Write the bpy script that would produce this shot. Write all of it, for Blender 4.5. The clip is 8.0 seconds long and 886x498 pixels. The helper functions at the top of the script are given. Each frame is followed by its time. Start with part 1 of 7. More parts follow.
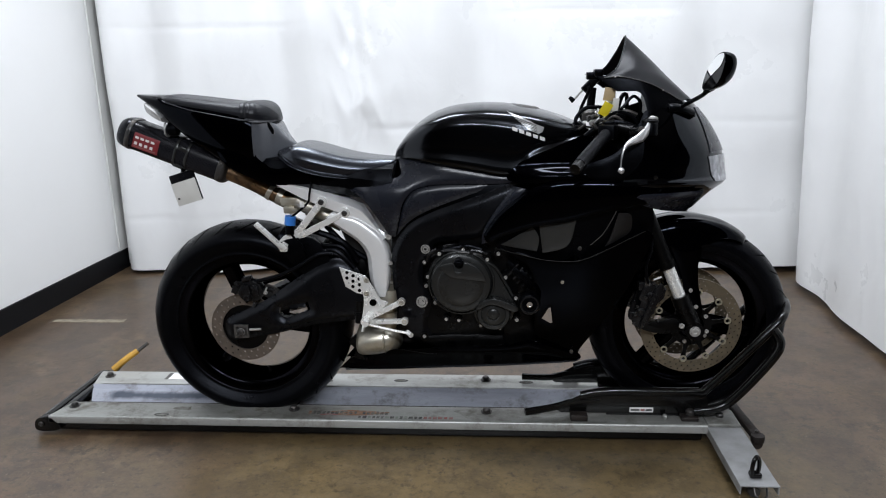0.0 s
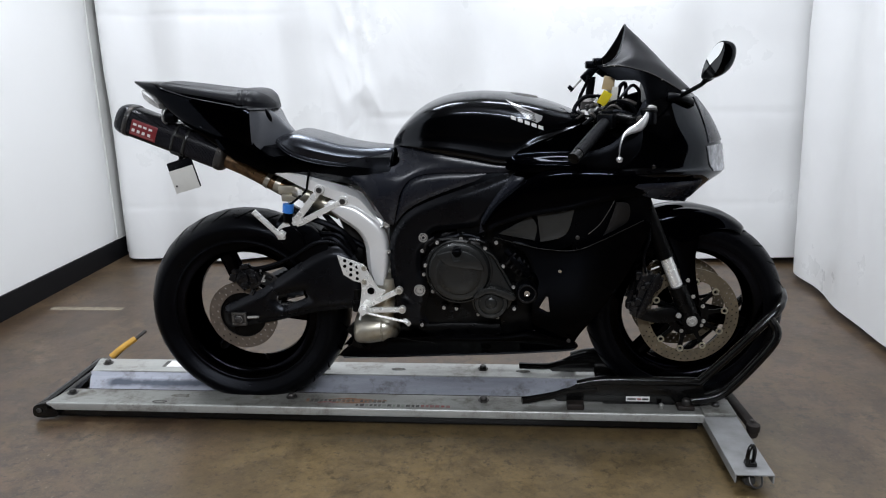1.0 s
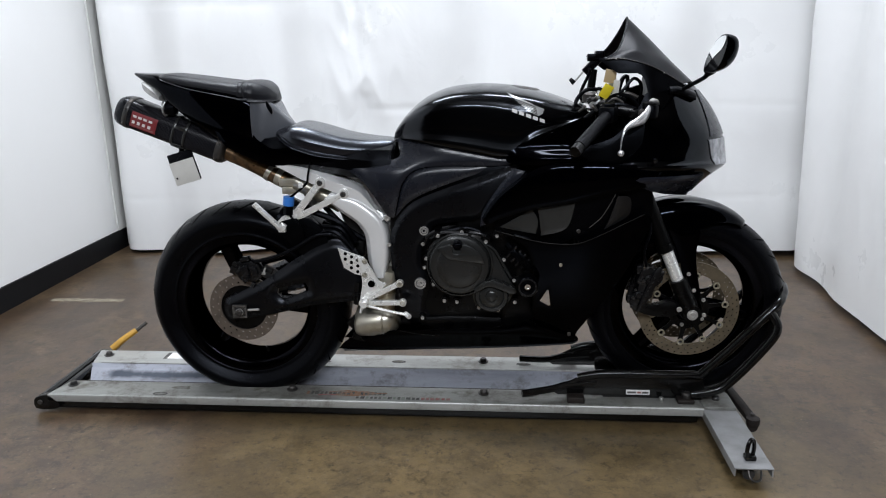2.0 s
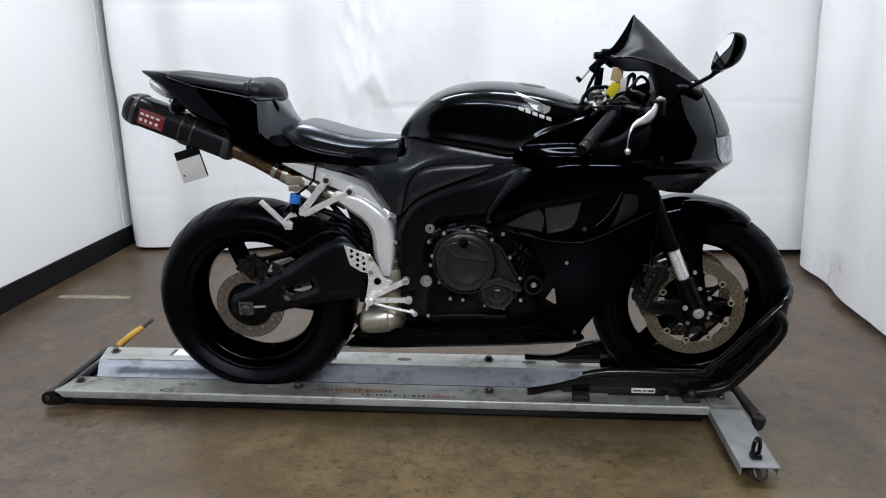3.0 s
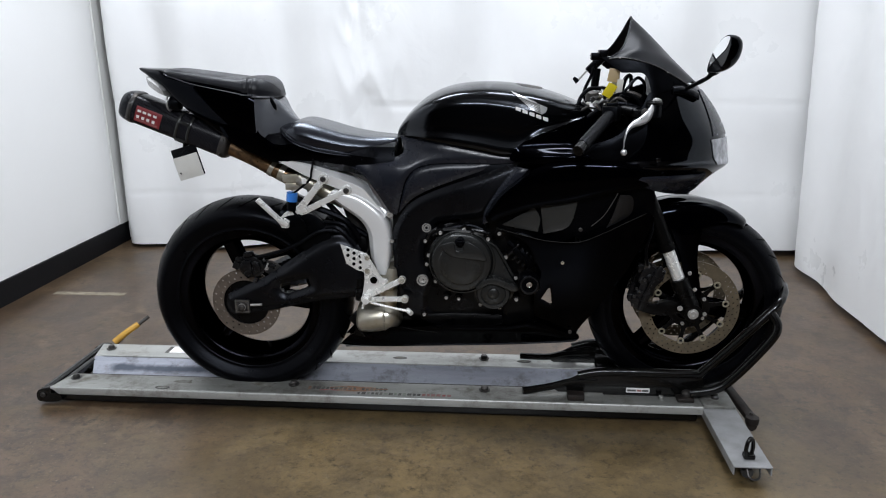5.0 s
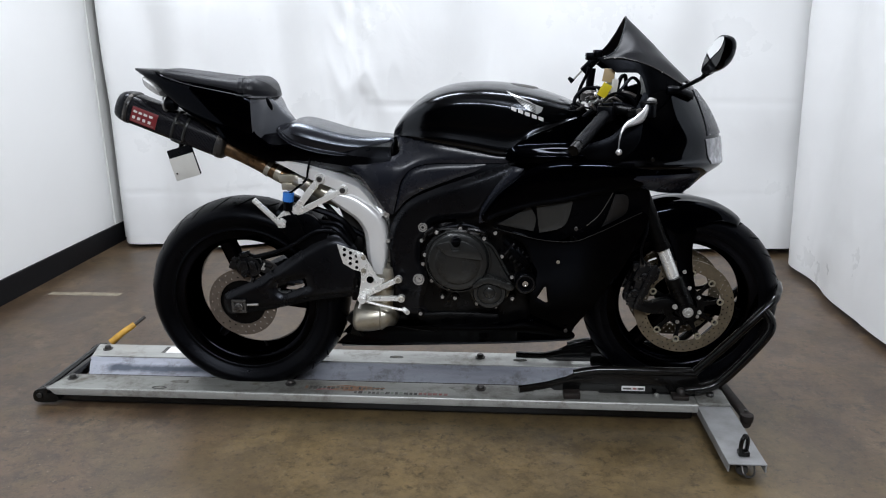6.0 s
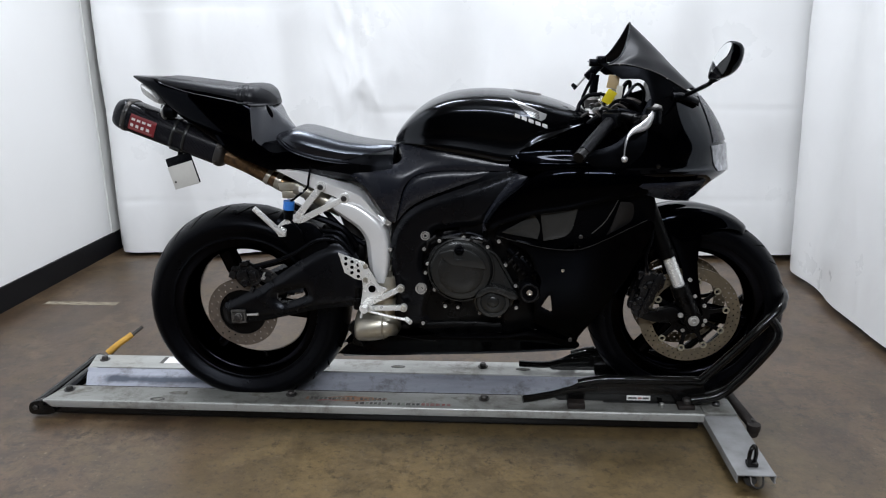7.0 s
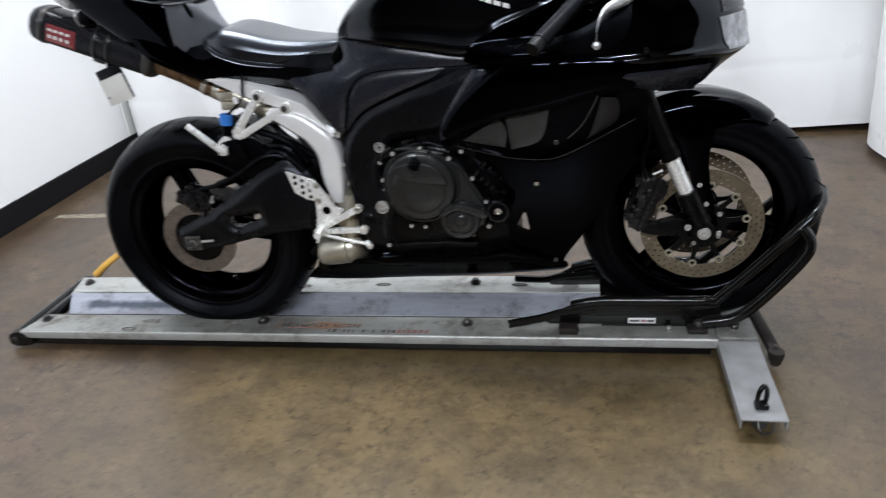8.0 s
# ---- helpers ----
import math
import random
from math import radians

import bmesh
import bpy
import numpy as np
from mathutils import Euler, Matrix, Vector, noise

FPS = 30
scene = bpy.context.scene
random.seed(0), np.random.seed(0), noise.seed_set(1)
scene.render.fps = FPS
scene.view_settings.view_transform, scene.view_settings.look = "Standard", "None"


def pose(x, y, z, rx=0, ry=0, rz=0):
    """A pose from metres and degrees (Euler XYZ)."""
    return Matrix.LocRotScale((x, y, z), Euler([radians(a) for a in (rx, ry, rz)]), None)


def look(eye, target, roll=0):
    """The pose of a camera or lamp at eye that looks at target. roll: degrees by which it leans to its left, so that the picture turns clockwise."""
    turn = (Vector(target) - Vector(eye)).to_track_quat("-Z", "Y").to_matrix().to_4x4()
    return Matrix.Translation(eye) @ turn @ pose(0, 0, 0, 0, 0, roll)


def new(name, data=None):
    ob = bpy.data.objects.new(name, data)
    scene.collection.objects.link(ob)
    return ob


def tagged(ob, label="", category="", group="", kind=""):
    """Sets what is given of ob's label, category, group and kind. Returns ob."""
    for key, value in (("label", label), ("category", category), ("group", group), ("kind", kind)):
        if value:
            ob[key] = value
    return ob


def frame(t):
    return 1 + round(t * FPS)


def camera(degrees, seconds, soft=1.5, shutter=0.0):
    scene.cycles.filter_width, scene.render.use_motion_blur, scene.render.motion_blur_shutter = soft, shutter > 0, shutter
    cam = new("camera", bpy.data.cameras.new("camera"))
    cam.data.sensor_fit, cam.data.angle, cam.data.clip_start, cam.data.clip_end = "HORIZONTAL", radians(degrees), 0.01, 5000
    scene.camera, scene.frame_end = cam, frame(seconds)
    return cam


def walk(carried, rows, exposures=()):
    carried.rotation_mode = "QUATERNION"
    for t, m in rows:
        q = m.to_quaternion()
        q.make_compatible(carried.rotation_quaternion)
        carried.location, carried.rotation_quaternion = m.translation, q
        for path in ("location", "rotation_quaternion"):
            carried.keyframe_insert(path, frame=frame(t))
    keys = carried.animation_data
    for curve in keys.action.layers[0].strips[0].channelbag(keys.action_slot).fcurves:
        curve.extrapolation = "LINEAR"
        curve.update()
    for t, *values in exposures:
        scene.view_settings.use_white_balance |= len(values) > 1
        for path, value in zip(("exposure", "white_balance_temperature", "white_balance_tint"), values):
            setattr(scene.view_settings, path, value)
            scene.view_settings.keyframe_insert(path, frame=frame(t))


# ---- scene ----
cam = camera(63.5, 8.0, soft=1.1, shutter=0.6)
PATH = [
    (0, (0.115, -2.167, 1.13), (-0.046, -0.237, 0.633), -1.4),
    (0.5, (0.109, -2.174, 1.127), (-0.05, -0.245, 0.624), -1.0),
    (1, (0.117, -2.169, 1.124), (-0.04, -0.245, 0.602), -1.1),
    (1.5, (0.118, -2.164, 1.13), (-0.036, -0.244, 0.592), -1.0),
    (3, (0.111, -2.169, 1.128), (-0.059, -0.253, 0.578), -0.9),
    (3.5, (0.11, -2.169, 1.129), (-0.059, -0.254, 0.579), -0.8),
    (4, (0.108, -2.171, 1.138), (-0.056, -0.255, 0.589), -0.5),
    (4.5, (0.111, -2.171, 1.132), (-0.051, -0.255, 0.58), -0.5),
    (6, (0.108, -2.181, 1.137), (-0.037, -0.267, 0.579), -0.5),
    (6.5, (0.105, -2.177, 1.135), (-0.036, -0.259, 0.583), -1.5),
    (7, (0.086, -2.155, 1.137), (-0.048, -0.235, 0.595), -0.6),
    (7.2, (0.078, -2.108, 1.151), (-0.048, -0.206, 0.544), -0.9),
    (7.3, (0.08, -2.079, 1.146), (-0.021, -0.185, 0.511), -0.8),
    (7.4, (0.111, -2.046, 1.138), (0.017, -0.168, 0.457), -1.0),
    (7.5, (0.148, -2.024, 1.108), (0.055, -0.156, 0.4), -1.5),
    (7.6, (0.23, -1.985, 1.127), (0.008, -0.147, 0.37), -4.8),
    (7.7, (0.277, -1.924, 1.13), (-0.052, -0.119, 0.334), -7.4),
    (7.8, (0.315, -1.888, 1.138), (-0.052, -0.1, 0.319), -7.1),
    (7.9, (0.357, -1.841, 1.158), (-0.021, -0.078, 0.293), -6.3),
    (8, (0.393, -1.802, 1.152), (0.009, -0.046, 0.275), -6.1),
]
walk(cam, [(t, look(eye, target, roll)) for t, eye, target, roll in PATH], [(0.0, 0.0), (7.0, 0.0), (7.5, 0.05), (8.0, 0.36)])

from mathutils.bvhtree import BVHTree

# ---- light and exposure ----
world = bpy.data.worlds.new("hall_dark")
scene.world = world
world.use_nodes = True
world.node_tree.nodes["Background"].inputs[0].default_value = (0.6, 0.65, 0.75, 1)
world.node_tree.nodes["Background"].inputs[1].default_value = 0.003
scene.view_settings.exposure = 0.0


def area_lamp(name, x, y, z, sx, sy, watts, colour=(0.945, 1.0, 1.095)):
    data = bpy.data.lights.new(name, "AREA")
    data.shape, data.size, data.size_y = "RECTANGLE", sx, sy
    data.energy, data.color = watts, colour
    ob = new(name, data)
    ob.matrix_world = pose(x, y, z)
    return ob


CEIL = 3.3
LAMPS = [(-1.00, 0.26, 58, 0.40), (0.68, 0.26, 53, 0.40), (-0.75, -4.2, 112, 0.30), (0.75, -4.2, 146, 0.30)]
for lx, ly, lw, deep in LAMPS:
    area_lamp("panel_light", lx, ly, CEIL - 0.09, 1.2, deep, lw)


# ---- materials ----
def material(name, colour, rough, metal=0.0, tint=None, scale=8.0, amount=0.5, bump=0.0, bump_scale=60.0,
             rough_var=0.0, coat=0.0, spec=0.5, stretch=(1, 1, 1), gloss_tint=(1, 1, 1)):
    """A surface with variation at two scales: broad tone (tint) and fine relief."""
    m = bpy.data.materials.new(name)
    m.use_nodes = True
    nt = m.node_tree
    b = nt.nodes["Principled BSDF"]
    b.inputs["Metallic"].default_value = metal
    b.inputs["Specular IOR Level"].default_value = spec
    b.inputs["Specular Tint"].default_value = (*gloss_tint, 1)
    b.inputs["Coat Weight"].default_value = coat
    b.inputs["Coat Roughness"].default_value = 0.03
    co = nt.nodes.new("ShaderNodeTexCoord")
    mp = nt.nodes.new("ShaderNodeMapping")
    mp.inputs["Scale"].default_value = stretch
    nt.links.new(co.outputs["Object"], mp.inputs["Vector"])
    n1 = nt.nodes.new("ShaderNodeTexNoise")
    n1.inputs["Scale"].default_value = scale
    n1.inputs["Detail"].default_value = 6
    n1.inputs["Roughness"].default_value = 0.6
    nt.links.new(mp.outputs[0], n1.inputs["Vector"])
    mix = nt.nodes.new("ShaderNodeMix")
    mix.data_type = "RGBA"
    mix.inputs["A"].default_value = (*colour, 1)
    mix.inputs["B"].default_value = (*(tint or [c * 0.8 for c in colour]), 1)
    ramp = nt.nodes.new("ShaderNodeMapRange")
    ramp.inputs["From Min"].default_value, ramp.inputs["From Max"].default_value = 0.35, 0.7
    ramp.inputs["To Max"].default_value = amount
    nt.links.new(n1.outputs["Fac"], ramp.inputs["Value"])
    nt.links.new(ramp.outputs[0], mix.inputs["Factor"])
    nt.links.new(mix.outputs["Result"], b.inputs["Base Color"])
    n2 = nt.nodes.new("ShaderNodeTexNoise")
    n2.inputs["Scale"].default_value = bump_scale
    n2.inputs["Detail"].default_value = 4
    nt.links.new(mp.outputs[0], n2.inputs["Vector"])
    rr = nt.nodes.new("ShaderNodeMapRange")
    rr.inputs["From Min"].default_value, rr.inputs["From Max"].default_value = 0.3, 0.7
    rr.inputs["To Min"].default_value, rr.inputs["To Max"].default_value = rough - rough_var, rough + rough_var
    nt.links.new(n1.outputs["Fac"], rr.inputs["Value"])
    nt.links.new(rr.outputs[0], b.inputs["Roughness"])
    if bump:
        bp = nt.nodes.new("ShaderNodeBump")
        bp.inputs["Strength"].default_value = bump
        bp.inputs["Distance"].default_value = 0.002
        nt.links.new(n2.outputs["Fac"], bp.inputs["Height"])
        nt.links.new(bp.outputs[0], b.inputs["Normal"])
    return m


def worn_metal(name, pale, dull, dirt, rough):
    """Scuffed sheet metal: streaks along its length, blotches of dirt and bright scratches."""
    m = material(name, pale, rough, metal=0.4, tint=dull, scale=5, amount=0.85, bump=0.25, bump_scale=120, rough_var=0.1, stretch=(0.5, 2.5, 2))
    nt = m.node_tree
    b = nt.nodes["Principled BSDF"]
    old = b.inputs["Base Color"].links[0].from_socket
    co = nt.nodes.new("ShaderNodeTexCoord")
    n = nt.nodes.new("ShaderNodeTexNoise")
    n.inputs["Scale"].default_value, n.inputs["Detail"].default_value, n.inputs["Roughness"].default_value = 9.0, 10, 0.78
    nt.links.new(co.outputs["Object"], n.inputs["Vector"])
    r = nt.nodes.new("ShaderNodeMapRange")
    r.inputs["From Min"].default_value, r.inputs["From Max"].default_value, r.inputs["To Max"].default_value = 0.51, 0.68, 0.85
    nt.links.new(n.outputs["Fac"], r.inputs["Value"])
    x = nt.nodes.new("ShaderNodeMix")
    x.data_type = "RGBA"
    x.inputs["B"].default_value = (*dirt, 1)
    nt.links.new(r.outputs[0], x.inputs["Factor"])
    nt.links.new(old, x.inputs["A"])
    nt.links.new(x.outputs["Result"], b.inputs["Base Color"])
    return m


GLOSS = material("black_gloss_paint", (0.0001, 0.0001, 0.0003), 0.045, tint=(0.0002, 0.0002, 0.0005), scale=3, rough_var=0.012, spec=0.08, gloss_tint=(0.72, 0.80, 1.0))
# Same black paint as GLOSS, reflecting more to put sheen on the tank.
TANKGLOSS = material("black_paint_sheen", (0.0002, 0.0002, 0.0004), 0.16, tint=(0.0004, 0.0004, 0.0006), scale=3, rough_var=0.02, spec=0.40, gloss_tint=(0.84, 0.90, 1.0))
# GLOSS copy with raised reflectance, for the pale sheen along the nose.
COWLGLOSS = material("nose_black_sheen", (0.0002, 0.0002, 0.0004), 0.06, tint=(0.0003, 0.0003, 0.0006), scale=3, rough_var=0.012, spec=0.34, gloss_tint=(0.80, 0.88, 1.0))
SATIN = material("black_satin_cover", (0.0095, 0.0110, 0.0165), 0.27, tint=(0.0075, 0.0087, 0.0130), scale=20, bump=0.04, bump_scale=700, rough_var=0.04, spec=0.42)
FRAMEM = material("black_frame_paint", (0.0020, 0.0021, 0.0028), 0.29, tint=(0.0011, 0.0012, 0.0016), scale=12, bump=0.12, bump_scale=500, rough_var=0.06, spec=0.26, gloss_tint=(0.86, 0.9, 1.0))
PLASTIC = material("black_plastic", (0.0005, 0.0005, 0.0008), 0.33, scale=25, bump=0.2, bump_scale=500, rough_var=0.08, spec=0.08, gloss_tint=(0.8, 0.86, 1.0))
RUBBER = material("tyre_rubber", (0.0009, 0.0009, 0.0014), 0.33, tint=(0.0018, 0.0018, 0.0021), scale=14, amount=0.5, bump=0.3, bump_scale=260, rough_var=0.08, spec=0.09, gloss_tint=(0.82, 0.87, 1.0))
GROOVE = material("groove_dark", (0.0004, 0.0004, 0.0004), 0.9, spec=0.03)
VINYL = material("seat_vinyl", (0.0045, 0.0045, 0.0066), 0.25, tint=(0.0036, 0.0036, 0.005), scale=30, bump=0.03, bump_scale=900, rough_var=0.015, spec=0.75, gloss_tint=(0.80, 0.88, 1.0))
PADVINYL = material("pad_vinyl", (0.0050, 0.0055, 0.0080), 0.40, tint=(0.0038, 0.0042, 0.006), scale=30, bump=0.08, bump_scale=900, rough_var=0.03, spec=0.30)
TAILSATIN = material("tail_satin_panel", (0.075, 0.079, 0.088), 0.24, tint=(0.060, 0.064, 0.073), scale=20, rough_var=0.04, spec=0.8)
BOBBIN = material("disc_button", (0.42, 0.38, 0.28), 0.35, metal=0.5, tint=(0.30, 0.27, 0.20), scale=60)
CALIPER = material("caliper_grey", (0.006, 0.006, 0.0070), 0.27, metal=0.2, tint=(0.003, 0.003, 0.003), scale=30, bump=0.3, bump_scale=250, rough_var=0.06, spec=0.4)
FORKM = material("matt_black_tube", (0.0007, 0.0007, 0.0008), 0.45, tint=(0.0012, 0.0012, 0.0012), scale=20, rough_var=0.05, spec=0.1)
GRIME = material("rail_grime", (0.10, 0.092, 0.072), 0.6, tint=(0.27, 0.272, 0.255), scale=38, amount=1.0, bump=0.1, bump_scale=200)
RIM = material("rim_gloss_black", (0.006, 0.006, 0.0075), 0.17, metal=1.0, tint=(0.010, 0.010, 0.012), scale=10, rough_var=0.05, gloss_tint=(0.10, 0.11, 0.13))
SILVER = material("silver_cast_paint", (0.92, 0.92, 0.91), 0.32, metal=0.40, tint=(0.87, 0.87, 0.86), scale=6, bump=0.04, bump_scale=300, rough_var=0.04)
BRIGHT = material("bare_aluminium", (0.93, 0.93, 0.90), 0.27, metal=0.45, tint=(0.80, 0.79, 0.75), scale=22, bump=0.06, bump_scale=220, rough_var=0.06)
LEVERM = material("dull_lever_aluminium", (0.60, 0.60, 0.60), 0.34, metal=0.65, tint=(0.42, 0.42, 0.42), scale=30, bump=0.06, bump_scale=220, rough_var=0.08)
CHROME = material("chrome", (0.8, 0.8, 0.78), 0.14, metal=1.0, tint=(0.62, 0.61, 0.58), scale=40, rough_var=0.05)
STEEL = material("bolt_steel", (0.56, 0.55, 0.53), 0.32, metal=0.6, tint=(0.30, 0.285, 0.26), scale=60, rough_var=0.1)
DARKSTEEL = material("dark_steel", (0.05, 0.05, 0.05), 0.42, metal=0.6, tint=(0.09, 0.07, 0.055), scale=40, rough_var=0.1)
POT = material("stained_steel_chamber", (0.56, 0.54, 0.47), 0.36, metal=0.75, tint=(0.36, 0.31, 0.22), scale=14, amount=0.9, bump=0.3, bump_scale=60, rough_var=0.1)
PIPE = material("heat_blued_pipe", (0.26, 0.155, 0.075), 0.36, metal=0.8, tint=(0.045, 0.03, 0.022), scale=30, amount=1.0, bump=0.2, bump_scale=150, rough_var=0.12)
DISC = material("brake_disc_bronze", (0.185, 0.15, 0.10), 0.36, metal=0.5, tint=(0.10, 0.083, 0.06), scale=30, amount=0.8, bump=0.15, bump_scale=400, rough_var=0.08, stretch=(1, 0.1, 1))
DISCR = material("brake_disc_steel", (0.17, 0.14, 0.115), 0.38, metal=0.5, tint=(0.09, 0.075, 0.062), scale=30, amount=0.8, bump=0.15, bump_scale=400, rough_var=0.08)
DUCT = material("grey_duct_plastic", (0.024, 0.025, 0.024), 0.24, tint=(0.014, 0.0147, 0.014), scale=10, bump=0.1, bump_scale=300)
DUCTDARK = material("dark_duct_plastic", (0.0055, 0.0056, 0.0060), 0.34, tint=(0.003, 0.003, 0.0034), scale=14, bump=0.1, bump_scale=300)
COVER = material("engine_cover_grey", (0.040, 0.041, 0.040), 0.25, metal=0.6, tint=(0.030, 0.031, 0.030), scale=14, bump=0.10, bump_scale=400, rough_var=0.06)
ENGINE = material("engine_black", (0.0008, 0.0008, 0.0010), 0.32, metal=0.1, tint=(0.0030, 0.0029, 0.0030), scale=30, amount=0.5, bump=0.4, bump_scale=200, rough_var=0.1, spec=0.18)
LENS = material("headlamp_lens", (0.42, 0.43, 0.46), 0.06, tint=(0.13, 0.135, 0.15), scale=34, amount=1.0, rough_var=0.03, spec=0.7)
TAILLENS = material("smoked_tail_lens", (0.55, 0.55, 0.53), 0.16, tint=(0.24, 0.23, 0.23), scale=50, amount=0.8)
TAGWHITE = material("white_card", (0.62, 0.61, 0.57), 0.5, tint=(0.5, 0.48, 0.44), scale=12)
YELLOW = material("yellow_tag", (0.75, 0.62, 0.02), 0.45, tint=(0.6, 0.45, 0.02), scale=30)
ORANGE = material("orange_grip", (0.50, 0.27, 0.03), 0.5, tint=(0.28, 0.15, 0.03), scale=25, bump=0.2)
TAN = material("tan_tag", (0.50, 0.38, 0.22), 0.6, scale=20)
PAINTMARK = material("worn_paint_mark", (0.27, 0.235, 0.175), 0.6, tint=(0.105, 0.08, 0.05), scale=26, amount=1.0, stretch=(1, 3, 1))
BLUE = material("blue_tape", (0.03, 0.19, 0.62), 0.45, scale=30)
RED = material("red_badge", (0.20, 0.014, 0.018), 0.35, tint=(0.10, 0.010, 0.012), scale=40)
BADGE = material("silver_badge", (0.42, 0.42, 0.41), 0.3, metal=0.6, tint=(0.30, 0.30, 0.30), scale=60)
WHITE = material("white_print", (0.75, 0.74, 0.72), 0.5, tint=(0.6, 0.58, 0.56), scale=60)
ALU = worn_metal("worn_rail_aluminium", (0.30, 0.305, 0.285), (0.165, 0.16, 0.142), (0.06, 0.045, 0.031), 0.42)
# Lighter copy of ALU: light on the lip and back rail put into colour.
ALULIT = worn_metal("lit_rail_aluminium", (0.44, 0.445, 0.425), (0.31, 0.31, 0.29), (0.14, 0.125, 0.10), 0.38)
TROUGH = worn_metal("worn_trough_aluminium", (0.33, 0.345, 0.39), (0.175, 0.18, 0.21), (0.085, 0.075, 0.072), 0.46)


def tyre_streak(m, x0, x1, y, wide):
    """A soft dark rub mark along a sheet, ragged at its edges."""
    nt = m.node_tree
    b = nt.nodes["Principled BSDF"]
    old = b.inputs["Base Color"].links[0].from_socket
    co = nt.nodes.new("ShaderNodeTexCoord")
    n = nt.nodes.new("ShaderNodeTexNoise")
    n.inputs["Scale"].default_value, n.inputs["Detail"].default_value, n.inputs["Roughness"].default_value = 16.0, 8, 0.7
    nt.links.new(co.outputs["Object"], n.inputs["Vector"])
    sep = nt.nodes.new("ShaderNodeSeparateXYZ")
    nt.links.new(co.outputs["Object"], sep.inputs[0])

    def calc(op, a, c):
        k = nt.nodes.new("ShaderNodeMath")
        k.operation, k.use_clamp = op, False
        for i, v in enumerate((a, c)):
            if isinstance(v, float):
                k.inputs[i].default_value = v
            else:
                nt.links.new(v, k.inputs[i])
        return k.outputs[0]

    def ramp(v, lo, hi):
        r = nt.nodes.new("ShaderNodeMapRange")
        r.interpolation_type = "SMOOTHSTEP"
        r.inputs["From Min"].default_value, r.inputs["From Max"].default_value = lo, hi
        nt.links.new(v, r.inputs["Value"])
        return r.outputs[0]

    off = calc("ABSOLUTE", calc("ADD", sep.outputs[1], -y), 0.0)
    off = calc("ADD", off, calc("MULTIPLY", calc("ADD", n.outputs["Fac"], -0.5), wide * 1.3))
    fac = calc("MULTIPLY", ramp(off, wide, wide * 0.15), calc("MULTIPLY", ramp(sep.outputs[0], x0, x0 + 0.04), ramp(sep.outputs[0], x1, x1 - 0.35)))
    x = nt.nodes.new("ShaderNodeMix")
    x.data_type = "RGBA"
    x.inputs["B"].default_value = (0.032, 0.042, 0.062, 1)
    nt.links.new(calc("MULTIPLY", fac, 0.9), x.inputs["Factor"])
    nt.links.new(old, x.inputs["A"])
    nt.links.new(x.outputs["Result"], b.inputs["Base Color"])


tyre_streak(TROUGH, -1.27, -0.40, 0.036, 0.022)
GREYPAINT = material("grey_foot_paint", (0.245, 0.247, 0.25), 0.5, tint=(0.15, 0.148, 0.142), scale=11, amount=0.9, bump=0.2, bump_scale=200, rough_var=0.08)
AXLE = material("oily_axle_steel", (0.17, 0.165, 0.155), 0.35, metal=0.7, tint=(0.06, 0.055, 0.05), scale=60, amount=0.9, bump=0.2, bump_scale=250, rough_var=0.1)
RUST = material("rusted_steel", (0.022, 0.016, 0.013), 0.6, metal=0.3, tint=(0.008, 0.0065, 0.006), scale=35, amount=0.9, bump=0.4, bump_scale=250)
BLACKTUBE = material("black_enamel_tube", (0.0025, 0.0025, 0.0026), 0.15, tint=(0.006, 0.0055, 0.005), scale=20, amount=0.7, bump=0.15, bump_scale=150, rough_var=0.06, spec=0.35)
CASTER = material("caster_rubber", (0.03, 0.028, 0.026), 0.7, scale=30, bump=0.3)
INK = material("decal_ink", (0.022, 0.020, 0.019), 0.6, tint=(0.17, 0.165, 0.15), scale=55, amount=0.85)
INKRED = material("decal_red", (0.26, 0.050, 0.045), 0.6, tint=(0.24, 0.16, 0.15), scale=70, amount=0.9)
INKORANGE = material("decal_orange", (0.22, 0.085, 0.030), 0.6, tint=(0.24, 0.20, 0.165), scale=55, amount=1.0)
INKGREEN = material("decal_green", (0.15, 0.19, 0.15), 0.6, tint=(0.28, 0.275, 0.26), scale=90, amount=1.0)
BASEB = material("black_base", (0.005, 0.005, 0.006), 0.5, tint=(0.008, 0.008, 0.009), scale=6, bump=0.1, spec=0.15)
WALLP = material("white_wall_paint", (0.82, 0.82, 0.81), 0.55, tint=(0.79, 0.79, 0.775), scale=1.5, bump=0.12, bump_scale=120)
TRIMP = material("offwhite_trim", (0.76, 0.76, 0.73), 0.5, scale=6, bump=0.1)
DARKWALL = material("hall_wall", (0.02, 0.02, 0.021), 0.8, tint=(0.012, 0.012, 0.012), scale=1.2, bump=0.2, bump_scale=30)
CEILM = material("ceiling_board", (0.62, 0.62, 0.61), 0.8, tint=(0.55, 0.55, 0.54), scale=2, bump=0.2, bump_scale=80)
LAMPBODY = material("lamp_body", (0.75, 0.75, 0.73), 0.45, scale=10)


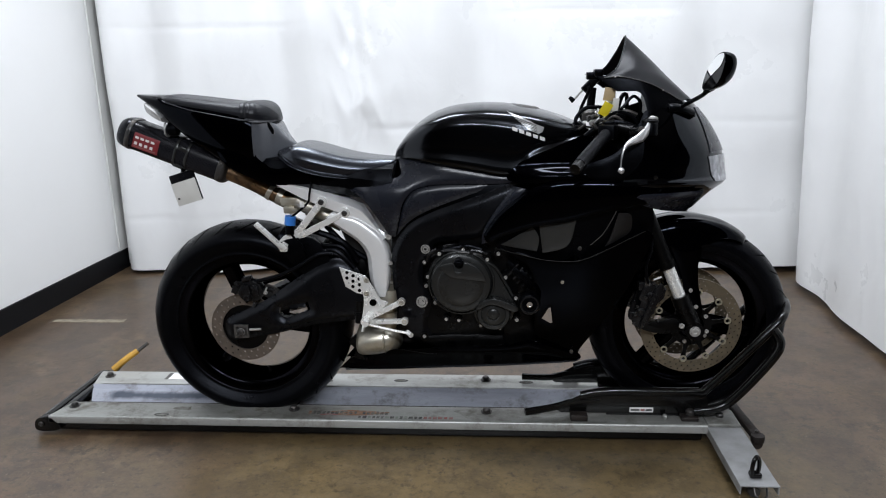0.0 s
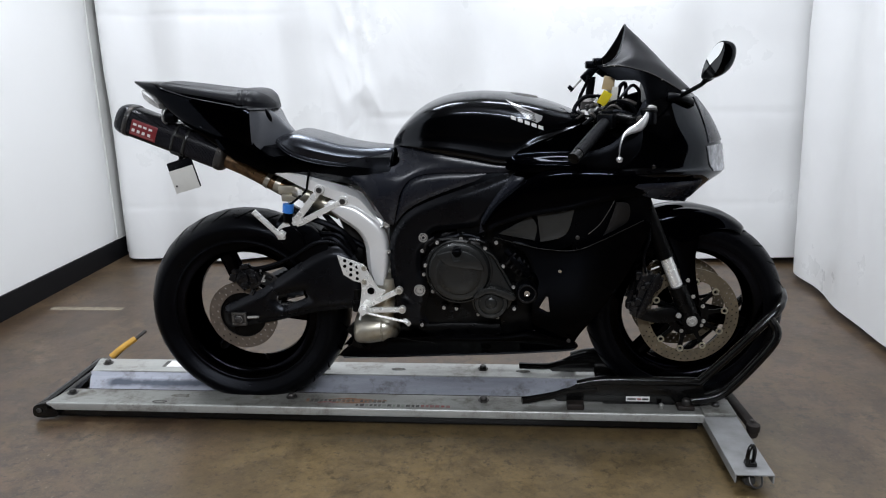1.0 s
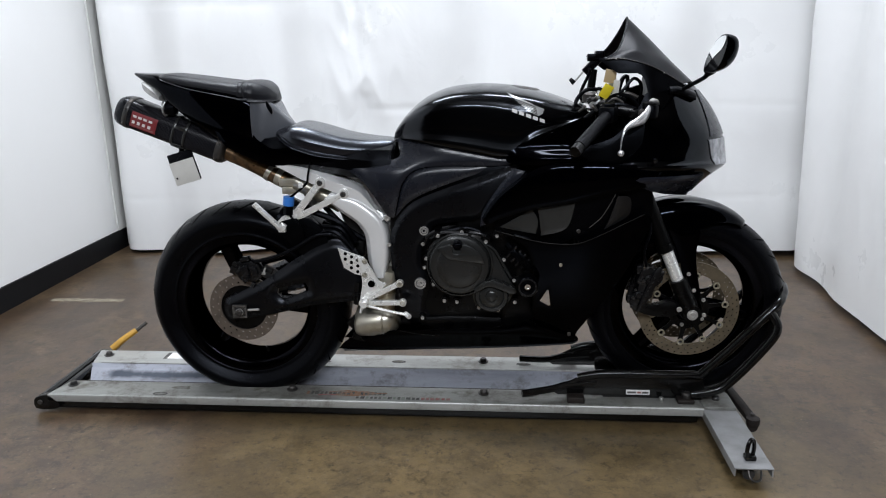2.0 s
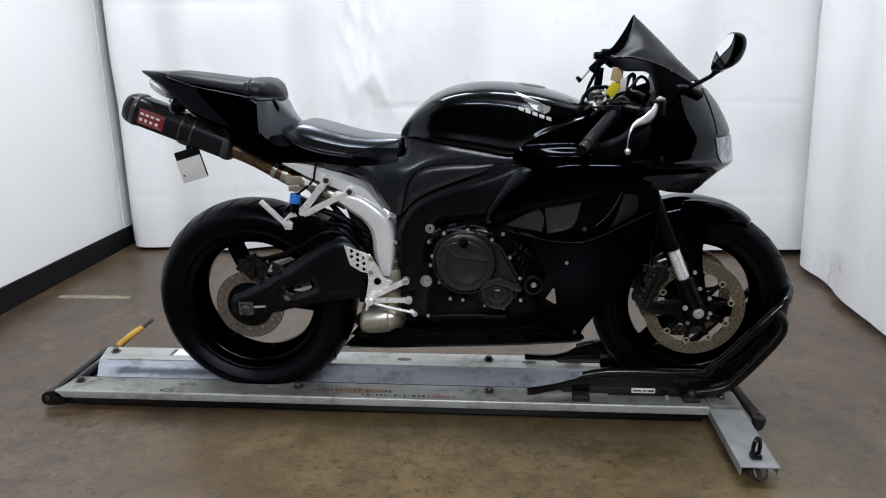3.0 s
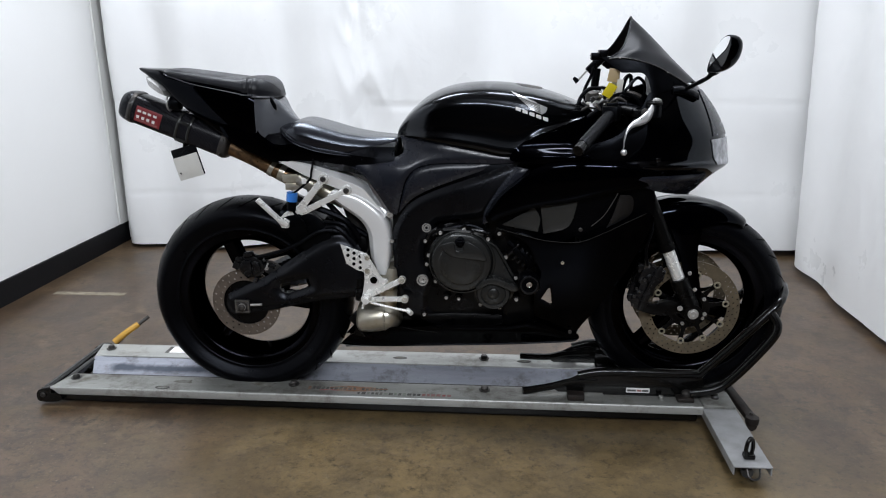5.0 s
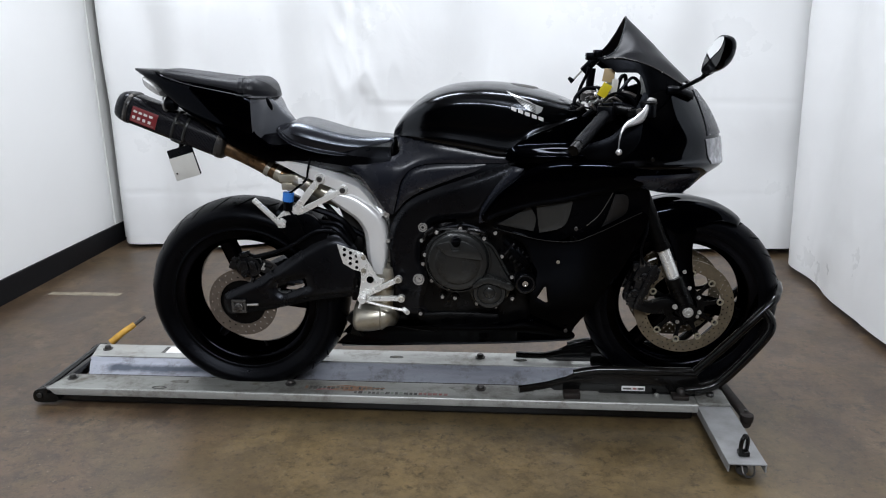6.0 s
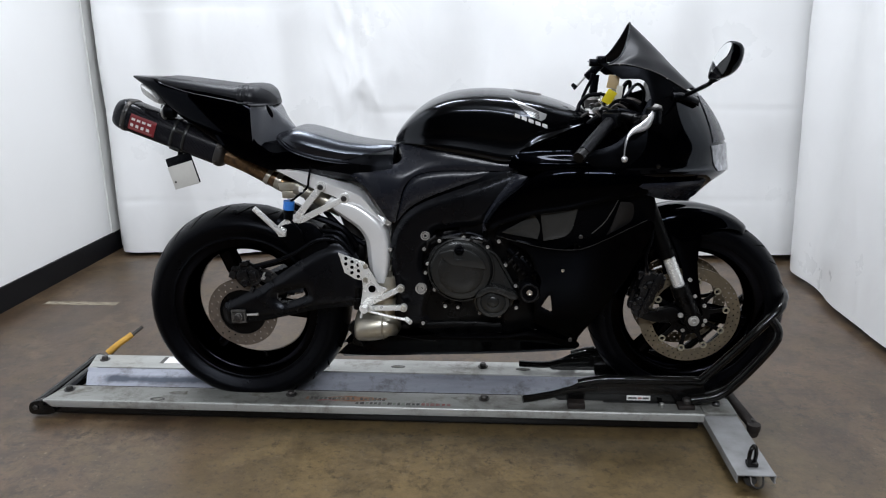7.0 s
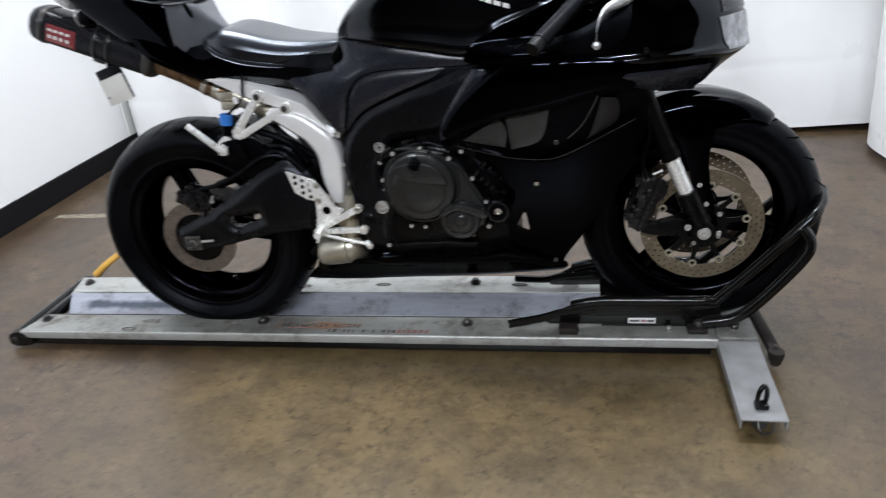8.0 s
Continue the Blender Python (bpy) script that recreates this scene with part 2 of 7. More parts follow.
def curtain_material():
    m = material("white_vinyl_curtain", (0.765, 0.766, 0.760), 0.30, tint=(0.72, 0.72, 0.716), scale=2.2, amount=0.7, bump=0.0, rough_var=0.06)
    nt = m.node_tree
    b = nt.nodes["Principled BSDF"]
    co = nt.nodes.new("ShaderNodeTexCoord")
    # shallow crumples, denser in some places than in others
    n = nt.nodes.new("ShaderNodeTexNoise")
    n.inputs["Scale"].default_value, n.inputs["Detail"].default_value = 5.0, 3
    n.inputs["Distortion"].default_value = 1.6
    nt.links.new(co.outputs["Object"], n.inputs["Vector"])
    n2 = nt.nodes.new("ShaderNodeTexNoise")
    n2.inputs["Scale"].default_value, n2.inputs["Detail"].default_value = 0.9, 2
    nt.links.new(co.outputs["Object"], n2.inputs["Vector"])
    mr = nt.nodes.new("ShaderNodeMapRange")
    mr.inputs["From Min"].default_value, mr.inputs["From Max"].default_value = 0.45, 0.7
    nt.links.new(n2.outputs["Fac"], mr.inputs["Value"])
    mul = nt.nodes.new("ShaderNodeMath")
    mul.operation = "MULTIPLY"
    nt.links.new(n.outputs["Fac"], mul.inputs[0])
    nt.links.new(mr.outputs[0], mul.inputs[1])
    bp = nt.nodes.new("ShaderNodeBump")
    bp.inputs["Strength"].default_value, bp.inputs["Distance"].default_value = 0.3, 0.012
    nt.links.new(mul.outputs[0], bp.inputs["Height"])
    nt.links.new(bp.outputs[0], b.inputs["Normal"])
    return m


def concrete_material():
    m = bpy.data.materials.new("polished_concrete")
    m.use_nodes = True
    nt = m.node_tree
    b = nt.nodes["Principled BSDF"]
    co = nt.nodes.new("ShaderNodeTexCoord")

    def tex(scale, detail, rough=0.6, distort=0.0):
        n = nt.nodes.new("ShaderNodeTexNoise")
        n.inputs["Scale"].default_value, n.inputs["Detail"].default_value = scale, detail
        n.inputs["Roughness"].default_value, n.inputs["Distortion"].default_value = rough, distort
        nt.links.new(co.outputs["Object"], n.inputs["Vector"])
        return n.outputs["Fac"]

    def ramp(fac, lo, hi):
        r = nt.nodes.new("ShaderNodeMapRange")
        r.inputs["From Min"].default_value, r.inputs["From Max"].default_value = lo, hi
        nt.links.new(fac, r.inputs["Value"])
        return r.outputs[0]

    def mix(fac, a, c):
        x = nt.nodes.new("ShaderNodeMix")
        x.data_type = "RGBA"
        nt.links.new(fac, x.inputs["Factor"])
        for k, v in (("A", a), ("B", c)):
            if isinstance(v, tuple):
                x.inputs[k].default_value = (*v, 1)
            else:
                nt.links.new(v, x.inputs[k])
        return x.outputs["Result"]

    broad = mix(ramp(tex(1.0, 6, 0.7, 0.3), 0.40, 0.60), (0.092, 0.0565, 0.0315), (0.058, 0.0355, 0.0185))
    blotch = mix(ramp(tex(6.0, 10, 0.80, 0.3), 0.46, 0.58), broad, (0.043, 0.0260, 0.0136))
    ochre = mix(ramp(tex(3.3, 9, 0.75, 0.3), 0.50, 0.63), blotch, (0.084, 0.0548, 0.0245))
    pale = mix(ramp(tex(2.1, 10, 0.74, 0.2), 0.53, 0.64), ochre, (0.130, 0.0885, 0.0510))
    dirt = mix(ramp(tex(17, 10, 0.84), 0.51, 0.60), pale, (0.026, 0.0170, 0.0088))
    speck = mix(ramp(tex(60, 7, 0.75), 0.565, 0.64), dirt, (0.024, 0.016, 0.008))
    fleck = mix(ramp(tex(95, 5, 0.6), 0.63, 0.72), speck, (0.19, 0.155, 0.11))
    # Ochre speckled stain, its colours also lifted for the better-lit middle floor.
    patch = nt.nodes.new("ShaderNodeMapping")
    patch.vector_type = "TEXTURE"
    patch.inputs["Location"].default_value, patch.inputs["Scale"].default_value = (0.15, -0.42, 0), (0.95, 0.50, 1)
    nt.links.new(co.outputs["Object"], patch.inputs["Vector"])
    far = nt.nodes.new("ShaderNodeVectorMath")
    far.operation = "LENGTH"
    nt.links.new(patch.outputs[0], far.inputs[0])
    ragged = nt.nodes.new("ShaderNodeMath")
    ragged.operation = "ADD"
    nt.links.new(far.outputs["Value"], ragged.inputs[0])
    nt.links.new(ramp(tex(2.6, 6, 0.65), 0.1, 0.9), ragged.inputs[1])
    oily = mix(ramp(tex(11, 12, 0.86), 0.47, 0.66), mix(ramp(tex(4.5, 8, 0.7), 0.40, 0.62), (0.134, 0.0925, 0.0412), (0.084, 0.0575, 0.0245)), (0.041, 0.0272, 0.0112))
    stained = mix(ramp(ragged.outputs[0], 1.75, 1.15), fleck, mix(ramp(tex(38, 8, 0.8), 0.56, 0.72), mix(ramp(tex(30, 9, 0.8), 0.53, 0.63), oily, (0.030, 0.0205, 0.0086)), (0.150, 0.118, 0.074)))
    nt.links.new(stained, b.inputs["Base Color"])
    b.inputs["Specular IOR Level"].default_value = 0.72
    rr = nt.nodes.new("ShaderNodeMapRange")
    rr.inputs["To Min"].default_value, rr.inputs["To Max"].default_value = 0.25, 0.48
    nt.links.new(tex(4, 6), rr.inputs["Value"])
    nt.links.new(rr.outputs[0], b.inputs["Roughness"])
    bp = nt.nodes.new("ShaderNodeBump")
    bp.inputs["Strength"].default_value, bp.inputs["Distance"].default_value = 0.15, 0.004
    nt.links.new(tex(45, 8, 0.7), bp.inputs["Height"])
    nt.links.new(bp.outputs[0], b.inputs["Normal"])
    return m


def glass_material(name, colour, transparency, rough=0.03):
    """Tinted sheet: part clear, part dark gloss."""
    m = bpy.data.materials.new(name)
    m.use_nodes = True
    nt = m.node_tree
    b = nt.nodes["Principled BSDF"]
    b.inputs["Base Color"].default_value = (*colour, 1)
    b.inputs["Roughness"].default_value = rough
    b.inputs["Specular IOR Level"].default_value = 0.14
    tr = nt.nodes.new("ShaderNodeBsdfTransparent")
    tr.inputs[0].default_value = (0.40, 0.32, 0.27, 1)
    mx = nt.nodes.new("ShaderNodeMixShader")
    mx.inputs[0].default_value = transparency
    nt.links.new(b.outputs[0], mx.inputs[1])
    nt.links.new(tr.outputs[0], mx.inputs[2])
    nt.links.new(mx.outputs[0], nt.nodes["Material Output"].inputs["Surface"])
    return m


def carbon_material():
    m = material("carbon_weave", (0.005, 0.005, 0.006), 0.24, rough_var=0.03, spec=0.14)
    nt = m.node_tree
    b = nt.nodes["Principled BSDF"]
    co = nt.nodes.new("ShaderNodeTexCoord")
    mp = nt.nodes.new("ShaderNodeMapping")
    mp.inputs["Rotation"].default_value = (0, radians(20), 0)
    nt.links.new(co.outputs["Object"], mp.inputs["Vector"])
    ck = nt.nodes.new("ShaderNodeTexChecker")
    ck.inputs["Scale"].default_value = 330
    ck.inputs["Color1"].default_value = (0.003, 0.003, 0.004, 1)
    ck.inputs["Color2"].default_value = (0.017, 0.017, 0.020, 1)
    nt.links.new(mp.outputs[0], ck.inputs["Vector"])
    nt.links.new(ck.outputs["Color"], b.inputs["Base Color"])
    return m


def mirror_material():
    m = bpy.data.materials.new("mirror_glass")
    m.use_nodes = True
    b = m.node_tree.nodes["Principled BSDF"]
    b.inputs["Base Color"].default_value = (0.85, 0.86, 0.86, 1)
    b.inputs["Metallic"].default_value, b.inputs["Roughness"].default_value = 1.0, 0.02
    return m


def lamp_material():
    m = bpy.data.materials.new("lamp_diffuser")
    m.use_nodes = True
    b = m.node_tree.nodes["Principled BSDF"]
    b.inputs["Emission Color"].default_value = (1, 0.97, 0.94, 1)
    b.inputs["Emission Strength"].default_value = 12.0
    return m


CURTAIN, CONCRETE, SMOKE, CARBON, MIRROR, LAMPGLOW = (curtain_material(), concrete_material(),
    glass_material("smoked_screen", (0.0030, 0.0034, 0.0052), 0.09, 0.34), carbon_material(), mirror_material(), lamp_material())


# ---- mesh helpers ----
def part(name, bm, mat, parent=None, label="", sharp=35.0, smooth=True):
    """Links a bmesh as one mesh object under a thing or a part."""
    bmesh.ops.recalc_face_normals(bm, faces=bm.faces[:])
    me = bpy.data.meshes.new(name)
    bm.to_mesh(me)
    bm.free()
    me.materials.append(mat)
    if smooth:
        me.polygons.foreach_set("use_smooth", [True] * len(me.polygons))
        me.set_sharp_from_angle(angle=radians(sharp))
    ob = new(name, me)
    ob.parent = parent
    if label:
        ob["label"] = label
    return ob


def thing(name, label, category, group="", at=(0, 0, 0)):
    ob = new(name)
    ob.location = at
    return tagged(ob, label, category, group)


def spline(points, n=8, closed=False):
    """Catmull-Rom through points; a point given as a corner breaks the curve."""
    pts = [Vector(p[:3]) if len(p) > 2 else Vector((p[0], 0, p[1])) for p in points]
    k = len(pts)
    res = []
    for i in range(k if closed else k - 1):
        p1, p2 = pts[i], pts[(i + 1) % k]
        p0 = pts[(i - 1) % k] if closed or i > 0 else p1
        p3 = pts[(i + 2) % k] if closed or i + 2 < k else p2
        for j in range(n):
            t = j / n
            res.append(0.5 * ((2 * p1) + (p2 - p0) * t + (2 * p0 - 5 * p1 + 4 * p2 - p3) * t * t + (3 * p1 - p0 - 3 * p2 + p3) * t ** 3))
    if not closed:
        res.append(pts[-1].copy())
    return res


def outline(points, n=6):
    """A closed outline in x and z: smooth, but for the points given a third value, which are corners."""
    k = len(points)
    xz = [Vector((p[0], p[1])) for p in points]
    hard = [len(p) > 2 for p in points]
    res, corners = [], []
    for i in range(k):
        p1, p2 = xz[i], xz[(i + 1) % k]
        p0 = p1 + (p1 - p2) * 0.3 if hard[i] else xz[i - 1]
        p3 = p2 + (p2 - p1) * 0.3 if hard[(i + 1) % k] else xz[(i + 2) % k]
        if hard[i]:
            corners.append(len(res))
        for j in range(n):
            t = j / n
            res.append(0.5 * ((2 * p1) + (p2 - p0) * t + (2 * p0 - 5 * p1 + 4 * p2 - p3) * t * t + (3 * p1 - p0 - 3 * p2 + p3) * t ** 3))
    return res, corners


def thicken(bm, thick):
    """Gives a sheet a second side set back by its thickness, and closes the rim."""
    bm.normal_update()
    faces, verts = bm.faces[:], bm.verts[:]
    rim = [e for e in bm.edges if len(e.link_faces) == 1]
    twin = {v: bm.verts.new(v.co - v.normal * thick) for v in verts}
    for e in rim:
        a, b = e.verts
        bm.faces.new((a, b, twin[b], twin[a]))
    for f in faces:
        bm.faces.new([twin[v] for v in reversed(f.verts)])
    return bm


def grid_mesh(rows, closed=False, caps=False, thick=0.0):
    bm = bmesh.new()
    vs = [[bm.verts.new(p) for p in r] for r in rows]
    w = len(vs[0])
    for a, b in zip(vs, vs[1:]):
        for j in range(w if closed else w - 1):
            bm.faces.new((a[j], a[(j + 1) % w], b[(j + 1) % w], b[j]))
    if caps:
        bm.faces.new(vs[0])
        bm.faces.new(vs[-1][::-1])
    if thick:
        bmesh.ops.recalc_face_normals(bm, faces=bm.faces[:])
        thicken(bm, thick)
    return bm


def surface(ctrl, nu=8, nv=8):
    """Smooth rows of points through a net of control points."""
    rows = [spline(r, nu) for r in ctrl]
    cols = [spline([r[j] for r in rows], nv) for j in range(len(rows[0]))]
    return [[c[i] for c in cols] for i in range(len(cols[0]))]


def both(half):
    """A row from one side to the middle, carried on to the other side."""
    return [tuple(p) for p in half] + [(p[0], -p[1], p[2]) for p in half[-2::-1]]


def loft(sections, n=8, around=8, caps=True):
    """A closed body through closed rings of points."""
    rings = [spline(s, around, closed=True) for s in sections]
    cols = [spline([r[j] for r in rings], n) for j in range(len(rings[0]))]
    return grid_mesh([[c[i] for c in cols] for i in range(len(cols[0]))], closed=True, caps=caps)


def tube(points, r, n=10, steps=6, smooth=True, taper=None):
    pts = spline(points, steps) if smooth and len(points) > 2 else [Vector(p) for p in points]
    rows, up = [], None
    for i, p in enumerate(pts):
        d = (pts[min(i + 1, len(pts) - 1)] - pts[max(i - 1, 0)]).normalized()
        if up is None:
            up = d.orthogonal().normalized()
        up = (up - d * up.dot(d)).normalized()
        side = d.cross(up)
        k = r if taper is None else r + (taper - r) * i / (len(pts) - 1)
        rows.append([p + (up * math.cos(a) + side * math.sin(a)) * k for a in (2 * math.pi * j / n for j in range(n))])
    return grid_mesh(rows, closed=True, caps=True)


def lathe(profile, at=(0, 0, 0), n=48, axis="y", smooth=False, closed=False):
    """profile: (radius, along) pairs turned round the axis through at."""
    prof = [(p.x, p.z) for p in spline([(a, b) for a, b in profile], 5, closed=closed)] if smooth else profile
    rows = []
    for r, h in prof:
        ring = []
        for j in range(n):
            a = 2 * math.pi * j / n
            c, s = r * math.cos(a), r * math.sin(a)
            ring.append(Vector(at) + Vector({"y": (c, h, s), "x": (h, c, s), "z": (c, s, h)}[axis]))
        rows.append(ring)
    if closed:
        rows.append(rows[0])
        bm = grid_mesh(rows, closed=True)
        bmesh.ops.remove_doubles(bm, verts=bm.verts[:], dist=1e-6)
        return bm
    return grid_mesh(rows, closed=True, caps=True)


def bevel(bm, width, segments=2, angle=30):
    bmesh.ops.recalc_face_normals(bm, faces=bm.faces[:])
    es = [e for e in bm.edges if len(e.link_faces) == 2 and e.calc_face_angle(0) > radians(angle)]
    bmesh.ops.bevel(bm, geom=es, offset=width, segments=segments, affect="EDGES", profile=0.5, clamp_overlap=True)
    return bm


def box(x0, x1, y0, y1, z0, z1, round_by=0.003):
    bm = bmesh.new()
    bmesh.ops.create_cube(bm, size=1.0, matrix=Matrix.LocRotScale(((x0 + x1) / 2, (y0 + y1) / 2, (z0 + z1) / 2), None, (x1 - x0, y1 - y0, z1 - z0)))
    return bevel(bm, round_by) if round_by else bm


def plate(points, y0, y1, n=5, round_by=0.002):
    """A flat piece of thickness y0 to y1 cut along an outline in x and z."""
    pts, _ = outline(points, n)
    bm = bmesh.new()
    a = [bm.verts.new((p.x, y0, p.y)) for p in pts]
    b = [bm.verts.new((p.x, y1, p.y)) for p in pts]
    bm.faces.new(a)
    bm.faces.new(b[::-1])
    for i in range(len(a)):
        j = (i + 1) % len(a)
        bm.faces.new((a[i], b[i], b[j], a[j]))
    return bevel(bm, round_by, 2, 50) if round_by else bm


def moved(bm, m):
    bmesh.ops.transform(bm, matrix=m, verts=bm.verts[:])
    return bm


def joined(*bms):
    out = bmesh.new()
    for b in bms:
        me = bpy.data.meshes.new("tmp")
        b.to_mesh(me)
        b.free()
        out.from_mesh(me)
        bpy.data.meshes.remove(me)
    return out


def widths(xs, zs, table):
    """A smooth half width over x and z."""
    def f(x, z):
        def locate(v, vs):
            v = min(max(v, vs[0]), vs[-1])
            for i in range(len(vs) - 2):
                if v < vs[i + 1]:
                    break
            else:
                i = len(vs) - 2
            return i, (v - vs[i]) / (vs[i + 1] - vs[i])

        def cubic(v, i, t):
            a, b = v[i], v[i + 1]
            p, q = v[max(i - 1, 0)], v[min(i + 2, len(v) - 1)]
            return 0.5 * (2 * a + (b - p) * t + (2 * p - 5 * a + 4 * b - q) * t * t + (3 * a - p - 3 * b + q) * t ** 3)
        i, t = locate(x, xs)
        j, s = locate(z, zs)
        return cubic([cubic(row, i, t) for row in table], j, s)
    return f


def panel(points, width, cell=0.008, thick=0.004, roll=0.006, reach=0.012, side=-1, n=8, holes=()):
    """A curved body panel: an outline in x and z laid on the half width, its rim rolled inwards."""
    pts, corners = outline(points, n)
    P = np.array([(p.x, p.y) for p in pts])
    Q = np.roll(P, -1, axis=0)
    rims = list(zip(P, Q))
    snaps = [P[c] for c in corners]
    for h in holes:
        hp, hc = outline(h, n)
        R = np.array([(p.x, p.y) for p in hp])
        snaps += [R[c] for c in hc]
        rims += list(zip(R, np.roll(R, -1, axis=0)))
    lo, hi = P.min(axis=0) - cell, P.max(axis=0) + cell
    gx, gz = np.arange(lo[0], hi[0] + cell, cell), np.arange(lo[1], hi[1] + cell, cell)
    X, Z = np.meshgrid(gx, gz, indexing="ij")
    V = np.stack([X.ravel(), Z.ravel()], axis=1)
    inside = np.zeros(len(V), bool)
    best = np.full(len(V), 1e9)
    near = V.copy()
    for a, b in rims:
        cross = ((a[1] > V[:, 1]) != (b[1] > V[:, 1]))
        if abs(b[1] - a[1]) > 1e-12:
            inside ^= cross & (V[:, 0] < (b[0] - a[0]) * (V[:, 1] - a[1]) / (b[1] - a[1]) + a[0])
        ab = b - a
        t = np.clip(((V - a) @ ab) / max(ab @ ab, 1e-12), 0, 1)
        c = a + t[:, None] * ab
        d = np.linalg.norm(V - c, axis=1)
        m = d < best
        best[m], near[m] = d[m], c[m]
    inside_cells = inside.reshape(X.shape)
    nz = len(gz)
    used = set()
    cells = []
    for i in range(len(gx) - 1):
        for j in range(nz - 1):
            if inside_cells[i:i + 2, j:j + 2].any():
                ids = (i * nz + j, (i + 1) * nz + j, (i + 1) * nz + j + 1, i * nz + j + 1)
                cells.append(ids)
                used.update(ids)
    place = np.where(inside[:, None], V, near)
    dist = np.where(inside, best, 0.0)
    rim = np.array([k for k in used if not inside[k]])
    for c in snaps:
        k = rim[np.argmin(np.linalg.norm(place[rim] - c, axis=1))]
        place[k] = c
    bm = bmesh.new()
    vs = {}
    for k in used:
        x, z = place[k]
        w = width(x, z) - roll * math.exp(-(dist[k] / reach) ** 2 * 2)
        vs[k] = bm.verts.new((x, side * w, z))
    for ids in cells:
        try:
            bm.faces.new([vs[k] for k in ids])
        except ValueError:
            pass
    bmesh.ops.remove_doubles(bm, verts=bm.verts[:], dist=0.0008)
    bmesh.ops.dissolve_degenerate(bm, edges=bm.edges[:], dist=0.0004)
    bmesh.ops.recalc_face_normals(bm, faces=bm.faces[:])
    if sum(f.normal.y * f.calc_area() for f in bm.faces) * side < 0:
        bmesh.ops.reverse_faces(bm, faces=bm.faces[:])
    thicken(bm, thick)
    return bm


def bolt(x, y, z, r=0.006, h=0.006, side=-1):
    """A socket-head bolt whose head stands out sideways."""
    s = side
    return lathe([(r * 0.9, 0), (r, s * h * 0.15), (r, s * h * 0.8), (r * 0.85, s * h), (r * 0.5, s * h), (r * 0.45, s * h * 0.5), (0.0004, s * h * 0.5)], (x, y, z), 14)


def washer(x, y, z, r, r_in, h, side=-1):
    s = side
    return lathe([(r_in, 0), (r, 0), (r, s * h * 0.7), (r * 0.93, s * h), (r_in * 1.1, s * h)], (x, y, z), 24, closed=True)


# ---- the room ----
def slab(name, x0, x1, y0, y1, z0, z1, mat, label, category):
    ob = part(name, box(x0, x1, y0, y1, z0, z1, 0), mat, smooth=False)
    return tagged(ob, label, category, kind="structure")


slab("floor", -7.0, 7.0, -9.0, 2.4, -0.12, 0.0, CONCRETE, "stained brown-grey polished concrete floor", "floor")
slab("wall_left", -2.28, -2.13, -1.9, 2.05, 0.0, CEIL, WALLP, "smooth white painted wall beside the curtain", "wall")
slab("wall_back", -2.28, 2.4, 2.05, 2.2, 0.0, CEIL, WALLP, "white painted wall hidden behind the curtain", "wall")
slab("wall_right", 2.4, 2.55, -0.6, 2.2, 0.0, CEIL, WALLP, "white painted wall hidden behind the side curtain", "wall")
slab("wall_hall_west", -7.15, -7.0, -9.0, 2.4, 0.0, 4.6, DARKWALL, "dark grey hall wall behind the bay", "wall")
slab("wall_hall_east", 7.0, 7.15, -9.0, 2.4, 0.0, 4.6, DARKWALL, "dark grey hall wall behind the bay", "wall")
slab("wall_hall_south", -7.15, 7.15, -9.15, -9.0, 0.0, 4.6, DARKWALL, "dark grey hall wall behind the camera", "wall")
slab("wall_hall_north", -7.15, 7.15, 2.4, 2.55, 0.0, 4.6, DARKWALL, "dark grey hall wall behind the bay", "wall")
slab("ceiling", -7.15, 7.15, -9.15, 2.55, CEIL + 0.02, CEIL + 0.14, CEILM, "grey board ceiling over the bay", "ceiling")
slab("baseboard", -2.13, -2.118, -1.9, 2.05, 0.0, 0.112, BASEB, "black rubber baseboard along the white wall", "baseboard")
slab("baseboard_back", -2.118, 2.4, 2.038, 2.05, 0.0, 0.112, BASEB, "black rubber baseboard along the back wall", "baseboard")
slab("trim", -2.13, -2.122, 1.76, 1.92, 0.114, CEIL, TRIMP, "off-white corner trim strip on the wall", "trim")


def curtain(name, along, height, label):
    """A hanging sheet; along(s) gives the place of its foot, height its rows."""
    rows = []
    nz = 200
    for i in range(nz + 1):
        rows.append([along(j / 400, height[0] + (height[1] - height[0]) * i / nz) for j in range(401)])
    bm = grid_mesh(rows, thick=0.002)
    return tagged(part(name, bm, CURTAIN, sharp=80), label, "curtain", kind="structure")


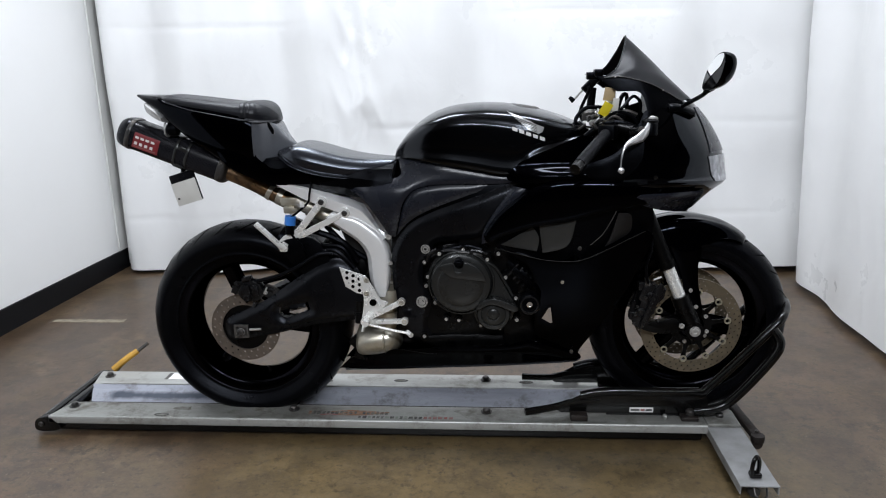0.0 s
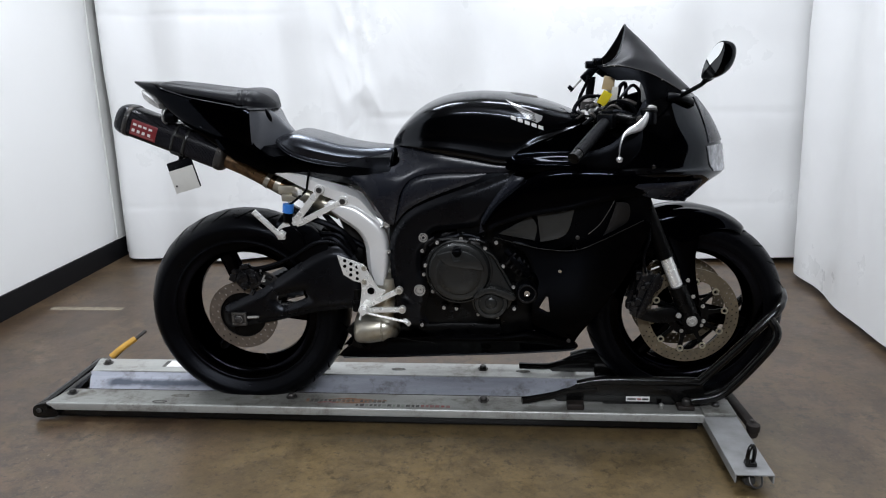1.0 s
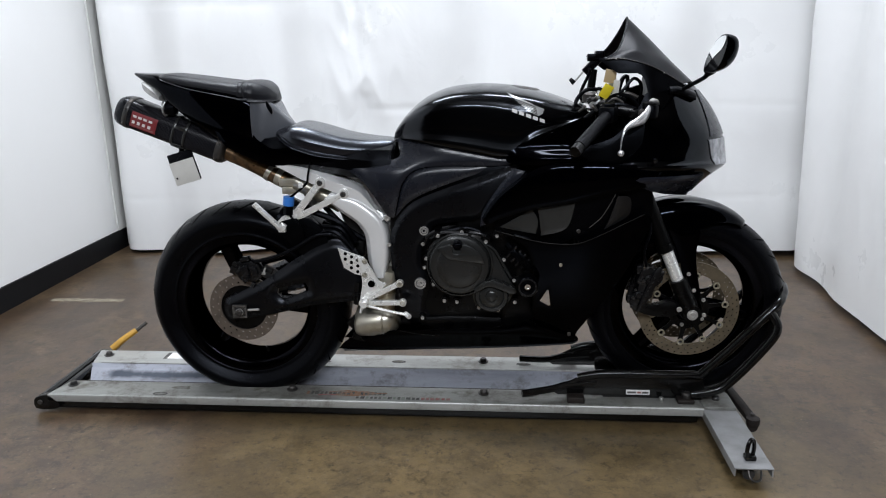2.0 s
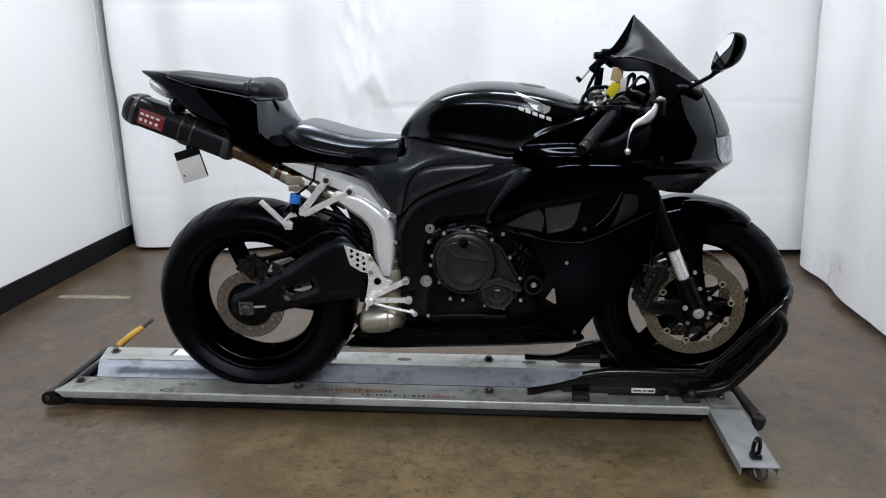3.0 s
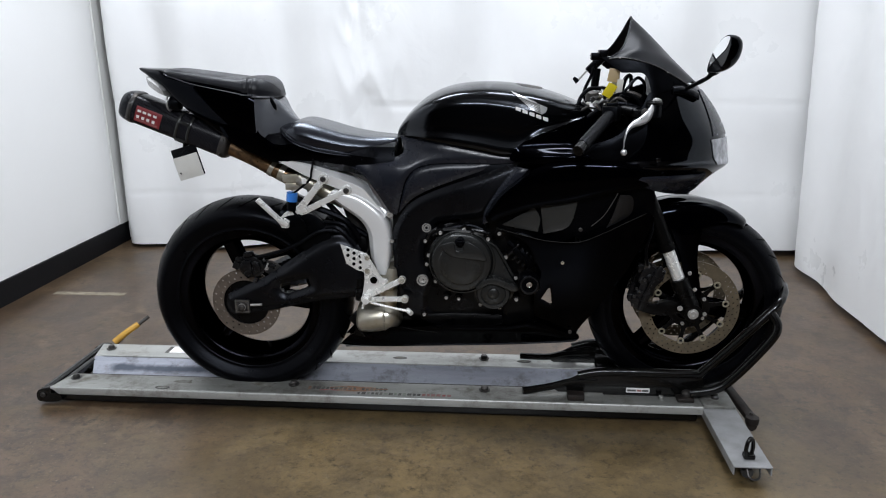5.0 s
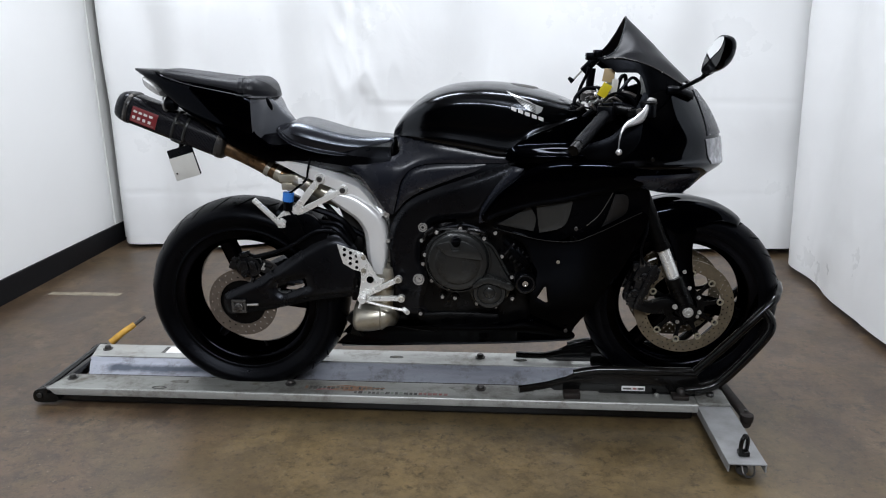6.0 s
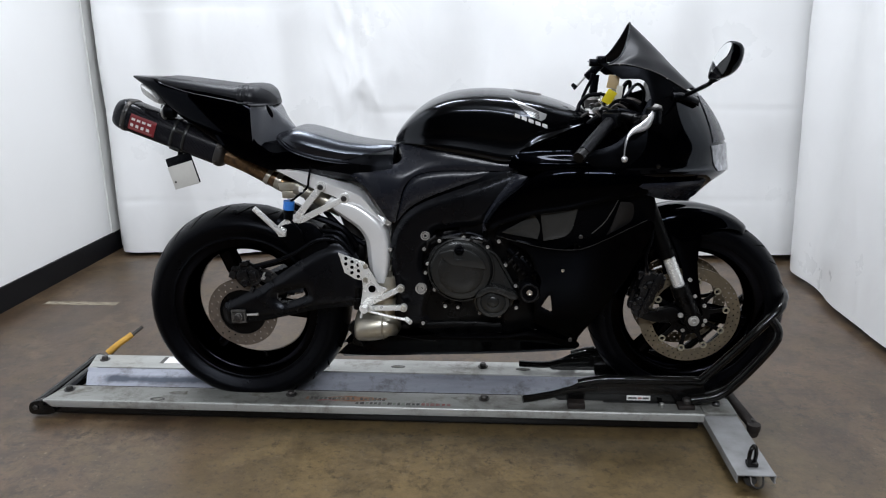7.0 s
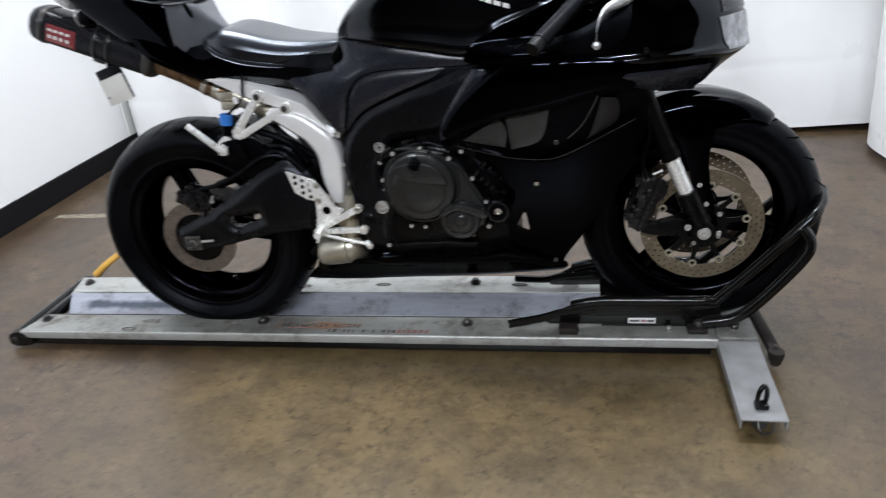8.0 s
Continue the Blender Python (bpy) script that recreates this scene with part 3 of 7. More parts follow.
def back_foot(s, z):
    """Gentle vertical folds, and one gathered crease with crumples beside it."""
    x = -2.10 + 4.06 * s
    fold = 0.036 * math.sin(x * 5.1 + 0.6) + 0.030 * math.sin(x * 10.4 + 1.1) + 0.010 * math.sin(x * 17.0 + 0.5 * z) - 0.018 * math.exp(-((x + 1.38) / 0.09) ** 2)
    fold *= 1.0 - 0.55 * min(1.0, max(0.0, (x - 0.2) / 0.5))
    hang = 0.75 + 0.65 * min(z / 1.2, 1.0)
    crumple = math.exp(-((x + 0.64) / 0.20) ** 2) * (0.016 * noise.noise((x * 6, 3, z * 2.5)) + 0.020 * abs(noise.noise((x * 11 + z * 1.2, 7, z * 3.2)))) + 0.010 * math.exp(-((x + 0.66 + 0.02 * math.sin(z * 5)) / 0.06) ** 2) * abs(noise.noise((x * 22 - z * 4, 2, z * 11)))
    seam = -0.012 * math.exp(-((x + 0.60 + 0.02 * math.sin(z * 6)) / 0.03) ** 2) * min(max(z - 0.3, 0), 1)
    fade = min(1.0, max(0.1, 0.5 + 1.6 * noise.noise((x * 1.7, 4, 2))))
    pack = fade * (0.005 * math.exp(-((z - 0.82 - 0.012 * math.sin(x * 3)) / 0.012) ** 2) + 0.004 * math.exp(-((z - 0.33 - 0.008 * math.sin(x * 4)) / 0.012) ** 2))
    pack += 0.004 * math.exp(-((z - 1.37 - 0.02 * math.sin(x * 2 + 1)) / 0.012) ** 2) * (0.5 + 0.5 * math.sin(x * 3.1))
    wave = 0.012 * noise.noise((x * 2.2, 1, z * 2.5)) + 0.005 * abs(noise.noise((x * 6 + z, 9, z * 3)))
    drop = 0.012 * math.sin(x * 2.3 + 2.0) if z < 0.1 else 0.0
    drop += 0.012 * min(1.0, max(0.0, (x - 1.05) / 0.45)) * max(0.0, 1 - z / 1.0)
    left = 0.125 * math.exp(-((x + 2.10) / 0.055) ** 2)
    return Vector((x, 1.68 + fold * hang + crumple + seam + pack + wave + left + 0.05 * (z / 3.2), z + drop))


def side_foot(s, z):
    y = 1.62 - 2.3 * s
    fold = 0.035 * math.sin(y * 6.3 + 0.5) + 0.015 * math.sin(y * 12.0)
    turn = 0.10 * math.exp(-((y - 1.62) / 0.10) ** 2)
    crumple = 0.006 * noise.noise((5, y * 3, z * 2)) + 0.004 * abs(noise.noise((2, y * 8 + z * 2, z * 5)))
    return Vector((1.585 + turn + fold * (0.5 + 0.3 * min(z, 1.2)) + crumple + 0.07 * (1 - min(z / 1.2, 1)) * math.exp(-((y - 1.62) / 0.2) ** 2), y, z))


tagged(part("floor_mark", box(-2.00, -1.65, 0.862, 0.905, 0.0002, 0.0008, 0), PAINTMARK, smooth=False), "worn white paint scrape on the concrete floor", "paint mark", kind="structure")
curtain("curtain_back", back_foot, (0.03, CEIL), "white vinyl backdrop curtain with soft folds and crumples")
curtain("curtain_side", side_foot, (0.03, CEIL), "white vinyl side curtain hanging beside the motorcycle")


def panel_lamp(x, y, deep):
    lamp = thing("ceiling_light", "white ceiling light with a long glowing diffuser", "light", "ceiling lights", (x, y, CEIL - 0.08))
    part("housing", moved(box(-0.63, 0.63, -deep / 2 - 0.03, deep / 2 + 0.03, 0.0, 0.1, 0.006), pose(0, 0, 0)), LAMPBODY, lamp)
    return lamp


for lx, ly, lw, deep in LAMPS:
    panel_lamp(lx, ly, deep)


# ---- motorcycle dolly ----
dolly = thing("motorcycle_dolly", "worn aluminium motorcycle dolly with two rails and a black wheel chock", "dolly")
TOP = 0.063


def rail(y0, y1, x0, x1, slant):
    """A tray rail: flat top with rolled lips, its end cut at a slant."""
    prof = [(y0 + 0.004, TOP - 0.022), (y0 + 0.0012, TOP - 0.020), (y0 + 0.0012, TOP - 0.004), (y0 + 0.004, TOP), (y1 - 0.004, TOP), (y1, TOP - 0.004), (y1, TOP - 0.014),
            (y1 - 0.003, TOP - 0.014), (y1 - 0.004, TOP - 0.007), (y0 + 0.005, TOP - 0.007)]
    rows = []
    for k, x in enumerate((x0, x0 + 0.3, x0 + 0.9, x1 - 0.4, x1)):
        rows.append([Vector((x + (slant * (y - y0) if k == 0 else 0), y, z)) for y, z in prof])
    return bevel(grid_mesh(rows, closed=True, caps=True), 0.0012, 1, 50)


def rail_lip(y0, x0, x1, deep):
    """The bright rolled lip along a rail's outer edge."""
    prof = [(y0 + 0.003, TOP + 0.0006), (y0 + 0.0008, TOP - 0.0008), (y0, TOP - 0.004), (y0, TOP - deep + 0.004), (y0 + 0.001, TOP - deep + 0.001), (y0 + 0.004, TOP - deep), (y0 + 0.004, TOP - 0.003)]
    return grid_mesh([[Vector((x, y, z)) for y, z in prof] for x in (x0, x0 + 0.7, x0 + 1.4, x1)], closed=True, caps=True)


part("trough_edge", tube([(-1.30, 0.081, TOP - 0.0008), (-0.4, 0.081, TOP - 0.0004), (0.46, 0.081, TOP - 0.0008)], 0.0022, 6), ALULIT, dolly, "bright trough edge in the lighter rail colour")
front_rail = part("front_rail", rail(-0.164, -0.062, -1.346, 0.733, 0.25), ALU, dolly, "worn grey aluminium rail with faded lettering", sharp=25)
back = rail(-0.187, -0.080, -1.358, 0.733, 0.26)
part("back_rail", moved(back, Matrix.Diagonal((1, -1, 1, 1))), ALULIT, dolly, "worn grey aluminium rail", sharp=25)
tr = [(-0.058, 0.050), (-0.002, 0.0255), (0.004, 0.0255), (0.0795, 0.060), (0.0795, 0.0575), (0.004, 0.0225), (-0.002, 0.0225), (-0.058, 0.0475)]
part("rail_lip", rail_lip(-0.167, -1.345, 0.733, 0.026), ALULIT, front_rail, "bright rail lip with its light put into the colour", sharp=50)
part("seam_dirt", tube([(-1.30, -0.0605, TOP - 0.004), (-0.4, -0.0605, TOP - 0.0035), (0.46, -0.0605, TOP - 0.004)], 0.0032, 6), RUST, dolly, "brown dirt caught along the trough seam")
for sx, sy in ((-0.235, 0.128), (0.20, 0.126), (-0.50, 0.120), (-0.975, -0.146)):
    part("slot", moved(lathe([(0.009, 0), (0.0125, 0.0002), (0.0125, 0.0009), (0.009, 0.0010)], (0, 0, 0), 20, "z", closed=True), Matrix.Translation((sx, sy, TOP)) @ Matrix.Diagonal((2.0, 0.8, 1, 1))), DARKSTEEL, dolly)
    part("slot_well", moved(lathe([(0.0004, 0.0004), (0.0095, 0.0004), (0.0095, 0.0), (0.0004, 0.0)], (0, 0, 0), 20, "z"), Matrix.Translation((sx, sy, TOP)) @ Matrix.Diagonal((2.0, 0.8, 1, 1))), GRIME, dolly)
part("trough", grid_mesh([[Vector((x - (0.41 * (y + 0.0615) if x < 0 else 0), y, z)) for y, z in tr] for x in (-1.276, 0.46)], closed=True, caps=True), TROUGH, dolly, "blue-grey scuffed wheel trough", sharp=15)
for k, (bx, by) in enumerate(((-0.553, -0.097), (0.068, -0.096), (0.061, 0.141), (-1.296, -0.096), (-1.302, 0.140), (0.782, -0.108))):
    mat = DARKSTEEL
    part("bolt", lathe([(0.011, 0), (0.012, 0.002), (0.012, 0.010), (0.009, 0.014), (0.0004, 0.014)], (bx, by, TOP), 6 if k in (3, 4) else 14, "z"), mat, dolly)
    part("washer", lathe([(0.017, 0), (0.018, 0.002), (0.010, 0.003)], (bx, by, TOP), 20, "z"), DARKSTEEL, dolly)
# left end bar and its caps
part("end_bar", bevel(joined(tube([(-1.372, -0.150, 0.040), (-1.362, 0.195, 0.045)], 0.016, 10), box(-1.345, -1.325, -0.15, 0.18, 0.018, 0.055, 0.002)), 0.0004, 1, 80), BLACKTUBE, dolly)
for sy in (-0.155, 0.19):
    part("end_plate", plate([(-1.392, 0.012), (-1.394, 0.042), (-1.372, 0.056), (-1.335, 0.056), (-1.31, 0.020), (-1.345, 0.008)], sy - 0.012, sy + 0.012), BLACKTUBE, dolly)
    part("end_bolt", bolt(-1.372, sy - 0.012, 0.035, 0.008, 0.006), DARKSTEEL, dolly)


# Solid black fill standing in for the dark shade beneath the rail.
part("rail_shade_block", box(-1.33, 0.72, -0.155, -0.074, 0.010, 0.046, 0.003), BLACKTUBE, dolly, "black block drawn for the shade under the front rail")


def caster(x, y, r=0.022):
    c = part("caster", lathe([(r * 0.4, -0.011), (r * 0.9, -0.011), (r, -0.007), (r, 0.007), (r * 0.9, 0.011), (r * 0.4, 0.011)], (x, y, r), 20), CASTER, dolly)
    part("fork", box(x - 0.012, x + 0.012, y - 0.018, y + 0.018, r * 1.2, r * 2.05, 0.002), DARKSTEEL, c)


for cx, cy in ((-1.24, -0.11), (-1.24, 0.13), (-0.53, -0.12), (0.10, -0.12), (0.66, -0.12), (0.66, 0.13), (-0.53, 0.13)):
    caster(cx, cy)
# cross foot at the front end
foot = part("cross_foot", bevel(joined(box(0.732, 0.832, -0.470, 0.26, 0.052, 0.056, 0), box(0.732, 0.736, -0.468, 0.26, 0.030, 0.052, 0), box(0.828, 0.832, -0.468, 0.26, 0.030, 0.052, 0)), 0.0008, 1, 50), GREYPAINT, dolly, "grey painted cross foot with down-turned lips", sharp=25)
part("joint_plate", box(0.734, 0.83, -0.160, -0.064, 0.056, 0.066, 0.002), ALU, dolly)
part("pull_ring", moved(tube([(0.014 * math.cos(a), 0, 0.022 + 0.030 * math.sin(a)) for a in [2 * math.pi * k / 14 - 1.2 for k in range(14)]], 0.0055, 8), pose(0.783, -0.425, 0.062, 0, 0, 35)), BLACKTUBE, foot, "black bent pull ring")
part("ring_foot", box(0.768, 0.798, -0.437, -0.413, 0.056, 0.070, 0.004), BLACKTUBE, foot)
part("foot_caster", joined(lathe([(0.008, -0.008), (0.014, -0.008), (0.016, -0.004), (0.016, 0.004), (0.014, 0.008), (0.008, 0.008)], (0.782, -0.430, 0.016), 20)), CASTER, foot)
part("caster_bracket", joined(box(0.757, 0.807, -0.452, -0.42, 0.040, 0.050, 0.002), tube([(0.772, -0.452, 0.044), (0.774, -0.466, 0.026), (0.788, -0.470, 0.018), (0.802, -0.466, 0.024), (0.805, -0.452, 0.044)], 0.0028, 6)), DARKSTEEL, foot)
# dark swing arm beside the foot
part("swing_arm", joined(moved(box(-0.118, 0.108, -0.015, 0.015, -0.010, 0.010, 0.006), pose(0.857, -0.090, 0.050, 0, 3, -84)), lathe([(0.006, -0.012), (0.019, -0.011), (0.020, 0.0), (0.019, 0.009), (0.006, 0.010)], (0.868, -0.196, 0.044), 20, "z"), moved(box(-0.030, 0.030, -0.004, 0.004, -0.014, 0.014, 0.003), pose(0.868, -0.165, 0.040, 0, 8, -84)), lathe([(0.008, -0.008), (0.014, -0.008), (0.014, 0.008), (0.008, 0.008)], (0.868, -0.195, 0.024), 14)), RUST, dolly, "dark rusted swing arm")
part("arm_bolt", lathe([(0.006, 0), (0.006, 0.004), (0.0004, 0.006)], (0.868, -0.186, 0.058), 12, "z"), DARKSTEEL, dolly)
# lever with an orange grip behind the left end
lever = part("release_lever", tube([(-1.345, 0.215, 0.030), (-1.300, 0.238, 0.075), (-1.232, 0.300, 0.128)], 0.007, 8), DARKSTEEL, dolly, "dark release lever rod")
part("grip", tube([(-1.333, 0.214, 0.055), (-1.300, 0.238, 0.082), (-1.262, 0.272, 0.107)], 0.0125, 10, taper=0.011), ORANGE, lever, "worn orange grip")
# sticker and lettering
part("sticker", box(-1.075, -0.955, 0.118, 0.168, TOP + 0.0003, TOP + 0.0012, 0), WHITE, dolly, "white warning sticker")
part("sticker_bar", box(-1.09, -1.077, 0.118, 0.168, TOP + 0.0003, TOP + 0.0013, 0), INK, dolly)
part("sticker_patch", box(-0.972, -0.957, 0.120, 0.138, TOP + 0.0013, TOP + 0.002, 0), YELLOW, dolly)
rnd = random.Random(4)


def letter_marks(x, x1, y0, y1, pick):
    """A worn line of lettering as a row of plain bars."""
    while x < x1:
        w = rnd.uniform(0.008, 0.013)
        edge = rnd.uniform(0.0, 0.12) * (y1 - y0)
        part("decal_mark", box(x, x + w, y0 + edge, y1 - edge, TOP + 0.0003, TOP + 0.0008, 0), pick(x), dolly)
        x += w + rnd.uniform(0.004, 0.006)


letter_marks(-0.500, -0.24, -0.126, -0.106, lambda x: rnd.choice((INK, INK, INK, INKORANGE)))
letter_marks(-0.335, -0.045, -0.150, -0.135, lambda x: INKRED if x > -0.13 else rnd.choice((INK, INK, INKGREEN)))
for k, pts in enumerate(([(-0.43, -0.112), (-0.38, -0.100), (-0.33, -0.104), (-0.29, -0.116), (-0.24, -0.112)], [(-0.40, -0.126), (-0.37, -0.112), (-0.35, -0.122), (-0.37, -0.132)], [(-0.46, -0.131), (-0.43, -0.126), (-0.40, -0.130)])):
    part("decal_stroke", tube([(x, y, TOP + 0.0002) for x, y in pts], 0.0018, 6), INKORANGE if k < 2 else INKRED, dolly)
part("decal_smear", plate([(-0.41, -0.128), (-0.37, -0.104), (-0.31, -0.100), (-0.27, -0.112), (-0.30, -0.128), (-0.36, -0.133)], -TOP - 0.0006, -TOP - 0.0002, 4, 0), INKORANGE, dolly).matrix_world = Matrix(((1, 0, 0, 0), (0, 0, 1, 0), (0, -1, 0, 0), (0, 0, 0, 1)))
for gx, gw, gd in ((-1.27, 0.045, 0.030), (-0.92, 0.030, 0.014), (0.02, 0.05, 0.022), (0.20, 0.03, 0.016), (-0.66, 0.04, 0.015)):
    ring = [(gx + gw * (1 + 0.3 * math.sin(3 * a + gx * 9)) * math.cos(a), -0.100 + gd * (1 + 0.25 * math.sin(2 * a + gx * 5)) * math.sin(a)) for a in [2 * math.pi * k / 14 for k in range(14)]]
    part("grime_patch", plate(ring, -TOP - 0.0005, -TOP - 0.0002, 2, 0), GRIME, dolly, "dark grime on the worn rail").matrix_world = Matrix(((1, 0, 0, 0), (0, 0, 1, 0), (0, -1, 0, 0), (0, 0, 0, 1)))
# wheel chock
chock = part("wheel_chock", joined(
    plate([(0.29, 0.085), (0.345, 0.122), (0.42, 0.146), (0.70, 0.146), (0.745, 0.118), (0.742, 0.072, 1), (0.30, 0.070, 1)], -0.106, -0.100),
    plate([(0.29, 0.085), (0.345, 0.122), (0.42, 0.146), (0.70, 0.146), (0.745, 0.118), (0.742, 0.072, 1), (0.30, 0.070, 1)], 0.112, 0.118),
    box(0.44, 0.74, -0.104, 0.116, 0.064, 0.071, 0.001)), BLACKTUBE, dolly, "black steel wheel chock cradling the front tyre")
for s, o in ((-1, 0.0), (1, 0.012)):
    y = lambda v: s * v + o
    part("hoop_tube", tube([(0.36, y(0.103), 0.128), (0.45, y(0.106), 0.145), (0.70, y(0.106), 0.146), (0.745, y(0.106), 0.162), (0.92, y(0.098), 0.352), (0.965, y(0.06), 0.392), (0.985, y(0.0), 0.402)], 0.0135, 12, 8), BLACKTUBE, chock, "glossy black bent tube hoop")
    part("brace_tube", tube([(0.70, y(0.128), 0.092), (0.775, y(0.135), 0.112), (0.83, y(0.135), 0.16), (0.915, y(0.130), 0.268), (0.935, y(0.122), 0.315), (0.918, y(0.105), 0.350)], 0.0145, 12, 8), BLACKTUBE, chock)
    part("prong", tube([(0.188, y(0.125), 0.080), (0.28, y(0.104), 0.088), (0.34, y(0.10), 0.104), (0.42, y(0.10), 0.110)], 0.0115, 10, 6), BLACKTUBE, chock)
    part("mount_block", box(0.326, 0.378, y(0.134) - 0.017, y(0.134) + 0.017, TOP, TOP + 0.020, 0.003), RUST, chock, "rusted steel mount block")
    part("mount_foot", box(0.66, 0.712, y(0.125) - 0.018, y(0.125) + 0.018, TOP, 0.078, 0.005), RUST, chock)
    part("mount_knob", lathe([(0.013, 0), (0.015, 0.004), (0.015, 0.014), (0.010, 0.019)], (0.69, y(0.122), 0.076), 12, "z"), DARKSTEEL, chock)
    part("mount_stud", lathe([(0.007, 0), (0.008, 0.01), (0.006, 0.013)], (0.615, y(0.122), TOP), 10, "z"), ALU, chock)
for k in range(8):
    part("hole_rim", washer(0.46 + 0.026 * k, -0.1062, 0.112, 0.006, 0.0035, 0.0010), BLACKTUBE, chock)
part("side_arch", plate([(0.40, 0.118), (0.44, 0.150), (0.50, 0.163), (0.56, 0.150), (0.58, 0.125), (0.50, 0.120)], 0.110, 0.122), BLACKTUBE, chock, "black arched side plate")
for k in range(2):
    part("arch_bolt", bolt(0.485 + 0.026 * k, 0.110, 0.146, 0.006, 0.004), STEEL, chock)
part("maker_plate", box(0.510, 0.582, -0.1085, -0.1062, 0.076, 0.092, 0.0005), WHITE, chock, "small white maker plate")
for a, b, m in ((0.514, 0.54, INK), (0.544, 0.556, INKRED), (0.559, 0.578, INK)):
    part("plate_mark", box(a, b, -0.1093, -0.1084, 0.081, 0.087, 0), m, chock)


# ---- the motorcycle ----
bike = thing("motorcycle", "glossy black sport motorcycle with silver frame parts standing on the dolly", "motorcycle")
RX, RZ, FX, FZ = -0.6875, 0.345, 0.6875, 0.348
RAKE = 0.435


def fork_at(z, y=-0.105, off=0.0):
    """A point on the fork's line at a height."""
    return (FX - RAKE * (z - FZ) + off, y, z)


def holed_ring(r0, r1, rows, n, hole, y0, y1, at):
    """A brake ring with real drilled holes, row by row."""
    bm = bmesh.new()
    step = 2 * math.pi / n
    dr = (r1 - r0) / rows
    for y in (y0, y1):
        for i in range(rows):
            ra, rb = r0 + dr * i, r0 + dr * (i + 1)
            for j in range(n):
                a0 = step * (j + 0.5 * (i % 2))
                ring, circle = [], []
                for r, a in ((ra, 0), (ra, 0.5), (ra, 1), ((ra + rb) / 2, 1), (rb, 1), (rb, 0.5), (rb, 0), ((ra + rb) / 2, 0)):
                    t = a0 + step * a
                    ring.append(bm.verts.new((at[0] + r * math.cos(t), y, at[1] + r * math.sin(t))))
                rc, tc = (ra + rb) / 2, a0 + step / 2
                cx, cz = at[0] + rc * math.cos(tc), at[1] + rc * math.sin(tc)
                for v in ring:
                    d = Vector((v.co.x - cx, 0, v.co.z - cz)).normalized() * hole
                    circle.append(bm.verts.new((cx + d.x, y, cz + d.z)))
                for k in range(8):
                    bm.faces.new((ring[k], ring[(k + 1) % 8], circle[(k + 1) % 8], circle[k]))
    for r in (r0, r1):
        vs = []
        for j in range(n * 2):
            t = step * j / 2
            vs.append([bm.verts.new((at[0] + r * math.cos(t), y, at[1] + r * math.sin(t))) for y in (y0, y1)])
        for j in range(len(vs)):
            a, b = vs[j], vs[(j + 1) % len(vs)]
            bm.faces.new((a[0], b[0], b[1], a[1]))
    bmesh.ops.remove_doubles(bm, verts=bm.verts[:], dist=1e-5)
    return bm


def spoke(x, z, angle, r0, r1, w0, w1, y0, y1):
    """One tapered, rounded cast spoke."""
    a = radians(angle)
    d, s = Vector((math.cos(a), 0, math.sin(a))), Vector((-math.sin(a), 0, math.cos(a)))
    c = Vector((x, 0, z))
    secs = []
    for t in (0, 0.35, 0.75, 1.0):
        r, w = r0 + (r1 - r0) * t, w0 + (w1 - w0) * (t ** 1.5)
        yy0, yy1 = y0 + 0.008 * (1 - t), y1 - 0.008 * (1 - t)
        p = c + d * r
        secs.append([p + s * w + Vector((0, yy0 * 0.5, 0)), p + s * w * 0.55 + Vector((0, yy0, 0)), p - s * w * 0.55 + Vector((0, yy0, 0)), p - s * w + Vector((0, yy0 * 0.5, 0)),
                     p - s * w + Vector((0, yy1 * 0.5, 0)), p - s * w * 0.55 + Vector((0, yy1, 0)), p + s * w * 0.55 + Vector((0, yy1, 0)), p + s * w + Vector((0, yy1 * 0.5, 0))])
    return loft([[tuple(v) for v in sec] for sec in secs], 4, 2)


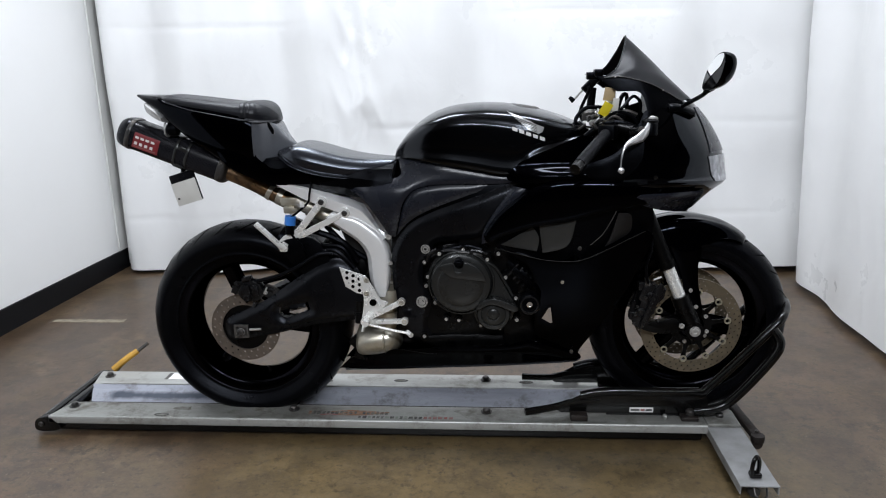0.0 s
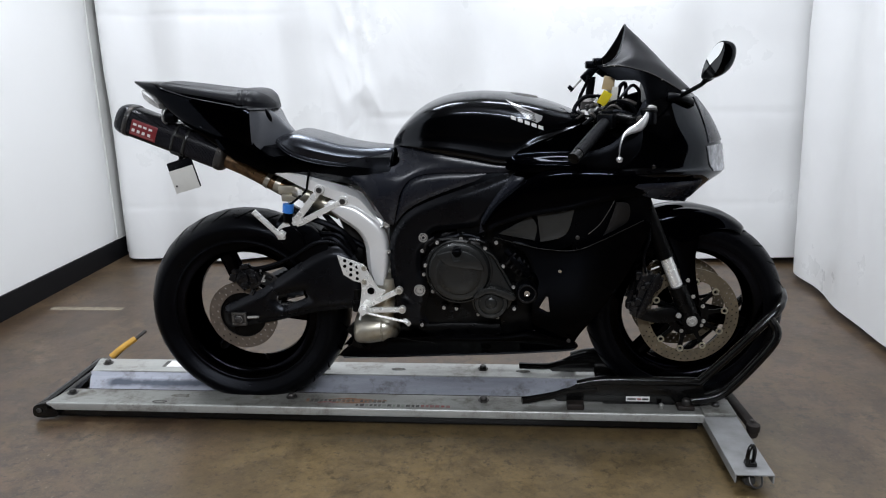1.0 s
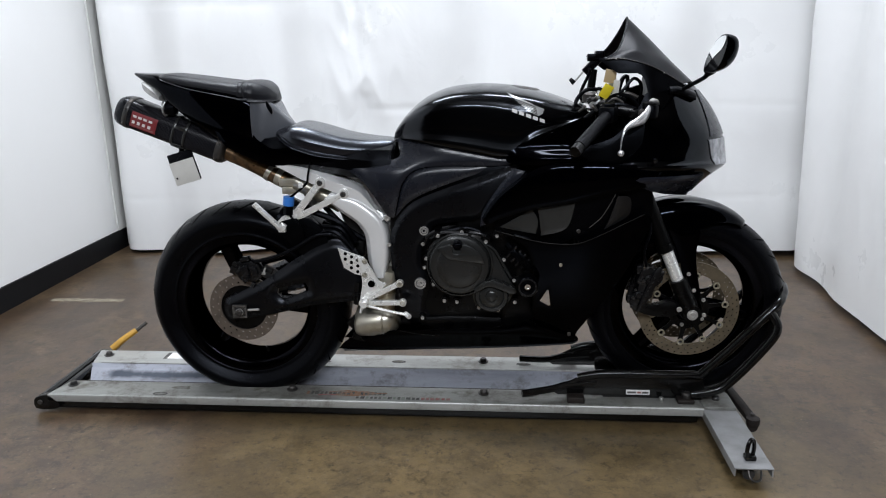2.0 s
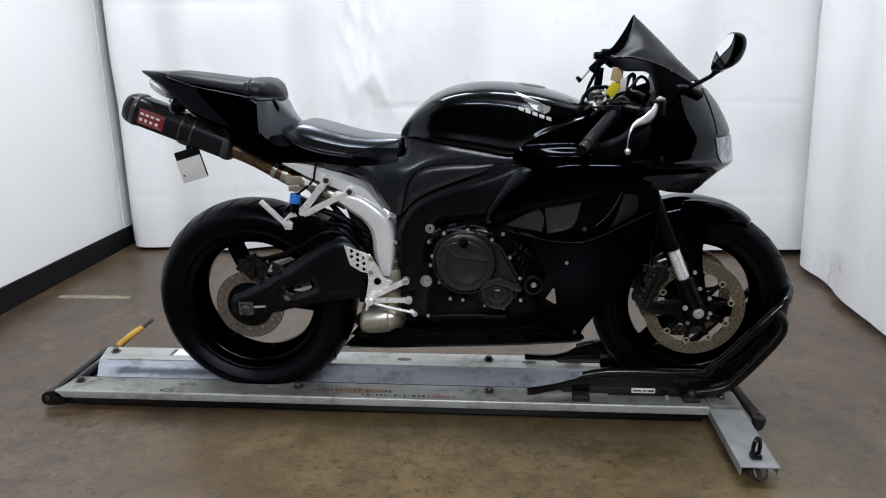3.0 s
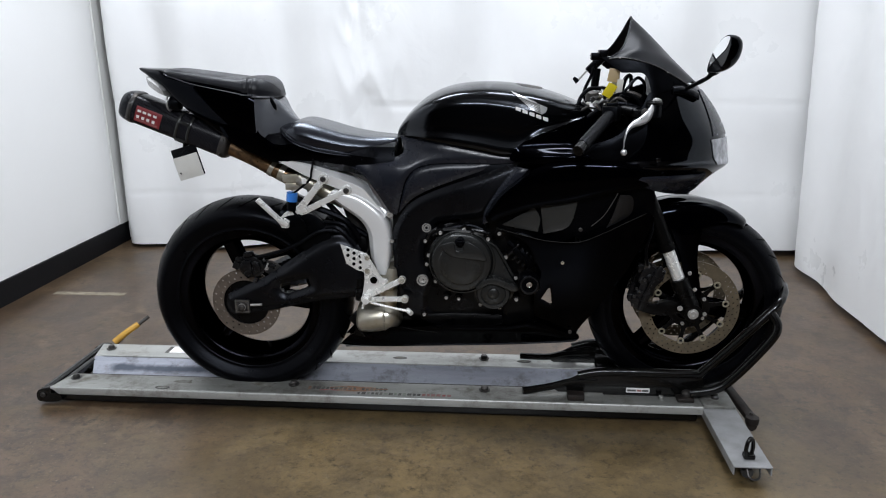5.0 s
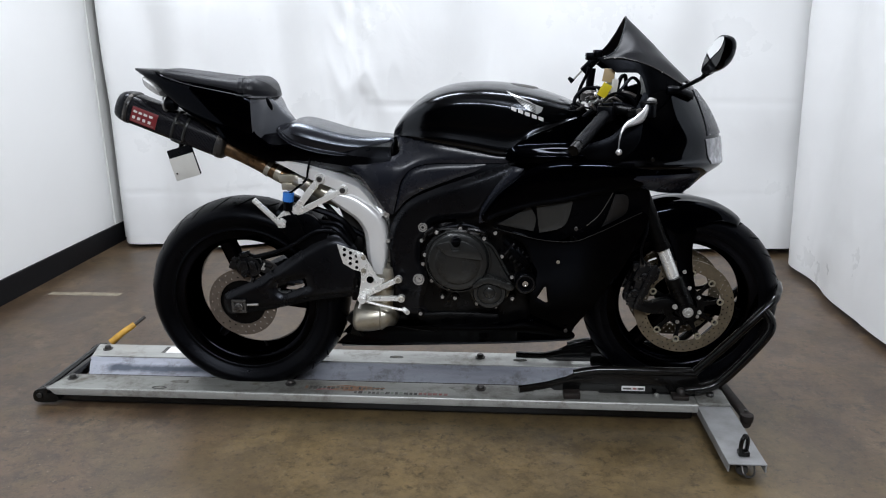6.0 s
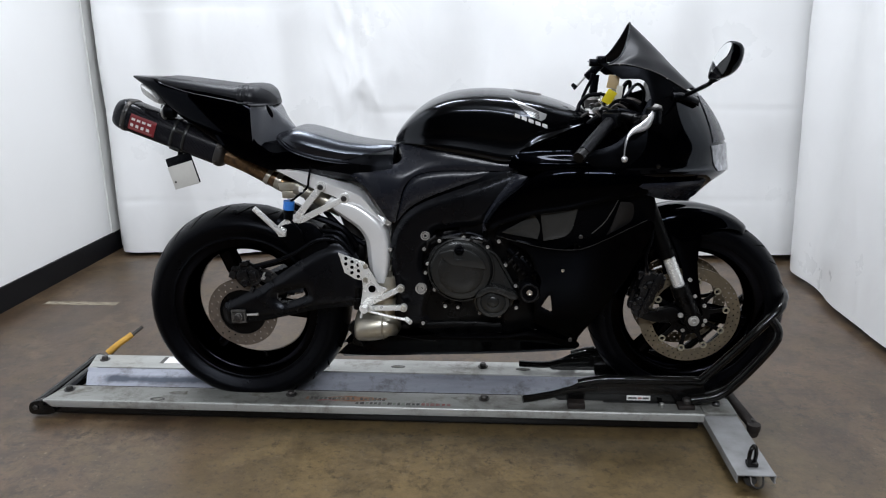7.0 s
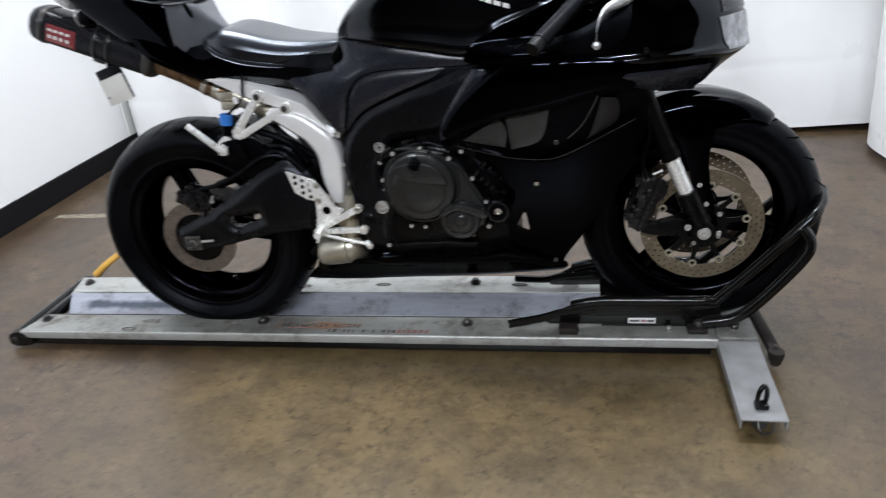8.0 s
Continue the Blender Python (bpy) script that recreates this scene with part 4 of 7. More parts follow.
def wheel(name, x, z, R, half, rim_r, angles, label):
    """Tyre, rim with three spokes, hub and valve."""
    hw = half * 0.74
    rim = part(name, lathe([(rim_r - 0.019, -hw + 0.005), (rim_r - 0.012, -hw - 0.001), (rim_r + 0.012, -hw - 0.004), (rim_r + 0.014, -hw - 0.001), (rim_r + 0.004, -hw + 0.010), (rim_r - 0.014, -hw * 0.55),
                            (rim_r - 0.018, 0), (rim_r - 0.014, hw * 0.55), (rim_r + 0.004, hw - 0.010), (rim_r + 0.014, hw + 0.001), (rim_r + 0.012, hw + 0.004), (rim_r - 0.012, hw + 0.001), (rim_r - 0.019, hw - 0.005),
                            (rim_r - 0.029, hw * 0.55), (rim_r - 0.032, 0), (rim_r - 0.029, -hw * 0.55)], (x, 0, z), 72, closed=True), RIM, bike, label, sharp=40)
    for a in angles:
        part("spoke", spoke(x, z, a, 0.045, rim_r - 0.018, 0.026, 0.024, -0.026, 0.026), RIM, rim, sharp=60)
    part("hub", lathe([(0.02, -0.085), (0.032, -0.083), (0.04, -0.06), (0.055, -0.045), (0.058, 0.045), (0.04, 0.06), (0.032, 0.083), (0.02, 0.085)], (x, 0, z), 36), RIM, rim)
    prof = [(rim_r + 0.010, -hw - 0.001), (rim_r + 0.022, -hw - 0.006), (rim_r + 0.04, -half * 0.93), (R - 0.050, -half), (R - 0.030, -half * 0.90), (R - 0.012, -half * 0.62), (R - 0.002, -half * 0.25)]
    prof = prof + [(R, 0)] + [(r, -h) for r, h in prof[::-1]] + [(rim_r + 0.006, 0)]
    tyre = part("tyre", lathe(prof, (x, 0, z), 96, smooth=True, closed=True), RUBBER, rim, "worn black road tyre with curved tread grooves")
    valve = -1.36 if x < 0 else -2.33
    part("valve", tube([(x + (rim_r - 0.022) * math.cos(valve), -0.015, z + (rim_r - 0.022) * math.sin(valve)), (x + (rim_r - 0.05) * math.cos(valve), -0.022, z + (rim_r - 0.05) * math.sin(valve))], 0.0062, 10, taper=0.0045), BLACKTUBE, rim)
    # tread grooves laid into the shoulder
    def skin_at(t, phi):
        k = [(R + 0.0004, 0), (R - 0.0016, half * 0.25), (R - 0.0112, half * 0.62), (R - 0.0288, half * 0.905)]
        i = min(int(t * 3), 2)
        f = t * 3 - i
        r, h = k[i][0] + (k[i + 1][0] - k[i][0]) * f, k[i][1] + (k[i + 1][1] - k[i][1]) * f
        return r, h
    skin = BVHTree.FromPolygons([v.co for v in tyre.data.vertices], [p.vertices for p in tyre.data.polygons])

    def on_skin(p):
        co, nrm, _, _ = skin.find_nearest(p)
        away = Vector((co.x - x, 0, co.z - z)).normalized()
        return co + nrm * (0.0007 if nrm.dot(away) > 0 else -0.0007)

    grooves = []
    for s in (-1, 1):
        for g in range(26):
            base = 2 * math.pi * (g + (0.5 if s > 0 else 0)) / 26
            left, right = [], []
            for q in range(9):
                t = 0.10 + 0.80 * q / 8
                r, h = skin_at(t, 0)
                a = base + 0.20 * t - 0.05 * math.sin(t * 3)
                wd = 0.010 * (1 - abs(2 * q / 8 - 1) ** 3) + 0.001
                left.append(on_skin(Vector((x + r * math.cos(a - wd), s * h, z + r * math.sin(a - wd)))))
                right.append(on_skin(Vector((x + r * math.cos(a + wd), s * h, z + r * math.sin(a + wd)))))
            grooves.append(grid_mesh([left, right], thick=0.0006))
    part("tread_grooves", joined(*grooves), GROOVE, rim)
    return rim


rear = wheel("rear_wheel", RX, RZ, 0.3245, 0.090, 0.218, (112, 232, 352), "gloss black three-spoke rear wheel")
front = wheel("front_wheel", FX, FZ, 0.301, 0.060, 0.218, (108, 228, 348), "gloss black three-spoke front wheel")
part("brake_disc", holed_ring(0.074, 0.110, 2, 24, 0.0036, -0.0985, -0.0935, (RX, RZ)), DISCR, rear, "small drilled rear brake disc")
part("disc_carrier", lathe([(0.03, -0.0925), (0.074, -0.0925), (0.080, -0.092), (0.066, -0.085), (0.03, -0.08)], (RX, 0, RZ), 36, closed=True), ENGINE, rear)
part("sprocket", lathe([(0.03, 0.080), (0.085, 0.083), (0.088, 0.087), (0.03, 0.09)], (RX, 0, RZ), 42, closed=True), DARKSTEEL, rear)
for s in (-1, 1):
    d = part("brake_disc", holed_ring(0.113, 0.150, 3, 44, 0.0030, s * 0.071 - 0.0025, s * 0.071 + 0.0025, (FX, FZ)), DISC, front, "drilled bronze-brown floating front brake disc")
    for k in range(10):
        a = 2 * math.pi * (k + 0.25) / 10
        part("rotor_button", washer(FX + 0.108 * math.cos(a), s * 0.0735, FZ + 0.108 * math.sin(a), 0.0105, 0.0060, 0.005, s), BOBBIN, d)
        part("carrier_arm", moved(plate([(0.045, -0.009), (0.080, -0.0055), (0.104, -0.007), (0.110, 0.0), (0.104, 0.007), (0.080, 0.0055), (0.045, 0.009)], s * 0.069 - 0.002, s * 0.069 + 0.002, 3, 0), Matrix.Translation((FX, 0, FZ)) @ Matrix.Rotation(-a, 4, "Y")), ENGINE, d)
    part("carrier_ring", lathe([(0.040, s * 0.066), (0.062, s * 0.066), (0.062, s * 0.073), (0.040, s * 0.073)], (FX, 0, FZ), 36, closed=True), ENGINE, d)
    for k in range(5):
        a = 2 * math.pi * (k + 0.5) / 5
        part("rotor_bolt", bolt(FX + 0.052 * math.cos(a), s * 0.073, FZ + 0.052 * math.sin(a), 0.006, 0.005, s), STEEL, d)

# swingarm, axle and rear brake
ARM = [(-0.742, 0.372), (-0.690, 0.402), (-0.60, 0.447), (-0.512, 0.507), (-0.430, 0.558), (-0.370, 0.575), (-0.318, 0.545), (-0.295, 0.47), (-0.309, 0.392), (-0.36, 0.378), (-0.451, 0.366), (-0.56, 0.336), (-0.651, 0.317), (-0.735, 0.310)]


def swing_half(s):
    w = widths([-0.75, -0.56, -0.45, -0.29], [0.31, 0.42, 0.58], [[0.118, 0.122, 0.128, 0.125], [0.128, 0.132, 0.142, 0.14], [0.115, 0.118, 0.128, 0.126]])
    bm = panel(ARM, w, 0.007, 0.030, 0.014, 0.02, s, holes=[[(-0.572, 0.412), (-0.535, 0.424), (-0.475, 0.438, 1), (-0.468, 0.415, 1), (-0.50, 0.402), (-0.55, 0.385)]])
    return bm


for s in (-1, 1):
    arm = part("swingarm", swing_half(s), FRAMEM, bike, "matt black cast swingarm beam", sharp=50)
    part("axle_block", joined(*[moved(box(a, b, min(s * 0.126, s * 0.137), max(s * 0.126, s * 0.137), c, d, 0.002), pose(0, 0, 0)) for a, b, c, d in ((RX - 0.024, RX + 0.022, RZ + 0.013, RZ + 0.021), (RX - 0.024, RX + 0.022, RZ - 0.021, RZ - 0.013), (RX - 0.024, RX - 0.015, RZ - 0.013, RZ + 0.013), (RX + 0.014, RX + 0.022, RZ - 0.013, RZ + 0.013))]), AXLE, arm, "oily steel axle adjuster block")
    part("axle_nut", joined(lathe([(0.011, s * 0.139), (0.0115, s * 0.147), (0.007, s * 0.149), (0.006, s * 0.147), (0.0005, s * 0.147)], (RX, 0, RZ), 6), washer(RX, s * 0.133, RZ, 0.016, 0.011, 0.006, s)), DARKSTEEL, arm)
    part("adjuster_bolt", tube([(RX + 0.026, s * 0.135, RZ + 0.006), (RX + 0.062, s * 0.135, RZ + 0.008)], 0.004, 8), STEEL, arm)
cal = part("rear_caliper", bevel(joined(
    plate([(-0.694, 0.488), (-0.676, 0.508, 1), (-0.648, 0.506), (-0.622, 0.492, 1), (-0.612, 0.462), (-0.632, 0.440), (-0.672, 0.436, 1), (-0.690, 0.455)], -0.120, -0.088, 4, 0.003),
    plate([(-0.688, 0.470), (-0.676, 0.492, 1), (-0.654, 0.494, 1), (-0.650, 0.466), (-0.668, 0.454, 1)], -0.132, -0.118, 3, 0.002),
    plate([(-0.648, 0.488), (-0.628, 0.486, 1), (-0.622, 0.462), (-0.640, 0.456, 1)], -0.130, -0.118, 3, 0.002),
    moved(box(-0.014, 0.014, -0.012, 0.012, -0.006, 0.006, 0.002), pose(-0.660, -0.118, 0.512, 0, -12, 0)),
    moved(box(-0.010, 0.010, -0.014, 0.014, -0.012, 0.012, 0.002), pose(-0.700, -0.112, 0.476, 0, 24, 0)),
    lathe([(0.013, -0.118), (0.013, -0.130), (0.009, -0.134), (0.006, -0.131), (0.0005, -0.131)], (-0.662, 0, 0.452), 14),
    lathe([(0.008, -0.118), (0.008, -0.136), (0.0005, -0.138)], (-0.690, 0, 0.498), 8),
    tube([(-0.612, -0.112, 0.470), (-0.596, -0.114, 0.476), (-0.580, -0.116, 0.470)], 0.008, 10),
    tube([(-0.640, -0.116, 0.436), (-0.648, -0.116, 0.420)], 0.007, 8)), 0.0005, 1, 85), CALIPER, bike, "dark dusty rear brake caliper")
part("caliper_spring", moved(box(-0.012, 0.012, -0.003, 0.003, -0.0025, 0.0025, 0.001), pose(-0.604, -0.124, 0.474, 0, -62, 0)), STEEL, cal)
part("bleed_bolt", bolt(-0.624, -0.116, 0.505, 0.0045, 0.01), STEEL, cal)
part("brake_hose", tube([(-0.63, -0.125, 0.505), (-0.57, -0.135, 0.520), (-0.50, -0.135, 0.55), (-0.43, -0.13, 0.59), (-0.37, -0.12, 0.585), (-0.335, -0.12, 0.55)], 0.006, 8), RUBBER, cal)
part("pad_pin", bolt(-0.60, -0.128, 0.470, 0.005, 0.008), STEEL, cal)
# chain run and hugger over the tyre
part("tyre_hugger", loft([[(RX + r * math.cos(radians(a)), y, RZ + r * math.sin(radians(a))) for y, r in ((-0.105, 0.300), (-0.098, 0.333), (-0.05, 0.352), (0.05, 0.352), (0.098, 0.333), (0.105, 0.300), (0.095, 0.325), (0.045, 0.344), (-0.045, 0.344), (-0.095, 0.325))] for a in (38, 50, 60, 66)], 5, 3), PLASTIC, bike, "matt black tyre hugger")
part("hugger_arm", plate([(-0.548, 0.622), (-0.48, 0.640), (-0.438, 0.628), (-0.40, 0.575), (-0.42, 0.535), (-0.47, 0.520), (-0.52, 0.56)], -0.118, -0.100), PLASTIC, bike)
part("chain_guard", tube([(-0.69, 0.075, 0.44), (-0.55, 0.08, 0.475), (-0.40, 0.08, 0.50)], 0.012, 8), PLASTIC, bike)
for k, (pp, r) in enumerate((([(-0.52, -0.06, 0.68), (-0.45, -0.09, 0.655), (-0.36, -0.10, 0.62), (-0.32, -0.09, 0.56)], 0.010), ([(-0.47, -0.06, 0.625), (-0.42, -0.10, 0.612), (-0.36, -0.11, 0.605), (-0.33, -0.11, 0.55)], 0.007), ([(-0.545, -0.08, 0.60), (-0.46, -0.10, 0.585), (-0.38, -0.12, 0.600), (-0.325, -0.12, 0.545)], 0.008), ([(-0.42, -0.05, 0.66), (-0.36, -0.06, 0.60), (-0.30, -0.06, 0.56)], 0.009))):
    part("hose", tube(pp, r, 8), RUBBER, bike)
part("linkage", joined(box(-0.40, -0.30, -0.06, 0.06, 0.50, 0.56, 0.01), tube([(-0.44, 0.0, 0.60), (-0.33, 0.0, 0.52)], 0.03, 14)), ENGINE, bike)
shock = part("rear_shock", tube([(-0.40, 0.0, 0.735), (-0.33, 0.0, 0.55)], 0.022, 14), DARKSTEEL, bike)

# silver rear frame
for s in (-1, 1):
    crest = [(-0.555, 0.807), (-0.498, 0.812), (-0.447, 0.806), (-0.380, 0.778), (-0.314, 0.744), (-0.289, 0.727), (-0.265, 0.690), (-0.232, 0.637)]
    ridge = [(-0.549, 0.801), (-0.496, 0.793), (-0.452, 0.781), (-0.378, 0.750), (-0.311, 0.724), (-0.286, 0.704), (-0.259, 0.670), (-0.230, 0.636)]
    foot_line = [(-0.545, 0.795), (-0.496, 0.769), (-0.463, 0.752), (-0.379, 0.718), (-0.330, 0.698), (-0.300, 0.680), (-0.264, 0.656), (-0.228, 0.634)]
    rows = [[(x - 0.010, s * 0.044, z - 0.005) for x, z in crest], [(x - 0.008, s * 0.066, z - 0.004) for x, z in crest], [(x, s * 0.106, z) for x, z in ridge], [(x, s * 0.1075, z - 0.002) for x, z in ridge], [(x, s * 0.1075, z) for x, z in foot_line], [(x, s * 0.100, z - 0.003) for x, z in foot_line]]
    part("seat_rail", grid_mesh([spline(r, 6) for r in rows], thick=0.014), SILVER, bike, "silver cast seat rail with a bevelled top", sharp=28)
    secs = []
    for x, z, w, d, nx, nz in ((-0.398, 0.704, 0.016, 0.018, 0.76, 0.65), (-0.369, 0.690, 0.0225, 0.024, 0.76, 0.65), (-0.333, 0.673, 0.0315, 0.028, 0.71, 0.71), (-0.292, 0.645, 0.033, 0.031, 0.72, 0.70), (-0.265, 0.614, 0.0365, 0.032, 0.80, 0.60), (-0.253, 0.579, 0.037, 0.032, 0.92, 0.39), (-0.251, 0.533, 0.0345, 0.033, 0.98, 0.20), (-0.251, 0.493, 0.029, 0.030, 0.99, 0.10), (-0.249, 0.452, 0.016, 0.024, 1.0, -0.08)):
        c, nn = Vector((x, s * 0.092, z)), Vector((nx, 0, nz)).normalized()
        out = Vector((0, s, 0))
        secs.append([tuple(c + nn * w * u + out * d * v) for u, v in ((1, -0.2), (1, 0.40), (0.90, 0.78), (0.66, 0.96), (0.10, 1.0), (-0.46, 0.95), (-0.60, 0.86), (-0.98, 0.28), (-1, -0.3), (-0.7, -0.8), (0.7, -0.8))])
    part("frame_elbow", loft(secs, 7, 4), SILVER, bike, "bent silver frame casting", sharp=40)
    part("elbow_bolt", bolt(-0.272, s * 0.128, 0.478, 0.007, 0.006, s), STEEL, bike)
    part("frame_bolt", bolt(-0.217, s * 0.112, 0.640, 0.0095, 0.010, s), STEEL, bike)
    part("frame_bolt", bolt(-0.213, s * 0.118, 0.560, 0.006, 0.008, s), STEEL, bike)
part("inner_can", joined(tube([(-0.505, -0.045, 0.738), (-0.368, -0.045, 0.664)], 0.025, 22), *[tube([(x, -0.045, z), (x + 0.008, -0.045, z - 0.0043)], 0.028, 22) for x, z in ((-0.470, 0.719), (-0.405, 0.684))]), POT, bike, "stained steel pipe behind the seat rail")

def bar(p, q, w0, w1, y0, y1, eye=0.0):
    """A flat arm from p to q in x and z, tapering, with a round eye at q."""
    a, b = Vector(p), Vector(q)
    d = (b - a).normalized()
    n = Vector((-d.y, d.x))
    pts = [a + n * w0, b + n * w1, b - n * w1, a - n * w0]
    body = plate([(v.x, v.y, 1) for v in pts], y0, y1, 1, 0.0018)
    if not eye:
        return body
    return joined(body, lathe([(eye - 0.002, y0 - 0.001), (eye, y0 + 0.001), (eye, y1 - 0.001), (eye - 0.002, y1 + 0.001), (0.0005, y1 + 0.001), (0.0005, y0 - 0.001)], (b.x, 0, b.y), 24, closed=True))


# passenger foot peg bracket and peg, right and left
for s in (-1, 1):
    lo, hi = min(s * 0.104, s * 0.118), max(s * 0.104, s * 0.118)
    pb = part("peg_bracket", joined(bar((-0.492, 0.654), (-0.414, 0.747), 0.0105, 0.0095, lo, hi, 0.0145),
                                    bar((-0.492, 0.640), (-0.346, 0.713), 0.0095, 0.0085, lo, hi, 0.0145),
                                    plate([(-0.470, 0.664), (-0.476, 0.640), (-0.520, 0.606), (-0.552, 0.602), (-0.558, 0.620), (-0.530, 0.648), (-0.500, 0.664)], lo + 0.002, hi - 0.002, 4, 0.002)), BRIGHT, bike, "bare aluminium passenger peg bracket")
    for bx, bz in ((-0.414, 0.747), (-0.346, 0.713)):
        part("bracket_bolt", joined(washer(bx, s * 0.1165, bz, 0.0115, 0.008, 0.002, s), bolt(bx, s * 0.1195, bz, 0.0085, 0.004, s)), DARKSTEEL, pb)
    part("foot_peg", joined(tube([(-0.540, s * 0.128, 0.612), (-0.607, s * 0.150, 0.690)], 0.0085, 10), tube([(-0.545, s * 0.122, 0.617), (-0.530, s * 0.118, 0.607)], 0.014, 10), box(-0.548, -0.525, s * 0.118 - 0.012, s * 0.118 + 0.012, 0.598, 0.622, 0.003)), BRIGHT, pb, "folded silver passenger peg")
conn = part("connector", tube([(-0.513, -0.112, 0.690), (-0.517, -0.112, 0.650)], 0.015, 12), PLASTIC, bike, "black cable connector wrapped in blue tape")
part("tape_band", tube([(-0.5115, -0.112, 0.704), (-0.515, -0.112, 0.678)], 0.0165, 12), BLUE, conn, "bright blue tape")
part("wire", tube([(-0.440, -0.115, 0.806), (-0.448, -0.118, 0.770), (-0.455, -0.116, 0.745), (-0.49, -0.112, 0.715), (-0.512, -0.112, 0.70)], 0.0035, 6), PLASTIC, bike)
part("wire", tube([(-0.517, -0.112, 0.655), (-0.50, -0.12, 0.635), (-0.48, -0.125, 0.615), (-0.47, -0.12, 0.58)], 0.004, 6), PLASTIC, bike)
part("wire_label", box(-0.479, -0.466, -0.120, -0.116, 0.732, 0.749, 0.001), WHITE, bike, "small white wire label")
part("servo_box", joined(box(-0.560, -0.495, -0.05, 0.03, 0.722, 0.748, 0.004), box(-0.55, -0.505, -0.055, 0.035, 0.700, 0.722, 0.003)), POT, bike, "grey exhaust servo box")

# rider foot controls
HG = [(-0.366, 0.555, 1), (-0.294, 0.529, 1), (-0.296, 0.469, 1), (-0.318, 0.474, 1), (-0.350, 0.494, 1)]
for s in (-1, 1):
    y0, y1 = min(s * 0.140, s * 0.145), max(s * 0.140, s * 0.145)
    ya, yb = min(s * 0.148, s * 0.157), max(s * 0.148, s * 0.157)
    rs = part("foot_control", joined(plate([(-0.306, 0.531, 1), (-0.287, 0.531, 1), (-0.259, 0.483), (-0.243, 0.456), (-0.222, 0.447), (-0.240, 0.428), (-0.268, 0.404), (-0.290, 0.373), (-0.304, 0.386), (-0.296, 0.435), (-0.295, 0.470)], ya, yb, 5, 0.0015),
                                     bar((-0.284, 0.398), (-0.181, 0.449), 0.0085, 0.0075, ya - 0.002, yb + 0.002, 0.0115),
                                     bar((-0.290, 0.386), (-0.174, 0.388), 0.0075, 0.0070, ya - 0.003, yb + 0.003, 0.0115)), BRIGHT, bike, "bare aluminium rider foot control")
    guard = part("heel_guard", plate(HG, y0, y1, 4, 0.001), BRIGHT, rs, "perforated aluminium heel guard")
    for hx, hz in ((-0.343, 0.538), (-0.344, 0.521), (-0.325, 0.528), (-0.326, 0.511), (-0.327, 0.494), (-0.307, 0.518), (-0.307, 0.500), (-0.308, 0.482)):
        part("guard_hole", lathe([(0.0052, 0), (0.0052, s * 0.001), (0.0004, s * 0.001)], (hx, s * 0.1448, hz), 12), GROOVE, guard)
    for bx, bz, r in ((-0.181, 0.449, 0.0085), (-0.174, 0.388, 0.0085), (-0.283, 0.518, 0.006), (-0.285, 0.476, 0.006)):
        part("control_bolt", joined(washer(bx, s * 0.158, bz, r * 1.35, r, 0.002, s), bolt(bx, s * 0.158, bz, r * 0.9, 0.004, s)), POT, rs)
    part("lightening_hole", lathe([(0.011, 0), (0.011, s * 0.001), (0.0004, s * 0.001)], (-0.266, s * 0.1578, 0.448), 16), GROOVE, rs)
    part("pedal", joined(tube([(-0.290, s * 0.168, 0.384), (-0.22, s * 0.176, 0.370), (-0.158, s * 0.182, 0.360)], 0.0042, 8), tube([(-0.164, s * 0.174, 0.361), (-0.150, s * 0.192, 0.357)], 0.0075, 10)), BRIGHT, rs, "slim silver pedal")
    part("pivot", joined(tube([(-0.290, s * 0.15, 0.394), (-0.290, s * 0.178, 0.393)], 0.0135, 14), tube([(-0.290, s * 0.178, 0.393), (-0.290, s * 0.184, 0.393)], 0.008, 10), tube([(-0.293, s * 0.170, 0.388), (-0.300, s * 0.174, 0.362)], 0.0045, 8)), BRIGHT, rs)
    part("foot_peg", tube([(-0.286, s * 0.156, 0.398), (-0.282, s * 0.215, 0.400)], 0.0095, 10), BRIGHT, rs, "knurled rider peg")
part("master_cylinder", joined(tube([(-0.315, -0.130, 0.445), (-0.318, -0.130, 0.375)], 0.012, 12), tube([(-0.316, -0.132, 0.41), (-0.316, -0.134, 0.40)], 0.015, 12)), ENGINE, bike)
part("exhaust_chamber", loft([[(x, y0 + ry * math.cos(a), z0 + rz * math.sin(a)) for a in [2 * math.pi * k / 10 for k in range(10)]] for x, y0, z0, ry, rz in ((-0.340, -0.03, 0.290, 0.05, 0.030), (-0.334, -0.03, 0.291, 0.082, 0.046), (-0.315, -0.03, 0.296, 0.098, 0.057), (-0.262, -0.03, 0.304, 0.10, 0.062), (-0.222, -0.03, 0.308, 0.092, 0.058), (-0.203, -0.03, 0.310, 0.070, 0.046), (-0.196, -0.03, 0.312, 0.04, 0.030))], 6, 4), POT, bike, "stained bare steel exhaust chamber")
part("chamber_neck", joined(tube([(-0.238, -0.07, 0.33), (-0.236, -0.078, 0.40), (-0.226, -0.078, 0.47)], 0.036, 18), *[tube([(-0.237, -0.0775, z), (-0.2365, -0.078, z + 0.006)], 0.0385, 18) for z in (0.372, 0.398, 0.424)]), POT, bike, "ribbed steel neck of the exhaust chamber")
part("chamber_seam", tube([(-0.245, -0.03 + 0.102 * math.cos(a), 0.313 + 0.068 * math.sin(a)) for a in [2 * math.pi * k / 16 for k in range(17)]], 0.003, 6), POT, bike)
part("chamber_fin", plate([(-0.362, 0.296, 1), (-0.340, 0.318, 1), (-0.326, 0.300), (-0.322, 0.262), (-0.305, 0.236, 1), (-0.345, 0.246), (-0.340, 0.272)], -0.10, -0.07), ENGINE, bike)

